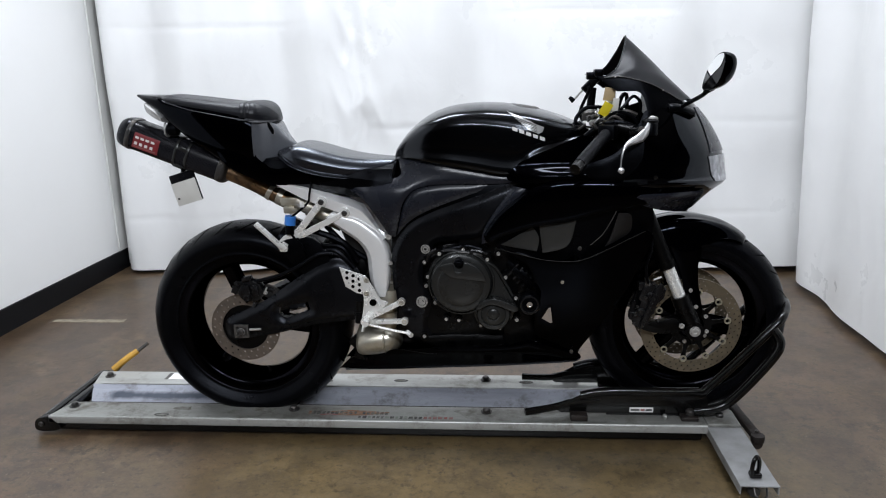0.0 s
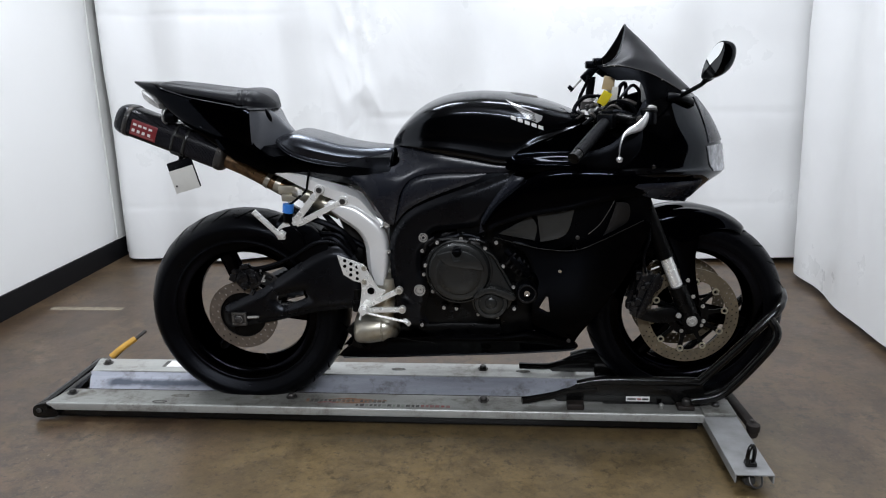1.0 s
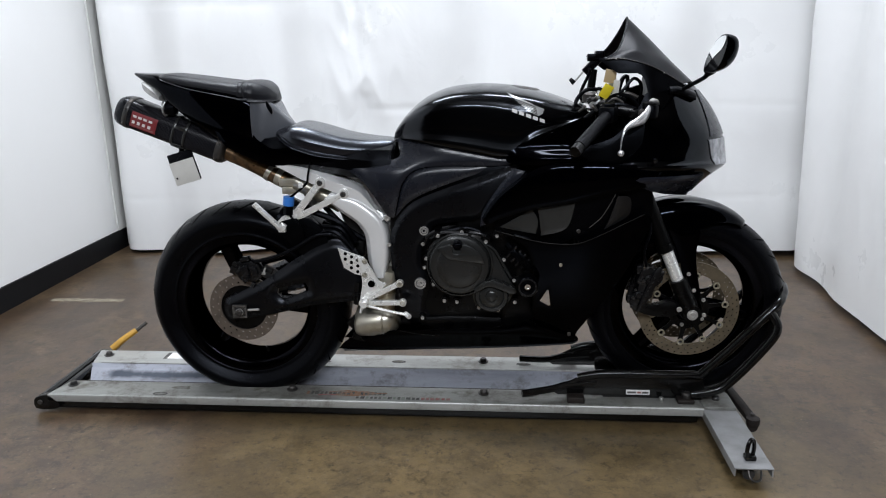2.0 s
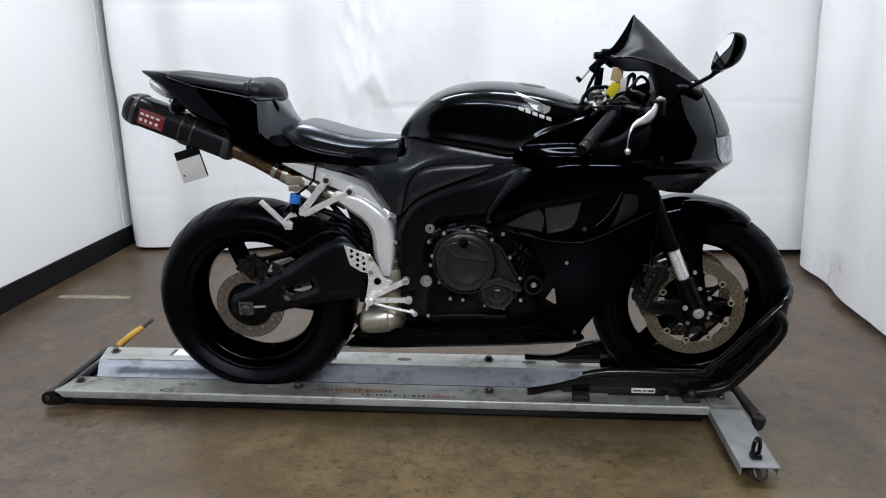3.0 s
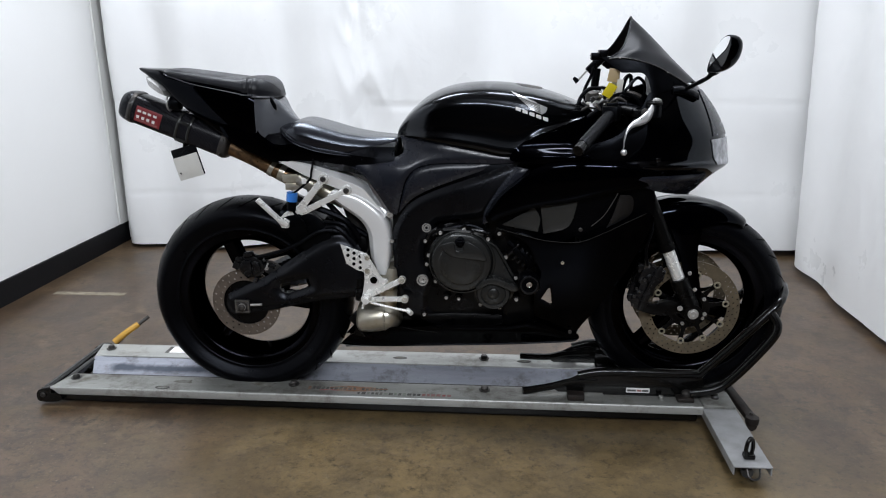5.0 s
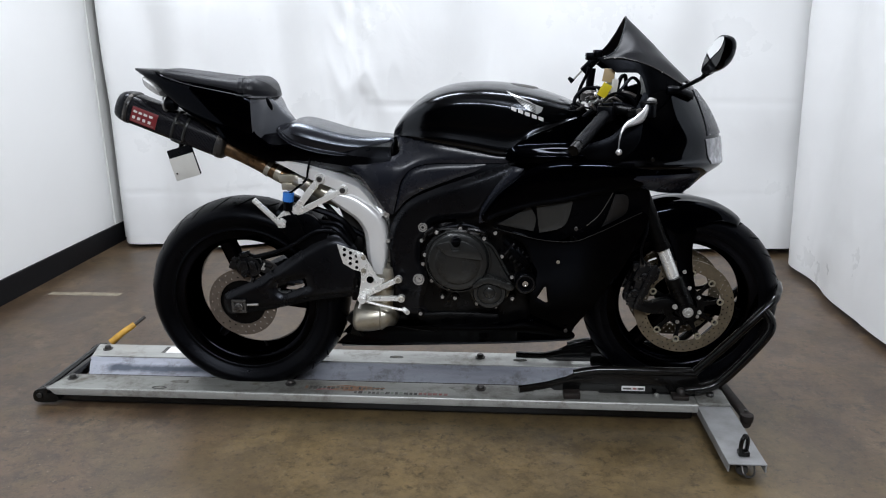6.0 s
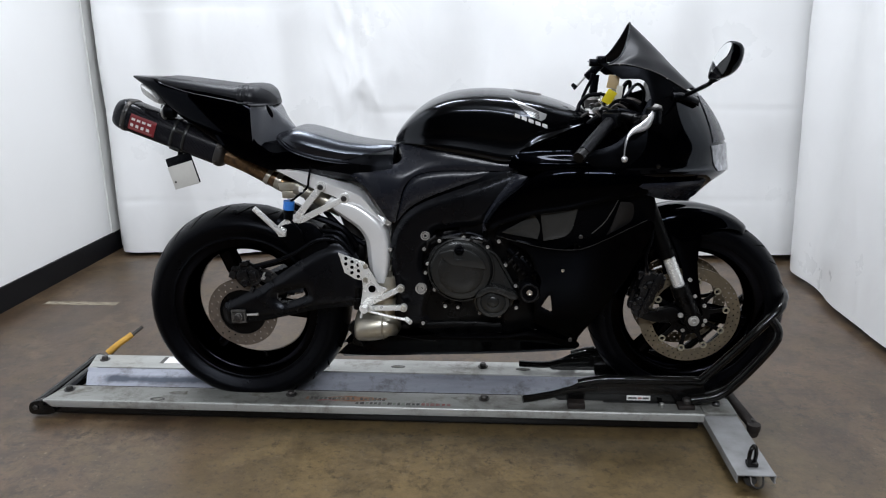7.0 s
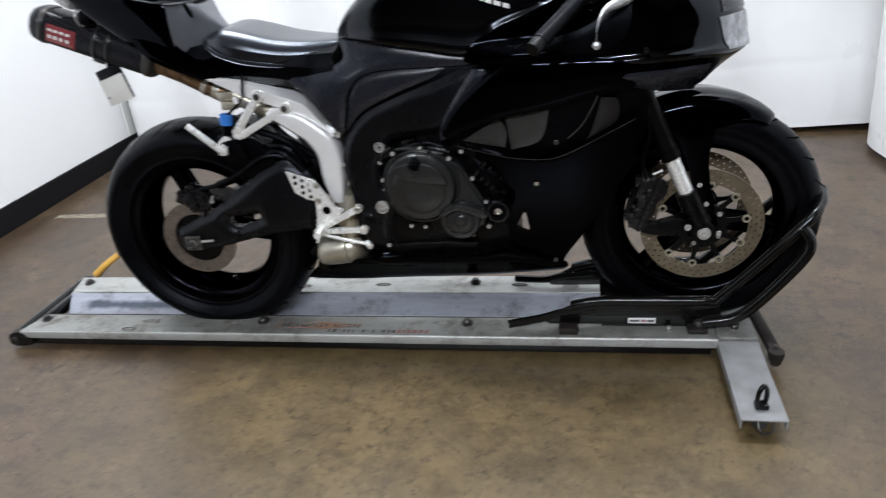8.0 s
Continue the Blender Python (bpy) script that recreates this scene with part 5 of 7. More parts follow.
# exhaust silencer, centred under the tail
EX0, EX1 = Vector((-0.735, 0.005, 0.8295)), Vector((-1.058, 0.005, 0.9545))
EXD = (EX1 - EX0).normalized()
EXU = Vector((-EXD.z, 0, EXD.x)) * -1
if EXU.z < 0:
    EXU = -EXU


def can_ring(t, k):
    """The rounded six-sided section of the silencer at t along it."""
    c = EX0 + (EX1 - EX0) * t
    shape = [(-0.024, 0.054), (0.024, 0.054), (0.047, 0.040), (0.057, 0.017), (0.057, -0.013), (0.048, -0.031), (0.024, -0.041), (-0.024, -0.041), (-0.048, -0.031), (-0.057, -0.013), (-0.057, 0.017), (-0.047, 0.040)]
    return [tuple(c + Vector((0, a * k * 0.95, 0)) + EXU * b * k * 0.95) for a, b in shape]


can = part("silencer", loft([can_ring(t, k) for t, k in ((0.0, 0.90), (0.02, 1.0), (0.3, 1.0), (0.6, 1.0), (0.89, 1.0))], 6, 4), CARBON, bike, "carbon fibre silencer with a dark end cap")
part("end_cap", loft([can_ring(t, k) for t, k in ((0.90, 1.02), (0.925, 1.01), (0.955, 0.96), (0.985, 0.84), (0.998, 0.70), (0.996, 0.58), (0.96, 0.54))], 5, 4), FRAMEM, can, "dark tapered end cap")
part("front_cap", loft([can_ring(t, k) for t, k in ((-0.035, 0.62), (-0.02, 0.92), (0.0, 1.03), (0.045, 1.03), (0.05, 1.0))], 4, 4), DARKSTEEL, can)
part("cap_band", loft([can_ring(t, k) for t, k in ((0.865, 1.02), (0.87, 1.05), (0.90, 1.05), (0.905, 1.02))], 2, 4), DARKSTEEL, can)
for t in (0.02, 0.885):
    for v in (0.025, -0.02):
        c = EX0 + (EX1 - EX0) * t + EXU * v
        part("rivet", bolt(c.x, -0.0535, c.z, 0.003, 0.004), AXLE, can)
for t in (0.335, 0.440):
    part("clamp_band", loft([can_ring(u, k) for u, k in ((t - 0.013, 1.01), (t - 0.012, 1.05), (t - 0.009, 1.07), (t + 0.009, 1.07), (t + 0.012, 1.05), (t + 0.013, 1.01))], 2, 4), COVER, can, "dark steel clamp band")
for v in (0.026, -0.030):
    part("clamp_bridge", moved(box(-0.016, 0.016, -0.004, 0.004, -0.005, 0.005, 0.002), Matrix.Translation(EX0 + (EX1 - EX0) * 0.387 + Vector((0, -0.054, 0)) + EXU * v) @ Matrix.Rotation(radians(22), 4, "Y")), COVER, can)
part("collar", loft([can_ring(u, k) for u, k in ((0.0, 1.0), (0.004, 1.045), (0.045, 1.045), (0.049, 1.0))], 2, 4), DARKSTEEL, can, "riveted steel collar")
part("collar", loft([can_ring(u, k) for u, k in ((0.868, 1.0), (0.872, 1.04), (0.902, 1.04), (0.906, 1.0))], 2, 4), DARKSTEEL, can, "riveted steel collar")
part("hanger", joined(lathe([(0.0005, -0.022), (0.014, -0.021), (0.021, -0.014), (0.023, 0.0), (0.020, 0.012), (0.010, 0.018), (0.0005, 0.018)], (-0.872, -0.040, 0.962), 20, "x"), tube([(-0.86, -0.03, 0.962), (-0.84, -0.035, 0.970), (-0.80, -0.035, 0.980)], 0.012, 10)), PLASTIC, can, "black rubber hanger mount")
part("hanger_ring", tube([(-0.894, -0.040 + 0.020 * math.cos(a), 0.962 + 0.022 * math.sin(a)) for a in [2 * math.pi * k / 16 for k in range(17)]], 0.003, 6), BADGE, can, "bright mount ring")
part("hanger_lug", tube([(-0.845, -0.03, 0.953), (-0.822, -0.032, 0.950)], 0.012, 12), POT, can)


def can_face(u, v, lift):
    """A point on the camera-side face of the silencer: u along it, v up it."""
    c = EX0 + (EX1 - EX0) * u
    return c + Vector((0, -0.0545 - lift + 0.34 * max(0.0, abs(v) - 0.016), 0)) + EXU * v


def can_patch(u0, u1, v0, v1, lift):
    return grid_mesh([[can_face(u0 + (u1 - u0) * i / 4, v0 + (v1 - v0) * j / 6, lift) for i in range(5)] for j in range(7)], thick=0.0008)


badge = part("badge", can_patch(0.590, 0.825, -0.022, 0.025, 0.0015), RED, can, "dark red badge with pale marks")
for u0 in (0.774, 0.727, 0.680, 0.630):
    for da, db, lo, hi in ((0.002, 0.034, 0.008, 0.015), (0.008, 0.034, -0.011, -0.002)):
        part("badge_mark", can_patch(u0 + da, u0 + db, lo, hi, 0.0026), WHITE, badge)
part("badge_mark", can_patch(0.605, 0.812, -0.018, -0.014, 0.0024), INKRED, badge)
link = part("link_pipe", tube([(-0.735, -0.005, 0.828), (-0.66, -0.01, 0.796), (-0.58, -0.015, 0.754), (-0.52, -0.02, 0.722)], 0.027, 18), PIPE, bike, "heat-stained brown link pipe")
for pp in ((-0.60, -0.588, 0.762), (-0.572, -0.556, 0.747)):
    part("pipe_clamp", tube([(pp[0], -0.014, pp[2] + 0.004), (pp[1], -0.015, pp[2] - 0.004)], 0.0295, 18), POT, link)

# hanging plate under the silencer
tag = part("plate_holder", moved(box(-0.046, 0.046, -0.003, 0.003, -0.055, 0.042, 0.004), pose(-0.867, -0.02, 0.785, 0, -16, -10)), PLASTIC, bike, "black plate holder")
part("blank_plate", moved(box(-0.045, 0.045, -0.0035, -0.001, -0.056, 0.016, 0.003), pose(-0.867, -0.0235, 0.785, 0, -16, -10)), TAGWHITE, tag, "blank dull white plate")
part("plate_bolt", bolt(-0.886, -0.032, 0.745, 0.003, 0.002), DARKSTEEL, tag)
part("plate_stalk", tube([(-0.875, -0.01, 0.82), (-0.87, 0.0, 0.86)], 0.008, 8), PLASTIC, tag)

# ---- bodywork ----
TAIL = [(-0.990, 0.014, 1.0655, 1.0625, 1.0585), (-0.950, 0.046, 1.0635, 1.049, 1.036), (-0.905, 0.070, 1.060, 1.030, 1.010), (-0.860, 0.084, 1.046, 1.008, 0.964), (-0.780, 0.098, 1.034, 0.980, 0.908),
        (-0.700, 0.106, 1.020, 0.945, 0.856), (-0.630, 0.110, 1.004, 0.912, 0.826), (-0.609, 0.109, 0.992, 0.908, 0.828), (-0.590, 0.094, 0.987, 0.902, 0.824), (-0.560, 0.062, 0.974, 0.892, 0.822), (-0.535, 0.036, 0.938, 0.884, 0.828), (-0.505, 0.014, 0.905, 0.870, 0.815)]
def tail_ring(x, w, zt, zm, zb):
    a, b = min(0.010, 0.2 * (zt - zb)), min(0.012, 0.2 * (zt - zb))
    half = [(w * 0.55, zt), (w * 0.92, zt - a), (w, zm), (w * 0.88, zb + b), (w * 0.5, zb)]
    return [(x, -y, z) for y, z in half] + [(x, y, z) for y, z in half[::-1]]


tail = part("tail_cowl", loft([tail_ring(*r) for r in TAIL if r[0] < -0.60], 6, 4), GLOSS, bike, "glossy black tail cowl", sharp=70)
part("tail_front", loft([tail_ring(*r) for r in TAIL if r[0] > -0.615], 6, 4), TAILSATIN, tail, "satin grey-black front of the tail", sharp=70)
part("tail_skirt", panel([(-0.725, 0.905, 1), (-0.64, 0.905), (-0.612, 0.900), (-0.600, 0.878), (-0.579, 0.862), (-0.552, 0.846), (-0.50, 0.850, 1), (-0.44, 0.836), (-0.40, 0.826), (-0.30, 0.818, 1), (-0.30, 0.800, 1), (-0.42, 0.798), (-0.50, 0.800), (-0.547, 0.792), (-0.60, 0.810), (-0.66, 0.836), (-0.70, 0.862)], lambda x, z: 0.107 + 0.02 * (x + 0.66), 0.006, 0.004, 0.003, 0.01), GLOSS, tail)
part("under_tray", loft([[(x, -w, z0), (x, -w, z1), (x, w, z1), (x, w, z0)] for x, w, z0, z1 in ((-0.72, 0.066, 0.872, 0.905), (-0.66, 0.075, 0.836, 0.885), (-0.55, 0.085, 0.790, 0.870), (-0.42, 0.090, 0.775, 0.850), (-0.30, 0.095, 0.755, 0.840), (-0.20, 0.10, 0.72, 0.84))], 4, 3), PLASTIC, tail, "black under-seat tray")
lens = part("tail_light", loft([[(x, y, z) for y, z in ((-w, z0), (-w * 0.9, z0 + h), (w * 0.9, z0 + h), (w, z0), (w * 0.8, z0 - h), (-w * 0.8, z0 - h))] for x, w, z0, h in ((-0.955, 0.045, 1.030, 0.010), (-0.940, 0.062, 1.022, 0.014), (-0.912, 0.074, 1.006, 0.014), (-0.895, 0.070, 0.992, 0.008))], 5, 3), TAILLENS, tail, "smoked clear tail light lens")
def pad_ring(x, w, zt, zb, flat, deep):
    """A cushion's section: flat top, rounded shoulder, side drawn in at the foot."""
    h = zt - zb
    half = [(0.45 * w, zt - 0.001), ((flat - 0.04) * w, zt - 0.003)]
    for a in (36, 45, 55, 66, 77, 86):
        t = radians(a)
        y = (math.sin(t) - math.sin(radians(36))) / (math.sin(radians(86)) - math.sin(radians(36)))
        z = (math.cos(radians(36)) - math.cos(t)) / (math.cos(radians(36)) - math.cos(radians(86)))
        half.append((w * (flat + (1 - flat) * y), zt - 0.004 - (deep * h - 0.004) * z))
    half += [(w * 0.985, zb + 0.12 * h), (w * 0.94, zb)]
    return [(x, -y, z) for y, z in half] + [(x, y, z) for y, z in half[::-1]]


SEAT2 = [(-0.900, 0.050, 1.061, 1.050), (-0.870, 0.072, 1.064, 1.040), (-0.800, 0.086, 1.056, 1.020), (-0.720, 0.095, 1.045, 1.004), (-0.650, 0.100, 1.037, 0.990), (-0.612, 0.101, 1.039, 0.982), (-0.590, 0.088, 1.034, 0.979), (-0.567, 0.058, 1.020, 0.978), (-0.552, 0.024, 0.998, 0.980)]
pseat = part("passenger_seat", loft([pad_ring(x, w, zt, zb, 0.80, 0.62) for x, w, zt, zb in SEAT2], 6, 3), PADVINYL, bike, "black vinyl passenger seat pad", sharp=70)
for x, k in ((-0.640, 1.018), (-0.622, 1.022)):
    strap = [pad_ring(x + dx, 0.1005 * (k - e), 1.0385 + 0.0015 - e * 0.1, 0.987, 0.80, 0.62) for dx, e in ((-0.007, 0.016), (-0.006, 0.0), (0.006, 0.0), (0.007, 0.016))]
    part("seat_strap", loft(strap, 2, 3), PADVINYL, pseat)
part("seat_latch", plate([(-0.560, 0.985), (-0.545, 0.960), (-0.548, 0.945), (-0.562, 0.968)], -0.102, -0.094, 3), PLASTIC, tail)
SEAT1 = [(-0.548, 0.070, 0.897, 0.884), (-0.523, 0.098, 0.905, 0.866), (-0.484, 0.112, 0.913, 0.845), (-0.425, 0.117, 0.900, 0.827), (-0.350, 0.110, 0.879, 0.815), (-0.280, 0.094, 0.868, 0.810), (-0.222, 0.070, 0.864, 0.809), (-0.200, 0.055, 0.862, 0.816)]
seat = part("rider_seat", loft([pad_ring(x, w, zt, zb, 0.76, 0.58) for x, w, zt, zb in SEAT1], 6, 3), VINYL, bike, "black vinyl rider seat with a sheen", sharp=70)
part("seat_seam", tube([(-0.538, -0.076, 0.892), (-0.518, -0.102, 0.874), (-0.484, -0.115, 0.853), (-0.425, -0.120, 0.835), (-0.350, -0.113, 0.822), (-0.280, -0.097, 0.817), (-0.220, -0.073, 0.818), (-0.201, -0.060, 0.835), (-0.197, -0.045, 0.860)], 0.003, 6), VINYL, seat)

TANK = [(-0.199, 0.050, 0.872, 0.868, 0.856), (-0.189, 0.076, 0.900, 0.884, 0.862), (-0.153, 0.108, 0.944, 0.913, 0.868), (-0.099, 0.134, 0.986, 0.943, 0.860), (-0.031, 0.150, 1.012, 0.963, 0.849), (0.050, 0.158, 1.021, 0.966, 0.834),
        (0.120, 0.160, 1.019, 0.958, 0.820), (0.165, 0.158, 1.013, 0.949, 0.826), (0.206, 0.158, 1.006, 0.945, 0.866), (0.272, 0.142, 0.987, 0.935, 0.898), (0.335, 0.115, 0.962, 0.935, 0.925), (0.350, 0.09, 0.950, 0.935, 0.93)]
def tank_ring(x, w, zt, zs, zb):
    """The tank's section: a crown that rounds over high up, a flat flank and a drawn-in foot."""
    h = zt - zs
    half = [(0.32 * w, zt - 0.055 * h), (0.60 * w, zt - 0.19 * h), (0.78 * w, zt - 0.36 * h), (0.87 * w, zt - 0.57 * h), (0.915 * w, zt - 0.82 * h), (0.945 * w, zs - 0.010), (0.955 * w, 0.4 * zs + 0.6 * zb), (0.925 * w, zb)]
    return [(x, 0, zt)] + [(x, -y, z) for y, z in half] + [(x, 0, zb)] + [(x, y, z) for y, z in half[::-1]]


tank = part("fuel_tank", loft([tank_ring(*r) for r in TANK], 7, 5), TANKGLOSS, bike, "glossy black fuel tank with a silver wing emblem", sharp=70)


tank_tree = BVHTree.FromPolygons([v.co for v in tank.data.vertices], [p.vertices for p in tank.data.polygons])


def on_tank(x, z, lift=0.0015):
    """The place on the tank's flank at x and z."""
    hit = tank_tree.ray_cast(Vector((x, -1, z)), Vector((0, 1, 0)))
    return hit[0] + hit[1] * (lift if hit[1].y < 0 else -lift)


def tank_patch(corners, nu=10, nv=3, lift=0.0015):
    """A four-cornered emblem laid on the tank: corners in x and z."""
    a, b, c, d = [Vector(p) for p in corners]
    rows = []
    for j in range(nv + 1):
        l, r = a.lerp(d, j / nv), b.lerp(c, j / nv)
        rows.append([on_tank(*l.lerp(r, i / nu), lift) for i in range(nu + 1)])
    return grid_mesh(rows, thick=0.001)


wing = part("wing_emblem", tank_patch([(0.134, 1.000), (0.205, 0.970), (0.206, 0.966), (0.141, 0.993)]), BADGE, tank, "silver wing emblem of plain feathers")
for k in range(6):
    part("feather", tank_patch([(0.146 + 0.0085 * k, 0.9905 - 0.0072 * k), (0.222, 0.9610 - 0.0042 * k), (0.2225, 0.9588 - 0.0042 * k), (0.149 + 0.0085 * k, 0.9875 - 0.0072 * k)], 8, 2), BADGE, wing)
part("wing_tip", tank_patch([(0.214, 0.9645), (0.236, 0.956), (0.232, 0.944), (0.218, 0.938)], 6, 4), BADGE, wing)
for k in range(5):
    x0, z0 = 0.1480 + 0.0190 * k, 0.9600 - 0.0068 * k
    part("name_bar", tank_patch([(x0, z0), (x0 + 0.0140, z0 - 0.0050), (x0 + 0.0140, z0 - 0.0145), (x0, z0 - 0.0095)], 3, 2), WHITE, tank)
cap_ = part("tank_cap", lathe([(0.045, 0), (0.046, 0.006), (0.040, 0.010), (0.0005, 0.012)], (0, 0, 0), 32, "z"), DARKSTEEL, tank)
cap_.matrix_world = pose(0.185, 0, 1.000, 0, 9, 0)

SIDE = widths([-0.45, -0.27, -0.19, -0.05, 0.17], [0.63, 0.72, 0.78, 0.83, 0.88], [[0.110, 0.118, 0.126, 0.136, 0.146], [0.118, 0.132, 0.142, 0.146, 0.152], [0.108, 0.122, 0.136, 0.144, 0.152], [0.098, 0.100, 0.108, 0.134, 0.148], [0.092, 0.090, 0.092, 0.126, 0.140]])
FRM = widths([-0.24, -0.12, 0.05, 0.2], [0.30, 0.45, 0.62, 0.72, 0.80], [[0.112, 0.118, 0.130, 0.14], [0.124, 0.130, 0.145, 0.155], [0.124, 0.132, 0.158, 0.168], [0.120, 0.134, 0.160, 0.172], [0.112, 0.124, 0.150, 0.164]])
for s in (-1, 1):
    part("side_cover", panel([(-0.425, 0.812, 1), (-0.193, 0.814), (-0.183, 0.871, 1), (-0.103, 0.862), (-0.001, 0.846), (0.135, 0.819, 1), (0.148, 0.805), (0.10, 0.800), (-0.051, 0.799), (-0.127, 0.787), (-0.165, 0.751), (-0.182, 0.696), (-0.196, 0.641, 1), (-0.216, 0.647, 1), (-0.252, 0.708), (-0.292, 0.758), (-0.347, 0.789)], SIDE, 0.007, 0.004, 0.004, 0.01, s), SATIN, bike, "satin black side cover under the seat", sharp=60)
    part("frame_cover", panel([(0.148, 0.803, 1), (0.10, 0.798), (-0.051, 0.797), (-0.127, 0.784), (-0.162, 0.749), (-0.179, 0.696), (-0.192, 0.644, 1), (-0.150, 0.690), (-0.08, 0.728), (0.05, 0.775)], lambda x, z: SIDE(x, z) - 0.008, 0.007, 0.004, 0.005, 0.01, s), SATIN, bike, "satin black frame cover", sharp=60)
    part("main_frame", panel([(0.165, 0.806), (0.05, 0.766), (-0.08, 0.718), (-0.152, 0.680), (-0.195, 0.625), (-0.212, 0.558), (-0.198, 0.435), (-0.190, 0.345), (-0.165, 0.312), (-0.092, 0.315), (-0.110, 0.36), (-0.102, 0.405), (-0.094, 0.440), (-0.104, 0.475), (-0.118, 0.505), (-0.114, 0.560), (-0.090, 0.586), (-0.078, 0.622), (-0.02, 0.634), (0.056, 0.650), (0.11, 0.700), (0.19, 0.775)], FRM, 0.008, 0.028, 0.010, 0.014, s), FRAMEM, bike, "matt black cast main frame", sharp=60)
    for bx, bz, by, r in ((-0.107, 0.606, 0.137, 0.014), (-0.122, 0.442, 0.136, 0.018)):
        part("frame_boss", joined(washer(bx, s * (by - 0.012), bz, r, r * 0.66, 0.012, s), bolt(bx, s * (by - 0.010), bz, r * 0.62, 0.007, s)), STEEL, bike, "bare steel engine mount bolt")

# fairing side, upper strip with its opening below, and lower panel
FAIR = widths([0.05, 0.2, 0.35, 0.5, 0.66], [0.24, 0.40, 0.55, 0.68, 0.77, 0.82], [
    [0.10, 0.115, 0.122, 0.112, 0.09], [0.160, 0.185, 0.190, 0.172, 0.14], [0.188, 0.215, 0.225, 0.205, 0.17], [0.195, 0.225, 0.240, 0.225, 0.19], [0.185, 0.225, 0.245, 0.238, 0.20], [0.170, 0.215, 0.240, 0.236, 0.20]])
LOW = [(0.120, 0.632, 1), (0.163, 0.612), (0.241, 0.597), (0.327, 0.596), (0.396, 0.623), (0.455, 0.652), (0.514, 0.680, 1), (0.534, 0.655), (0.508, 0.590), (0.468, 0.499), (0.412, 0.406), (0.356, 0.310), (0.344, 0.276, 1), (0.304, 0.272, 1), (0.222, 0.326), (0.212, 0.42), (0.214, 0.50), (0.195, 0.570), (0.160, 0.605)]
for s in (-1, 1):
    part("side_fairing", panel([(0.066, 0.662, 1), (0.100, 0.715), (0.150, 0.762), (0.205, 0.798), (0.260, 0.818), (0.350, 0.820), (0.460, 0.817), (0.560, 0.811, 1), (0.540, 0.775), (0.50, 0.752, 1), (0.445, 0.744), (0.380, 0.730), (0.291, 0.708), (0.198, 0.688), (0.120, 0.660), (0.078, 0.640)], FAIR, 0.007, 0.004, 0.005, 0.009, s), GLOSS, bike, "glossy black side fairing", sharp=60)
    part("fairing_edge", panel([(0.060, 0.632, 1), (0.066, 0.672), (0.096, 0.724), (0.127, 0.768), (0.152, 0.800, 1), (0.185, 0.794, 1), (0.135, 0.735), (0.105, 0.69), (0.085, 0.645)], lambda x, z: FAIR(x, z) - 0.012, 0.006, 0.004, 0.003, 0.01, s), SATIN, bike, "satin black edge strip behind the fairing", sharp=60)
    part("lower_fairing", panel(LOW if s < 0 else [(x, max(z, 0.365) if x < 0.36 else z, *c) for x, z, *c in LOW], lambda x, z: FAIR(x, z) - 0.004, 0.0035 if s < 0 else 0.008, 0.003, 0.0012, 0.006, s, holes=[[(0.256, 0.455, 1), (0.232, 0.409, 1), (0.265, 0.389, 1)]] if s < 0 else []), GLOSS, bike, "glossy black lower fairing", sharp=60)
    part("inner_duct", panel([(0.330, 0.600), (0.322, 0.712), (0.42, 0.738), (0.48, 0.762), (0.528, 0.748), (0.536, 0.655), (0.50, 0.640), (0.42, 0.600)], lambda x, z: FAIR(x, z) - 0.032, 0.008, 0.003, 0.0, 0.01, s), PLASTIC, bike, "dark inner duct behind the fairing edge")
    part("duct_blade", panel([(0.436, 0.728, 1), (0.418, 0.664), (0.404, 0.632, 1), (0.438, 0.650), (0.472, 0.676), (0.470, 0.722)], lambda x, z: FAIR(x, z) - 0.018, 0.008, 0.003, 0.002, 0.01, s), DUCTDARK, bike, "dark grey duct blade")
    part("duct_lip", tube([(x, s * (FAIR(x, z) - 0.012), z) for x, z in ((0.428, 0.735), (0.414, 0.705), (0.392, 0.668), (0.362, 0.640))], 0.0011, 6), AXLE, bike, "thin bright duct lip")
    # Grey tube that draws the highlight running along the fairing's rolled edge.
    part("edge_glint", tube([(x, s * (FAIR(x, z) + 0.0006), z) for x, z in ((0.100, 0.626), (0.163, 0.612), (0.241, 0.597), (0.327, 0.596), (0.396, 0.623), (0.455, 0.652), (0.510, 0.678))], 0.0010, 6), COVER, bike, "grey line drawn for the highlight on the fairing edge")
    part("fairing_liner", panel([(0.10, 0.625), (0.20, 0.700), (0.335, 0.722), (0.345, 0.64), (0.30, 0.59), (0.20, 0.585)], lambda x, z: FAIR(x, z) - 0.040, 0.010, 0.003, 0.0, 0.01, s), PLASTIC, bike, "dark inner fairing liner")
    part("duct_wedge", panel([(0.115, 0.630, 1), (0.175, 0.668), (0.205, 0.686, 1), (0.222, 0.655), (0.216, 0.615, 1)], lambda x, z: FAIR(x, z) - 0.024, 0.008, 0.003, 0.002, 0.01, s), DUCT, bike, "grey wedge inside the fairing opening")
    part("duct_blade", panel([(0.232, 0.612, 1), (0.222, 0.690, 1), (0.322, 0.708, 1), (0.300, 0.636)], lambda x, z: FAIR(x, z) - 0.018, 0.008, 0.003, 0.002, 0.01, s), DUCT, bike, "grey duct blade inside the fairing opening")
    part("fairing_bolt", bolt(0.287, s * 0.2205, 0.531, 0.005, 0.003, s), POT, bike)
    part("fairing_bolt", bolt(0.324, s * 0.147, 0.292, 0.006, 0.003, s), DARKSTEEL, bike)
    part("fairing_bolt", bolt(0.335, s * 0.205, 0.625, 0.006, 0.003, s), DARKSTEEL, bike)
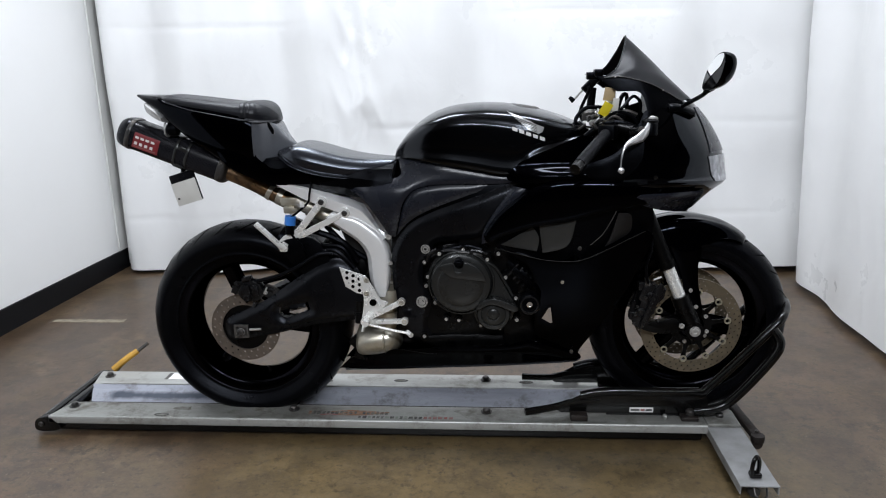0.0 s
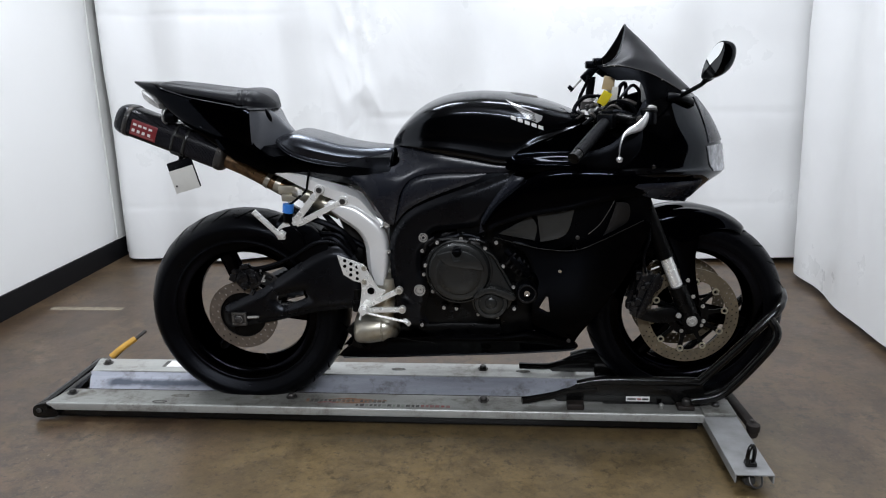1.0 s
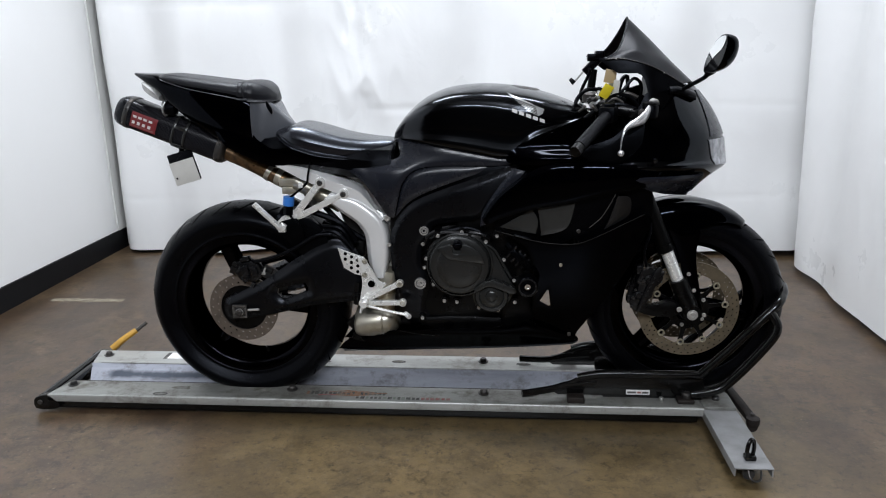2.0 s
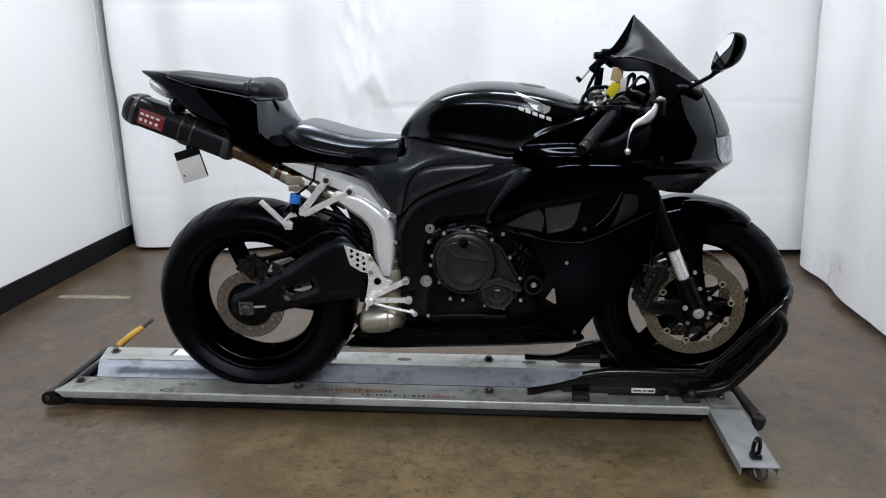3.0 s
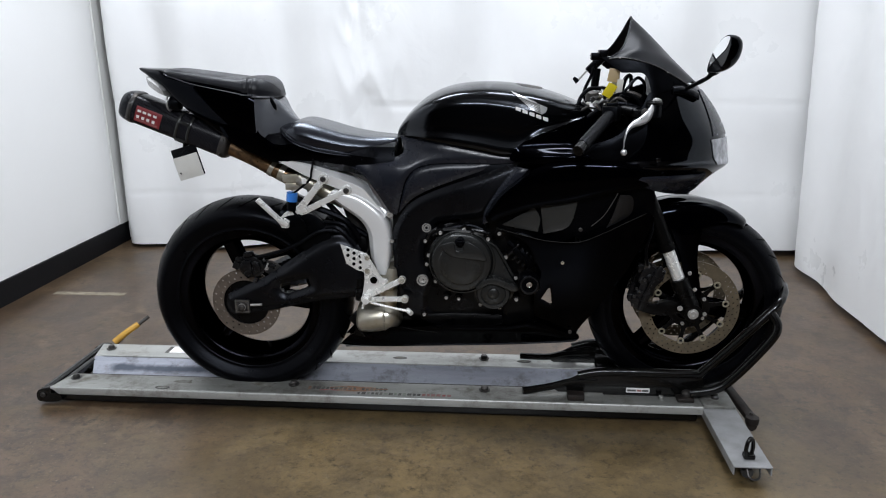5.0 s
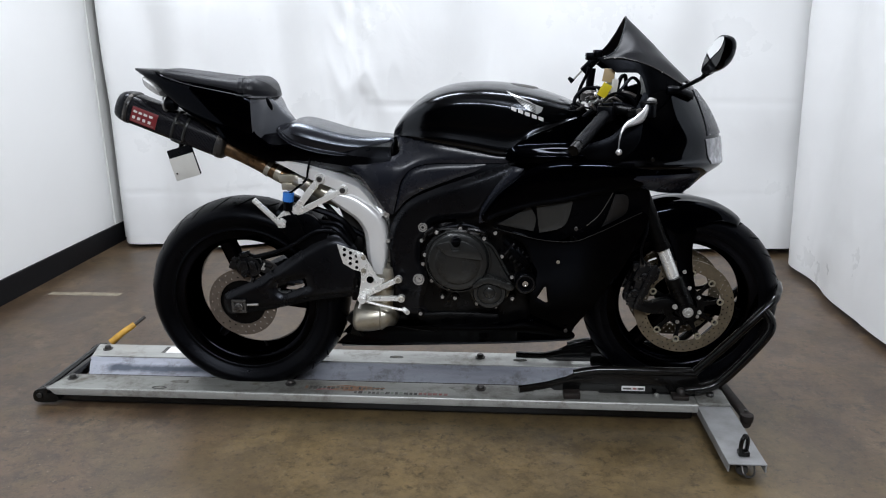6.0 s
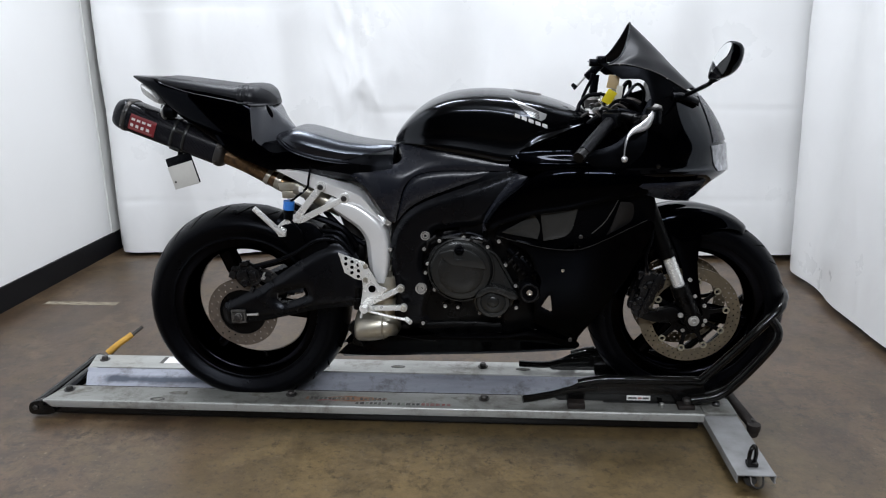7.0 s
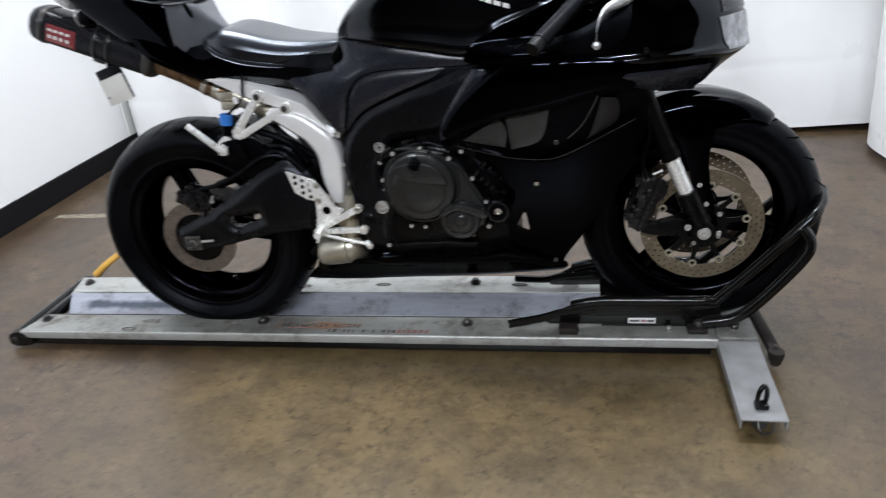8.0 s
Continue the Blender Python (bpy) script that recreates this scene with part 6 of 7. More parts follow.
    part("belly_pan", panel([(-0.406, 0.188, 1), (-0.349, 0.238), (-0.232, 0.276), (-0.137, 0.290), (-0.067, 0.302), (0.052, 0.311), (0.140, 0.321), *([(0.195, 0.337, 1), (0.25, 0.315), (0.305, 0.290), (0.350, 0.277), (0.350, 0.252), (0.312, 0.240)] if s < 0 else [(0.19, 0.29), (0.21, 0.245)]), (0.137, 0.224), (-0.106, 0.204), (-0.308, 0.188)], widths([-0.4, -0.2, 0.1, 0.35], [0.20, 0.25, 0.30, 0.35], [[0.055, 0.078, 0.095, 0.092], [0.075, 0.105, 0.125, 0.122], [0.10, 0.140, 0.162, 0.157], [0.105, 0.148, 0.174, 0.170]]), 0.007, 0.004, 0.008, 0.012, s), GLOSS, bike, "glossy black belly pan", sharp=60)
    part("belly_trim", tube([(-0.19, s * 0.150, 0.296), (-0.13, s * 0.156, 0.288), (-0.065, s * 0.160, 0.284)], 0.0014, 6), ENGINE, bike)
part("belly_floor", grid_mesh([[Vector((x, -w, z)), Vector((x, -w * 0.5, z - 0.022)), Vector((x, w * 0.5, z - 0.022)), Vector((x, w, z))] for x, w, z in ((-0.390, 0.050, 0.196), (-0.2, 0.075, 0.208), (0.1, 0.092, 0.232), (0.33, 0.090, 0.252))], thick=0.004), GLOSS, bike)

for s in (-1, 1):
    part("duct_cover", panel([(0.140, 0.815), (0.165, 0.862), (0.215, 0.880), (0.275, 0.903), (0.335, 0.935), (0.385, 0.925), (0.45, 0.885), (0.47, 0.822), (0.30, 0.815)], widths([0.14, 0.22, 0.30, 0.36, 0.47], [0.81, 0.836, 0.856, 0.94], [[0.190, 0.212, 0.220, 0.222, 0.224], [0.188, 0.210, 0.219, 0.220, 0.222], [0.184, 0.184, 0.186, 0.212, 0.220], [0.172, 0.176, 0.178, 0.200, 0.208]]), 0.006, 0.003, 0.0, 0.004, s), GLOSS, bike, "glossy black duct cover beside the tank", sharp=60)
part("engine_core", joined(box(-0.215, 0.19, -0.095, 0.095, 0.32, 0.72, 0.01), box(0.10, 0.235, -0.125, 0.125, 0.46, 0.72, 0.01), box(0.12, 0.226, -0.130, 0.06, 0.29, 0.47, 0.01)), ENGINE, bike, "dark engine core between the frame beams")

# nose: upper cowl, headlamps, chin
COWL = [[(0.440, -0.214, 0.774), (0.542, -0.180, 0.746), (0.642, -0.112, 0.716), (0.700, -0.060, 0.744), (0.730, 0.0, 0.762)],
        [(0.440, -0.238, 0.800), (0.560, -0.228, 0.800), (0.672, -0.172, 0.794), (0.742, -0.085, 0.786), (0.770, 0.0, 0.780)],
        [(0.445, -0.232, 0.822), (0.560, -0.222, 0.824), (0.674, -0.165, 0.822), (0.742, -0.080, 0.818), (0.771, 0.0, 0.812)],
        [(0.490, -0.224, 0.870), (0.580, -0.212, 0.880), (0.672, -0.166, 0.880), (0.736, -0.084, 0.878), (0.755, 0.0, 0.872)],
        [(0.500, -0.212, 0.940), (0.580, -0.194, 0.950), (0.650, -0.147, 0.950), (0.702, -0.076, 0.948), (0.718, 0.0, 0.945)],
        [(0.512, -0.188, 0.990), (0.575, -0.169, 1.010), (0.625, -0.128, 1.013), (0.657, -0.068, 1.010), (0.668, 0.0, 1.004)]]
cowl_rows = surface([both(r) for r in COWL], 8, 8)
cowl = part("upper_cowl", grid_mesh(cowl_rows, thick=0.004), COWLGLOSS, bike, "glossy black nose cowl", sharp=45)


def cowl_patch(i0, i1, edges, lift, nj=14):
    """A patch lying just proud of the nose; edges gives its first and last column by row."""
    rows = []
    for i in range(i0, i1 + 1):
        a, b = edges((i - i0) / (i1 - i0))
        row = []
        for k in range(nj + 1):
            f = a + (b - a) * k / nj
            j = min(int(f), len(cowl_rows[0]) - 2)
            p = cowl_rows[i][j].lerp(cowl_rows[i][j + 1], f - j)
            u = cowl_rows[i][j + 1] - cowl_rows[i][j]
            v = cowl_rows[min(i + 1, len(cowl_rows) - 1)][j] - cowl_rows[max(i - 1, 0)][j]
            nrm = u.cross(v).normalized()
            if nrm.x < 0:
                nrm = -nrm
            row.append(p + nrm * lift)
        rows.append(row)
    return grid_mesh(rows, thick=0.002)


for mirror in (False, True):
    def lamp_edge(t):
        a, b = 19.2 - 2.6 * t, 29.5 - 2.0 * t
        return (64 - b, 64 - a) if mirror else (a, b)

    part("headlamp", cowl_patch(10, 23, lamp_edge, 0.003), LENS, cowl, "clear grey headlamp lens")

    part("lamp_surround", cowl_patch(24, 38, lambda t: (64 - 31.5, 64 - 17.5 - 2 * t) if mirror else (17.5 + 2 * t, 31.5), 0.0025), SATIN, cowl, "dark intake panel above the headlamp")
for s in (-1, 1):
    part("chin_panel", panel([(0.440, 0.775), (0.52, 0.783), (0.665, 0.782, 1), (0.642, 0.711, 1), (0.545, 0.733), (0.48, 0.757)], widths([0.44, 0.56, 0.66], [0.71, 0.78], [[0.216, 0.186, 0.118], [0.246, 0.236, 0.196]]), 0.007, 0.003, 0.004, 0.01, s), SATIN, cowl, "satin black chin panel")
    part("inner_cowl", panel([(0.25, 0.822), (0.32, 0.855), (0.42, 0.890), (0.48, 0.96), (0.505, 1.0), (0.53, 0.94), (0.53, 0.825)] if s < 0 else [(0.25, 0.822), (0.32, 0.85), (0.42, 0.88), (0.50, 0.92), (0.53, 0.90), (0.53, 0.825)], widths([0.25, 0.4, 0.53], [0.82, 0.9, 1.0], [[0.210, 0.226, 0.222], [0.200, 0.218, 0.216], [0.165, 0.186, 0.192]]), 0.008, 0.004, 0.003, 0.008, s), PLASTIC, cowl, "dark inner cowl")
    part("cowl_wing", panel([(0.375, 1.092, 1), (0.443, 1.086), (0.519, 1.066), (0.612, 1.018, 1), (0.585, 0.985 if s < 0 else 1.02), (0.520, 0.965 if s < 0 else 1.045, 1), (0.503, 1.030 if s < 0 else 1.048), (0.488, 1.050, 1), (0.432, 1.050, 1), (0.398, 1.074)], widths([0.37, 0.5, 0.62], [0.96, 1.09], [[0.150, 0.172, 0.136], [0.134, 0.143, 0.108]]), 0.006, 0.003, 0.001, 0.006, s), PLASTIC, cowl, "dull black cowl wing under the screen")
    part("cowl_clip", bolt(0.528, s * 0.228, 0.826, 0.006, 0.003, s), BLACKTUBE, cowl)
SCREEN = [[(0.396, -0.142, 1.088), (0.431, -0.119, 1.109), (0.456, -0.068, 1.153), (0.472, 0.0, 1.199)],
          [(0.445, -0.146, 1.089), (0.482, -0.118, 1.112), (0.511, -0.064, 1.140), (0.524, 0.0, 1.151)],
          [(0.525, -0.143, 1.067), (0.558, -0.106, 1.083), (0.580, -0.054, 1.086), (0.590, 0.0, 1.086)],
          [(0.612, -0.122, 1.020), (0.638, -0.086, 1.024), (0.658, -0.044, 1.018), (0.667, 0.0, 1.008)]]
screen = part("windscreen", grid_mesh(surface([both(r) for r in SCREEN], 8, 8), thick=0.003), SMOKE, bike, "dark smoked double-bubble windscreen", sharp=60)
part("screen_edge", tube(both(SCREEN[0]), 0.0022, 6, 8), PLASTIC, screen)
for s in (-1, 1):
    part("screen_seam", tube([(x, s * (0.0015 - y), z - 0.001) for x, y, z in (r[0] for r in SCREEN)], 0.0013, 6), DARKSTEEL, screen, "grey screen seam")
part("screen_bolt", bolt(0.425, -0.148, 1.088, 0.002, 0.0015), STEEL, screen)
part("screen_bolt", bolt(0.555, -0.140, 1.050, 0.002, 0.0015), STEEL, screen)

# mirror on its stalk
MC, MU, MN = Vector((0.606, -0.420, 1.1025)), Vector((-0.11, 0.994, 0)), Vector((0.994, 0.11, 0))
FACE = [(-0.046, -0.040), (-0.047, -0.022), (-0.038, 0.001), (-0.013, 0.027), (0.011, 0.039), (0.034, 0.042), (0.048, 0.034), (0.054, 0.014), (0.048, -0.012), (0.030, -0.032), (0.0, -0.043), (-0.03, -0.045)]
# Glass outline follows the bright reflection; the black face stands for the dark one.
LITGLASS = [(-0.043, -0.036), (-0.044, -0.022), (-0.035, 0.0), (-0.012, 0.0245), (0.011, 0.036), (0.034, 0.039), (0.044, 0.035), (0.042, 0.022), (0.033, 0.010), (0.010, -0.002), (-0.017, -0.018), (-0.036, -0.032)]


def mirror_at(u, v, depth, k=1.0):
    """A point of the mirror: u outwards and v up in its face, set back by a depth."""
    return tuple(MC + MN * (depth + 0.16 * v * k) - MU * (0.006 + (u - 0.006) * k) + Vector((0, 0, v * k)))


mir = part("mirror", loft([[mirror_at(u, v, d, k) for u, v in FACE] for d, k in ((0.0, 0.985), (0.003, 1.0), (0.014, 0.97), (0.026, 0.86), (0.036, 0.64), (0.042, 0.33), (0.044, 0.05))], 4, 4), GLOSS, bike, "glossy black teardrop mirror on a stalk")
bmg = bmesh.new()
bmg.faces.new([bmg.verts.new(p) for p in spline([mirror_at(u, v, -0.0012) for u, v in LITGLASS], 3, closed=True)])
part("mirror_glass", bmg, MIRROR, mir, "mirror glass cut to the bright part of its reflection", smooth=False)
part("mirror_stalk", joined(tube([mirror_at(-0.030, -0.040, 0.012), mirror_at(-0.050, -0.054, 0.010), (0.606, -0.30, 1.036), (0.602, -0.165, 1.008)], 0.0055, 10), tube([mirror_at(-0.02, -0.036, 0.012), mirror_at(-0.046, -0.050, 0.010)], 0.011, 10, taper=0.006)), PLASTIC, mir, "black mirror stalk")
part("mirror_base", loft([[(x, y, z) for y, z in ((-w - 0.012, z0), (-w - 0.014, z0 + 0.012), (-w, z0 + 0.02), (-w + 0.016, z0 + 0.012), (-w + 0.012, z0))] for x, w, z0 in ((0.565, 0.170, 0.996), (0.585, 0.168, 0.996), (0.615, 0.158, 0.988), (0.640, 0.142, 0.978))], 4, 3), PLASTIC, mir)

# ---- fork, front fender and brakes ----
for s in (-1, 1):
    y = s * 0.098
    leg = part("fork_leg", joined(tube([fork_at(0.545, y), fork_at(0.98, y)], 0.0225, 20), tube([fork_at(0.540, y), fork_at(0.562, y)], 0.0245, 20)), FORKM, bike, "black upside-down fork leg")
    part("fork_slider", tube([fork_at(0.440, y), fork_at(0.545, y)], 0.0180, 20), BRIGHT, leg, "bright fork slider tube")
    part("fork_foot", joined(tube([fork_at(0.452, y), fork_at(0.40, y), fork_at(0.335, y, 0.004)], 0.027, 18, smooth=False), tube([(FX, y - 0.022 * s, FZ), (FX, y + 0.024 * s, FZ)], 0.028, 18), plate([(0.50, 0.395), (0.56, 0.372), (0.63, 0.385), (0.66, 0.35), (0.60, 0.335), (0.53, 0.352)], min(y - 0.012, y + 0.012), max(y - 0.012, y + 0.012))), ENGINE, leg, "black fork foot")
    part("axle_end", joined(washer(FX, y + s * 0.024, FZ, 0.016, 0.009, 0.004, s), bolt(FX, y + s * 0.023, FZ, 0.011, 0.008, s)), STEEL, leg, "bright axle end bolt")
    part("pinch_bolt", bolt(FX - 0.040, y + s * 0.024, FZ + 0.018, 0.008, 0.006, s), STEEL, leg)
    part("pinch_bolt", bolt(FX + 0.034, y + s * 0.02, FZ + 0.0, 0.006, 0.006, s), STEEL, leg)
    c = part("front_caliper", bevel(joined(plate([(0.504, 0.376), (0.510, 0.405, 1), (0.522, 0.408, 1), (0.528, 0.440, 1), (0.520, 0.446, 1), (0.535, 0.482), (0.560, 0.496, 1), (0.578, 0.478, 1), (0.596, 0.474), (0.594, 0.450), (0.574, 0.430, 1), (0.568, 0.400, 1), (0.556, 0.392, 1), (0.552, 0.366), (0.528, 0.354)], min(s * 0.080, s * 0.116), max(s * 0.080, s * 0.116), 4, 0.004), plate([(0.525, 0.365), (0.545, 0.372), (0.590, 0.475), (0.572, 0.488)], min(s * 0.116, s * 0.125), max(s * 0.116, s * 0.125), 3, 0.003), plate([(0.51, 0.39), (0.53, 0.47), (0.57, 0.48), (0.55, 0.39)], min(s * 0.045, s * 0.066), max(s * 0.045, s * 0.066), 4, 0.004)), 0.0004, 1, 80), CALIPER, bike, "black four-piston front caliper")
    for bx, bz, r in ((0.562, 0.497, 0.005), (0.512, 0.400, 0.005), (0.517, 0.425, 0.004), (0.540, 0.452, 0.0045), (0.508, 0.372, 0.0045)):
        part("caliper_bolt", bolt(bx, s * 0.118, bz, r, 0.007, s), DARKSTEEL, c)
    for k in range(6):
        part("name_bar", moved(box(-0.0018, 0.0018, -0.0006, 0.0006, -0.003, 0.003, 0), pose(0.543 + 0.0055 * k, s * 0.1256, 0.395 + 0.0135 * k, 0, 25, 0)), COVER, c)
    for px_, pz_ in ((0.528, 0.405), (0.556, 0.455)):
        part("piston_cap", lathe([(0.014, s * 0.114), (0.014, s * 0.121), (0.010, s * 0.124), (0.008, s * 0.1215), (0.0005, s * 0.1215)], (px_, 0, pz_), 20), CALIPER, c)
    part("caliper_lug", joined(box(0.496, 0.516, min(s * 0.088, s * 0.112), max(s * 0.088, s * 0.112), 0.380, 0.404, 0.003), tube([(0.504, s * 0.10, 0.404), (0.512, s * 0.10, 0.436)], 0.008, 10)), CALIPER, c)
    part("caliper_lug", joined(box(0.520, 0.545, min(s * 0.085, s * 0.110), max(s * 0.085, s * 0.110), 0.470, 0.496, 0.003), tube([(0.545, s * 0.10, 0.49), (0.60, s * 0.10, 0.468)], 0.009, 10)), CALIPER, c)
    part("line_banjo", joined(tube([(0.545, s * 0.112, 0.490), (0.540, s * 0.118, 0.515)], 0.006, 8), tube([(0.538, s * 0.108, 0.492), (0.552, s * 0.108, 0.488)], 0.009, 8)), DARKSTEEL, c)
    part("brake_line", tube([(0.545, s * 0.115, 0.495), (0.535, s * 0.13, 0.55), (0.548, s * 0.13, 0.61), (0.54, s * 0.11, 0.70)], 0.0045, 8), RUBBER, c)
    part("caliper_sticker", moved(box(-0.012, 0.012, -0.0006, 0.0006, -0.0025, 0.0025, 0), pose(0.572, s * 0.1195, 0.512, 0, -22, 0)), WHITE, c)
    part("fender_leg", panel([(0.610, 0.605), (0.650, 0.600), (0.697, 0.600), (0.692, 0.54), (0.697, 0.48), (0.712, 0.405), (0.704, 0.386), (0.672, 0.412), (0.655, 0.47), (0.640, 0.53)], lambda x, z: 0.098 + 0.02 * max(0, 0.55 - z), 0.007, 0.004, 0.004, 0.01, s), GLOSS, bike, "black fender stay")
    part("stay_bolt", bolt(0.672, s * 0.103, 0.470, 0.006, 0.005, s), STEEL, bike)
    part("stay_bolt", bolt(0.690, s * 0.105, 0.420, 0.006, 0.005, s), STEEL, bike)


def fender_row(a, r, w, drop):
    t = radians(a)
    pts = []
    for f in (-1.0, -0.98, -0.80, -0.45, 0.0, 0.45, 0.80, 0.98, 1.0):
        k = abs(f)
        rr = r - drop * (max(0, (k - 0.80) / 0.20)) - 0.020 * k ** 2
        pts.append((FX + rr * math.cos(t), w * f, FZ + rr * math.sin(t)))
    return pts


fender = part("front_fender", grid_mesh(surface([fender_row(*r) for r in ((58, 0.308, 0.030, 0.003), (61, 0.313, 0.052, 0.006), (68, 0.320, 0.068, 0.012), (78, 0.327, 0.080, 0.032), (92, 0.333, 0.088, 0.068), (106, 0.335, 0.092, 0.074), (118, 0.335, 0.090, 0.072), (140, 0.332, 0.078, 0.03), (160, 0.328, 0.070, 0.02))], 4, 6), thick=0.003), GLOSS, bike, "glossy black front fender", sharp=50)
# ---- handlebars and cockpit ----
part("triple_clamp", joined(plate([(0.36, 0.955), (0.40, 0.972), (0.46, 0.965), (0.47, 0.945), (0.40, 0.935)], -0.135, 0.135, 4, 0.008), tube([(0.425, -0.105, 0.93), (0.412, -0.105, 0.985)], 0.030, 18), tube([(0.425, 0.105, 0.93), (0.412, 0.105, 0.985)], 0.030, 18), tube([(0.42, 0, 0.90), (0.41, 0, 0.99)], 0.024, 16)), ENGINE, bike, "black top fork clamp")
part("lower_clamp", box(0.48, 0.56, -0.13, 0.13, 0.76, 0.80, 0.01), ENGINE, bike)
part("clamp_nut", lathe([(0.016, 0), (0.016, 0.010), (0.008, 0.014)], (0.405, 0, 0.99), 6, "z"), CHROME, bike)
for s in (-1, 1):
    part("fork_cap", lathe([(0.022, 0), (0.022, 0.012), (0.012, 0.018), (0.0005, 0.019)], (0.411, s * 0.105, 0.985), 12, "z"), CHROME, bike)
    hb = part("handlebar", tube([(0.420, s * 0.130, 0.950), (0.402, s * 0.20, 0.944), (0.318, s * 0.352, 0.884)], 0.011, 12, smooth=False), DARKSTEEL, bike, "dark clip-on handlebar")
    part("grip", tube([(0.396, s * 0.212, 0.940), (0.313, s * 0.352, 0.880)], 0.0165, 16), RUBBER, hb, "ribbed black rubber grip")
    for k in range(7):
        f = 0.15 + 0.11 * k
        p, q = Vector((0.396, s * 0.212, 0.940)), Vector((0.313, s * 0.352, 0.880))
        part("grip_rib", tube([tuple(p.lerp(q, f)), tuple(p.lerp(q, f + 0.03))], 0.0169, 14), RUBBER, hb)
    part("bar_end", tube([(0.313, s * 0.352, 0.880), (0.300, s * 0.372, 0.870)], 0.0150, 14), ENGINE, hb, "black bar end weight")
    part("switch_box", joined(moved(box(-0.022, 0.022, -0.022, 0.022, -0.02, 0.02, 0.006), pose(0.404, s * 0.195, 0.946, 0, 0, s * 25)), box(0.39, 0.42, s * 0.19 - 0.01, s * 0.19 + 0.01, 0.96, 0.975, 0.003)), PLASTIC, hb, "black switch housing")
    mc = part("lever_mount", joined(tube([(0.425, s * 0.165, 0.955), (0.470, s * 0.205, 0.950)], 0.013, 12), box(0.455, 0.485, s * 0.205 - 0.012, s * 0.205 + 0.012, 0.938, 0.958, 0.003)), ENGINE, hb)
    part("lever", loft([[(x, s * yy + dy, z + dz) for dy, dz in ((-w, 0), (0, h), (w, 0), (0, -h))] for x, yy, z, w, h in ((0.518, 0.193, 0.976, 0.008, 0.008), (0.510, 0.210, 0.962, 0.014, 0.019), (0.493, 0.236, 0.944, 0.013, 0.018), (0.470, 0.254, 0.931, 0.010, 0.012), (0.450, 0.270, 0.925, 0.010, 0.009), (0.435, 0.284, 0.914, 0.010, 0.008), (0.426, 0.297, 0.893, 0.011, 0.009), (0.423, 0.304, 0.866, 0.009, 0.009), (0.422, 0.306, 0.858, 0.008, 0.008))], 6, 4) if s < 0 else tube([(0.49, 0.21, 0.95), (0.44, 0.28, 0.93), (0.40, 0.33, 0.91)], 0.006, 8), LEVERM, mc, "dull polished aluminium lever")
    if s < 0:
        part("lever_ball", lathe([(0.0005, -0.008), (0.007, -0.005), (0.0085, 0), (0.007, 0.005), (0.0005, 0.008)], (0.424, -0.306, 0.857), 16), LEVERM, mc)
        part("adjuster", joined(lathe([(0.010, 0), (0.010, -0.006), (0.004, -0.007), (0.0005, -0.007)], (0.484, -0.236, 0.953), 12)), DARKSTEEL, mc)
res = part("fluid_reservoir", lathe([(0.018, 0), (0.021, 0.004), (0.021, 0.030), (0.019, 0.034), (0.0005, 0.036)], (0.512, -0.205, 0.935), 20, "z"), PLASTIC, bike, "dark brake fluid reservoir")
part("reservoir_cap", lathe([(0.022, 0), (0.022, 0.006), (0.015, 0.010), (0.0005, 0.010)], (0.512, -0.205, 0.970), 20, "z"), ENGINE, res)
ign = part("ignition_switch", lathe([(0.022, 0), (0.022, 0.022), (0.016, 0.028), (0.0005, 0.028)], (0.375, -0.01, 0.965), 18, "z"), DARKSTEEL, bike)
part("key_tag", moved(box(-0.014, 0.014, -0.001, 0.001, -0.019, 0.019, 0.001), pose(0.402, -0.15, 1.003, 10, 28, 15)), YELLOW, bike, "yellow paper key tag")
part("key_tag_backing", moved(box(-0.016, 0.016, -0.001, 0.001, -0.018, 0.018, 0.001), pose(0.414, -0.13, 1.042, 8, 8, 10)), TAN, bike, "tan paper tag")
part("paper_tag", moved(box(-0.0085, 0.0085, -0.0008, 0.0008, -0.021, 0.021, 0.0006), pose(0.430, -0.136, 1.011, 6, 6, -12)), TAGWHITE, bike, "white paper tag beside the yellow one")
# Pale plate that puts the clamp top's reflection into solid colour.
part("clamp_glint", plate([(0.358, 0.970), (0.384, 0.983), (0.391, 0.964), (0.368, 0.955)], -0.150, -0.142, 3, 0.002), BADGE, bike, "pale plate drawn for the reflection on the clamp top")
part("reservoir_clip", plate([(0.505, 0.976), (0.513, 0.988), (0.530, 0.983), (0.526, 0.975)], -0.214, -0.208, 3, 0.001), STEEL, bike, "bare steel reservoir clip")
for k in range(5):
    a = (0.372 + 0.017 * k, 0.972 - 0.006 * (k % 3))
    part("cockpit_screw", bolt(a[0], -0.152 - 0.006 * (k % 2), a[1], 0.0035, 0.003), STEEL if k % 2 else BADGE, bike)
part("paper_tag", moved(box(-0.012, 0.012, -0.001, 0.001, -0.02, 0.02, 0.001), pose(0.424, -0.11, 1.020, 8, -10, 10)), WHITE, bike, "pale paper tag")
part("instrument_pod", loft([[(x, y * k, z + dz * k) for y, dz in ((-0.09, -0.02), (-0.08, 0.035), (0, 0.045), (0.08, 0.035), (0.09, -0.02), (0, -0.035))] for x, z, k in ((0.535, 1.005, 0.75), (0.55, 1.005, 0.85), (0.58, 0.995, 0.8), (0.60, 0.99, 0.5))], 4, 4), PLASTIC, bike, "black instrument pod behind the screen")
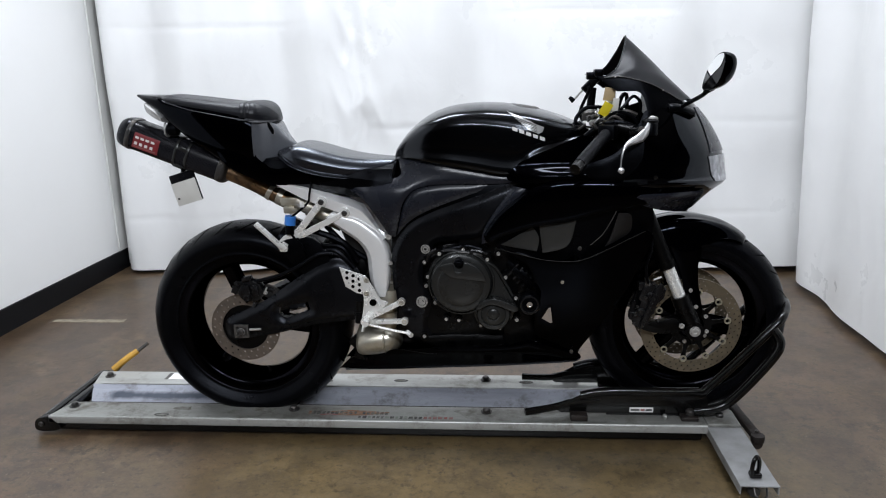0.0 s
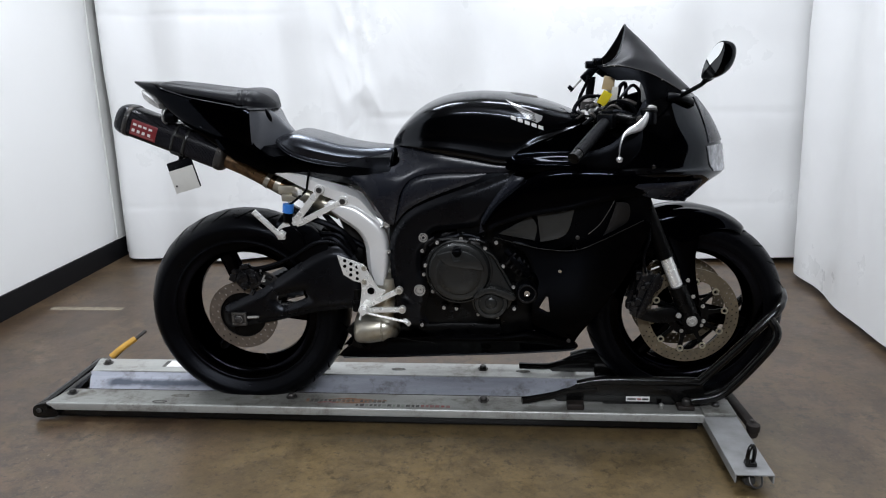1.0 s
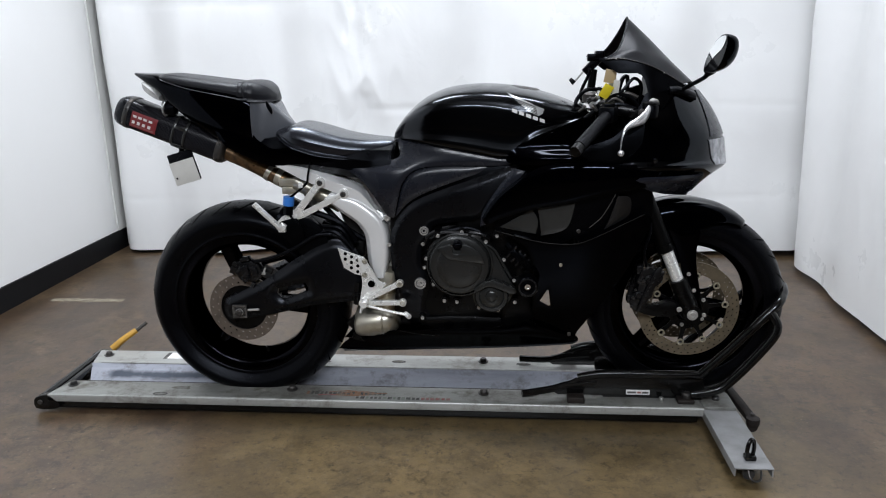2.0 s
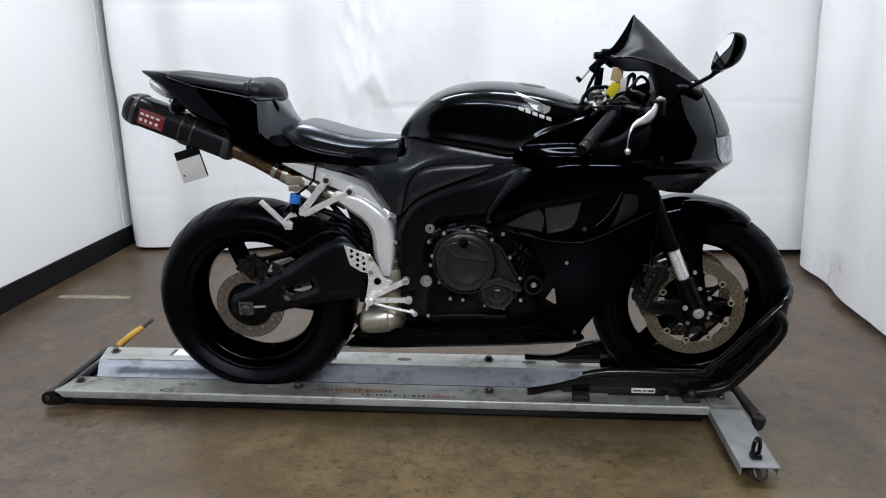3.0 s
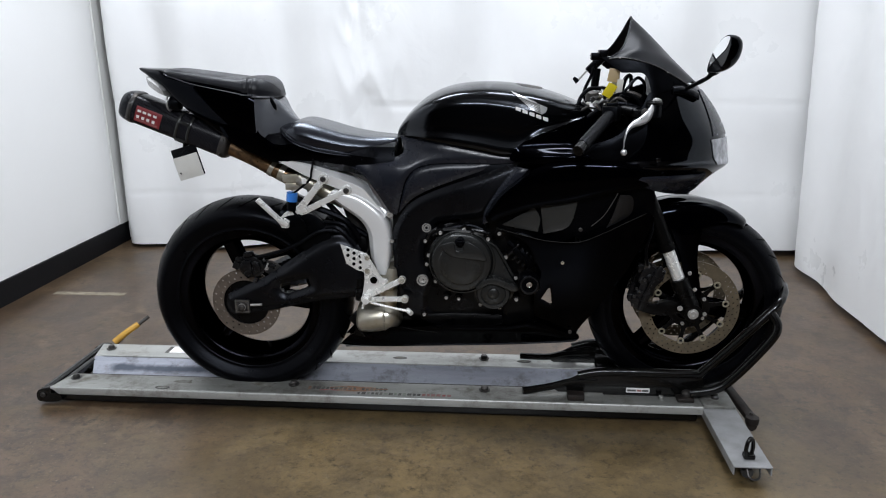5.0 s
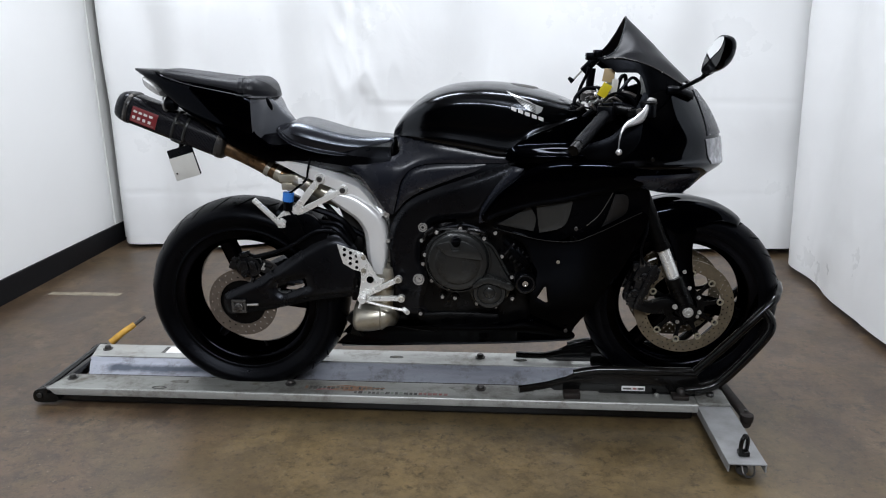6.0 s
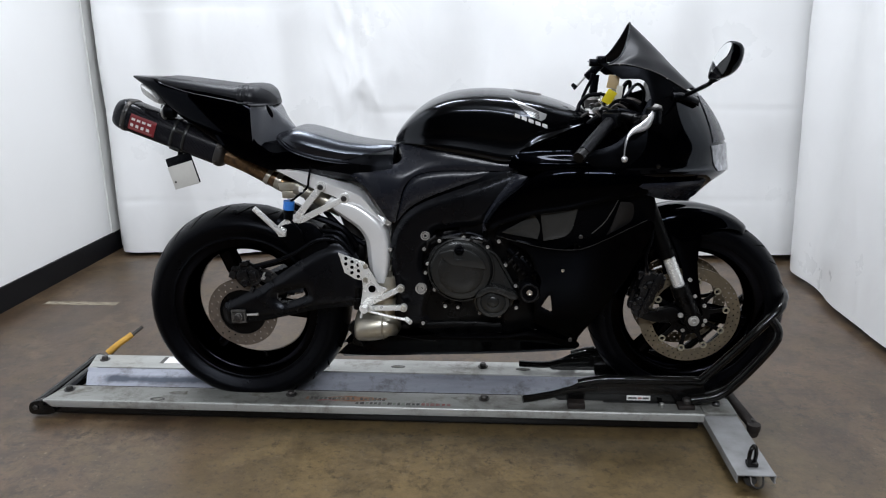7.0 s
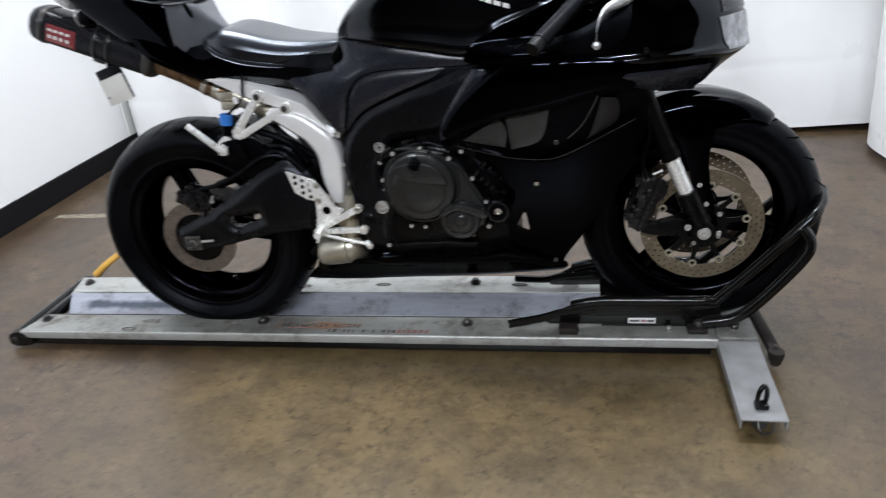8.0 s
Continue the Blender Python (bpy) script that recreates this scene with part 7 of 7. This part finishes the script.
for pp, r in (([(0.44, -0.10, 0.985), (0.452, -0.09, 1.03), (0.47, -0.07, 1.035), (0.475, -0.05, 0.98)], 0.006), ([(0.41, -0.15, 0.97), (0.45, -0.13, 1.005), (0.48, -0.12, 1.035), (0.505, -0.10, 1.01), (0.50, -0.08, 0.95)], 0.0045), ([(0.39, -0.17, 0.955), (0.42, -0.15, 0.99), (0.47, -0.15, 0.985), (0.51, -0.15, 0.93)], 0.006), ([(0.37, 0.05, 0.95), (0.352, 0.03, 0.985), (0.372, 0.0, 1.045), (0.37, 0.0, 1.06)], 0.005), ([(0.36, -0.05, 0.94), (0.33, -0.06, 0.965), (0.36, -0.04, 1.0), (0.41, -0.03, 1.0)], 0.006), ([(0.35, -0.14, 0.93), (0.38, -0.16, 0.955), (0.43, -0.17, 0.97), (0.48, -0.17, 0.955)], 0.007)):
    part("cable", tube(pp, r, 8), RUBBER, bike)
for bx, by, bz in ((0.37, -0.12, 0.965), (0.385, -0.10, 0.985), (0.43, -0.13, 0.985), (0.40, -0.15, 0.975)):
    part("cockpit_bolt", lathe([(0.006, 0), (0.007, 0.006), (0.004, 0.009), (0.0005, 0.009)], (bx, by, bz), 10, "z"), CHROME, bike)
for pp, r in (([(0.40, -0.16, 0.965), (0.42, -0.175, 0.985), (0.445, -0.17, 0.972), (0.46, -0.16, 0.95)], 0.004), ([(0.375, -0.14, 0.955), (0.39, -0.155, 0.975), (0.42, -0.16, 0.965)], 0.005), ([(0.43, -0.12, 0.985), (0.46, -0.13, 0.996), (0.49, -0.13, 0.985)], 0.006), ([(0.335, -0.10, 0.945), (0.36, -0.12, 0.962), (0.385, -0.12, 0.955)], 0.004)):
    part("cable", tube(pp, r, 8), DARKSTEEL, bike)
part("cable_clip", moved(box(-0.014, 0.014, -0.006, 0.006, -0.005, 0.005, 0.002), pose(0.44, -0.165, 0.985, 0, 20, 15)), PLASTIC, bike)
part("cable_clip", moved(box(-0.010, 0.010, -0.006, 0.006, -0.008, 0.008, 0.002), pose(0.365, -0.13, 0.975, 0, -30, 15)), DUCT, bike)
part("adjuster_knob", tube([(0.388, -0.118, 0.985), (0.392, -0.122, 1.004)], 0.009, 12), CHROME, bike)
part("warning_label", moved(box(-0.012, 0.012, -0.0006, 0.0006, -0.006, 0.006, 0), pose(0.362, -0.142, 0.962, -40, 10, 10)), WHITE, bike)
part("pull_tab", box(0.345, 0.372, -0.12, -0.095, 0.962, 0.968, 0.002), STEEL, bike)
clutter = random.Random(11)
for k in range(14):
    cx, cz = clutter.uniform(0.362, 0.455), clutter.uniform(0.950, 0.984)
    cy = -0.165 + 0.25 * (cz - 0.950) + clutter.uniform(-0.01, 0.02)
    size = [clutter.uniform(0.004, 0.011) for _ in range(3)]
    part("cockpit_fitting", moved(box(-size[0], size[0], -size[1], size[1], -size[2] * 0.6, size[2] * 0.6, 0.0012), pose(cx, cy, cz, clutter.uniform(-30, 30), clutter.uniform(-45, 45), clutter.uniform(-40, 40))), clutter.choice((PLASTIC, CALIPER, STEEL, DUCT, DARKSTEEL)), bike)
# phone holder clamped to the left bar
hold = part("phone_holder", joined(tube([(0.385, 0.05, 1.000), (0.390, 0.05, 1.055)], 0.012, 12), moved(box(-0.035, 0.035, -0.012, 0.012, -0.012, 0.012, 0.004), pose(0.388, 0.05, 1.070, 0, -45, 0)), box(0.37, 0.405, 0.035, 0.065, 1.078, 1.100, 0.004), box(0.392, 0.418, 0.03, 0.07, 1.086, 1.108, 0.004)), PLASTIC, bike, "black phone holder clamp")
part("holder_arm", tube([(0.360, 0.05, 1.048), (0.333, 0.05, 1.018)], 0.003, 8), STEEL, hold, "thin steel arm")
part("holder_tip", tube([(0.335, 0.05, 1.016), (0.322, 0.05, 1.028)], 0.008, 10, taper=0.005), PLASTIC, hold)

# ---- engine ----
block = part("crankcase", bevel(joined(plate([(-0.120, 0.345), (-0.128, 0.45), (-0.105, 0.56), (-0.075, 0.605), (0.0, 0.625), (0.075, 0.600), (0.125, 0.545), (0.165, 0.474), (0.172, 0.386), (0.120, 0.325), (-0.03, 0.315)], -0.112, 0.112, 5, 0.010), plate([(0.0, 0.58), (0.02, 0.70), (0.16, 0.72), (0.24, 0.60), (0.16, 0.46)], -0.135, 0.135, 4, 0.01), plate([(-0.12, 0.33), (0.16, 0.33), (0.14, 0.29), (-0.08, 0.29)], -0.12, 0.12, 3, 0.01)), 0.0004, 1, 85), ENGINE, bike, "dark engine block")
part("clutch_cover_base", joined(lathe([(0.100, -0.105), (0.100, -0.166), (0.094, -0.172), (0.04, -0.172)], (0.0, 0, 0.518), 56)), ENGINE, block, "cast black cover flange")
part("side_cover_plate", plate([(0.0, 0.60), (0.058, 0.592), (0.085, 0.577), (0.111, 0.535), (0.140, 0.480), (0.158, 0.446), (0.156, 0.425), (0.144, 0.400), (0.104, 0.373), (0.05, 0.385), (0.03, 0.44)], -0.172, -0.105, 3, 0.006), COVER, block, "dark grey cast side cover")
part("clutch_cover", lathe([(0.091, -0.170), (0.090, -0.186), (0.084, -0.196), (0.070, -0.201), (0.066, -0.2005), (0.062, -0.203), (0.03, -0.206), (0.0005, -0.206)], (0.0, 0, 0.518), 64), COVER, block, "round dark grey clutch cover")
part("cover_step", plate([(-0.062, 0.574, 1), (-0.040, 0.549), (-0.024, 0.541, 1), (0.020, 0.535), (0.074, 0.529, 1), (0.066, 0.550), (0.045, 0.572), (0.01, 0.585), (0.004, 0.560), (-0.016, 0.560), (-0.022, 0.583), (-0.045, 0.580)], -0.212, -0.200, 5, 0.003), COVER, block, "raised step on the clutch cover")
for k in range(9):
    part("cover_mark", box(-0.038 + 0.0085 * k, -0.0325 + 0.0085 * k, -0.2066, -0.2055, 0.497, 0.5005, 0), DUCT, block)
part("oil_cap", joined(lathe([(0.014, -0.190), (0.014, -0.214), (0.010, -0.218), (0.0005, -0.218)], (-0.004, 0, 0.585), 14), box(-0.012, 0.004, -0.222, -0.205, 0.580, 0.590, 0.002)), PLASTIC, block, "black oil filler cap")
part("starter_cover", lathe([(0.050, -0.160), (0.050, -0.186), (0.046, -0.193), (0.037, -0.194), (0.035, -0.191), (0.032, -0.193), (0.018, -0.195), (0.016, -0.193), (0.013, -0.195), (0.0005, -0.196)], (0.093, 0, 0.424), 48), COVER, block, "small round dark grey engine cover")
part("cover_arm", plate([(0.042, 0.440), (0.050, 0.458), (0.070, 0.471), (0.104, 0.474), (0.163, 0.450), (0.152, 0.436), (0.118, 0.450), (0.085, 0.458), (0.058, 0.446)], -0.206, -0.172, 4, 0.005), COVER, block, "grey raised rib")
part("valve_box", joined(moved(box(-0.020, 0.020, -0.02, 0.02, -0.009, 0.009, 0.003), pose(0.165, -0.172, 0.545, 0, 50, 0)), moved(box(-0.030, 0.030, -0.018, 0.018, -0.012, 0.012, 0.003), pose(0.186, -0.170, 0.528, 0, 50, 0)), tube([(0.150, -0.165, 0.562), (0.135, -0.16, 0.575)], 0.009, 10)), PLASTIC, block, "black ribbed valve box")
part("cover_ridge", tube([(0.066, -0.174, 0.582), (0.078, -0.176, 0.576), (0.100, -0.176, 0.561), (0.118, -0.176, 0.533), (0.149, -0.176, 0.476)], 0.0042, 8), COVER, block, "worn raised edge of the side cover")
part("cover_arc", tube([(0.094 * math.cos(a), -0.178, 0.518 + 0.094 * math.sin(a)) for a in [radians(-35 + 110 * k / 12) for k in range(13)]], 0.0035, 8), COVER, block)
part("lower_arc", tube([(0.0945 * math.cos(a), -0.180, 0.518 + 0.0945 * math.sin(a)) for a in [radians(205 + 85 * k / 10) for k in range(11)]], 0.0026, 8), STEEL, block, "bright steel arc low on the clutch cover's rim")
for pp, r, m in (([(-0.085, -0.162, 0.590), (-0.06, -0.170, 0.606), (-0.02, -0.172, 0.612), (0.02, -0.170, 0.606)], 0.006, ENGINE), ([(-0.03, -0.176, 0.604), (0.0, -0.182, 0.609), (0.035, -0.182, 0.605), (0.06, -0.176, 0.598)], 0.0045, DARKSTEEL),
                 ([(0.03, -0.172, 0.612), (0.055, -0.176, 0.610), (0.075, -0.174, 0.602)], 0.006, CALIPER), ([(-0.100, -0.150, 0.575), (-0.092, -0.160, 0.596), (-0.07, -0.164, 0.612)], 0.007, CALIPER)):
    part("engine_pipe", tube(pp, r, 8), m, block)
part("cable_arm", joined(bar((-0.035, 0.602), (0.030, 0.606), 0.006, 0.004, -0.186, -0.178, 0.007), tube([(0.03, -0.182, 0.606), (0.03, -0.168, 0.606)], 0.005, 8)), CALIPER, block, "dark clutch release arm")
for k in range(5):
    part("fin", moved(box(-0.003, 0.003, -0.016, 0.016, -0.022, 0.022, 0.001), pose(0.150 + 0.013 * k, -0.168, 0.556 - 0.012 * k, 0, 42, 0)), CALIPER, block)
part("cover_rim", lathe([(0.0925, -0.178), (0.0955, -0.180), (0.0955, -0.186), (0.0925, -0.187)], (0.0, 0, 0.518), 64, closed=True), COVER, block, "bright worn cover rim")
ENGBOLTS = [(-0.062, 0.603), (0.007, 0.614), (-0.111, 0.565), (0.076, 0.586), (-0.108, 0.492), (-0.082, 0.439), (0.128, 0.530), (0.158, 0.467), (0.161, 0.400), (0.112, 0.359), (0.054, 0.367), (-0.050, 0.387), (-0.118, 0.331), (0.108, 0.603), (-0.098, 0.532), (0.042, 0.600), (-0.012, 0.384)]
for bx, bz in ENGBOLTS:
    out = math.hypot(bx, bz - 0.518) > 0.100 and not (bx > 0.03 and 0.37 < bz < 0.60)
    y = -0.128 if out else -0.168
    if bz > 0.575 and bx > -0.09:
        y = -0.176
    part("bolt_boss", tube([(bx, -0.10, bz), (bx, y, bz)], 0.011, 12), ENGINE, block)
    part("cover_bolt", bolt(bx, y, bz, 0.0056, 0.006), STEEL, block)
slider = part("frame_slider", lathe([(0.020, -0.19), (0.030, -0.195), (0.031, -0.235), (0.026, -0.243), (0.013, -0.244), (0.012, -0.232), (0.0005, -0.232)], (0.195, 0, 0.470), 28), PLASTIC, bike, "black frame slider puck")
part("slider_ring", washer(0.195, -0.2425, 0.470, 0.0270, 0.0205, 0.0022, -1), CALIPER, slider, "worn grey ring")
part("slider_bolt", bolt(0.195, -0.232, 0.470, 0.010, 0.008), CHROME, slider)
part("water_pump_hose", tube([(0.16, -0.16, 0.60), (0.20, -0.17, 0.585), (0.235, -0.175, 0.545), (0.22, -0.17, 0.50)], 0.016, 12), RUBBER, block)
part("radiator", box(0.36, 0.40, -0.17, 0.17, 0.40, 0.70, 0.006), ENGINE, bike, "black radiator behind the front wheel").matrix_basis = pose(0, 0, 0)
for k, (yy) in enumerate((-0.09, -0.03, 0.03, 0.09)):
    part("header_pipe", tube([(0.20, yy, 0.56), (0.215, yy, 0.50), (0.205, yy * 0.9, 0.37), (0.14, yy * 0.5, 0.280), (0.0, yy * 0.4, 0.268), (-0.20, yy * 0.3, 0.29)], 0.019, 12), DARKSTEEL, bike, "dark exhaust header pipe")
part("oil_filter", lathe([(0.03, 0.0), (0.034, 0.004), (0.034, 0.06), (0.028, 0.066)], (0.215, 0.02, 0.47), 20, "x"), ENGINE, bike)
part("clutch_cable", tube([(0.06, -0.165, 0.612), (0.02, -0.16, 0.622), (-0.04, -0.16, 0.612), (-0.08, -0.15, 0.60)], 0.005, 8), RUBBER, block)
part("wire_loom", tube([(0.30, -0.19, 0.60), (0.36, -0.19, 0.62), (0.40, -0.19, 0.66), (0.425, -0.19, 0.71)], 0.0018, 6), DARKSTEEL, bike)
part("airbox", loft([[(x, y, z) for y, z in ((-w, z0), (-w, z1), (w, z1), (w, z0))] for x, w, z0, z1 in ((-0.20, 0.07, 0.66, 0.80), (-0.05, 0.10, 0.66, 0.83), (0.2, 0.12, 0.68, 0.85), (0.42, 0.10, 0.72, 0.86))], 3, 3), PLASTIC, bike)
part("front_axle", tube([(FX, -0.12, FZ), (FX, 0.12, FZ)], 0.012, 14), STEEL, bike)
part("rear_axle", tube([(RX, -0.14, RZ), (RX, 0.14, RZ)], 0.012, 14), STEEL, bike)
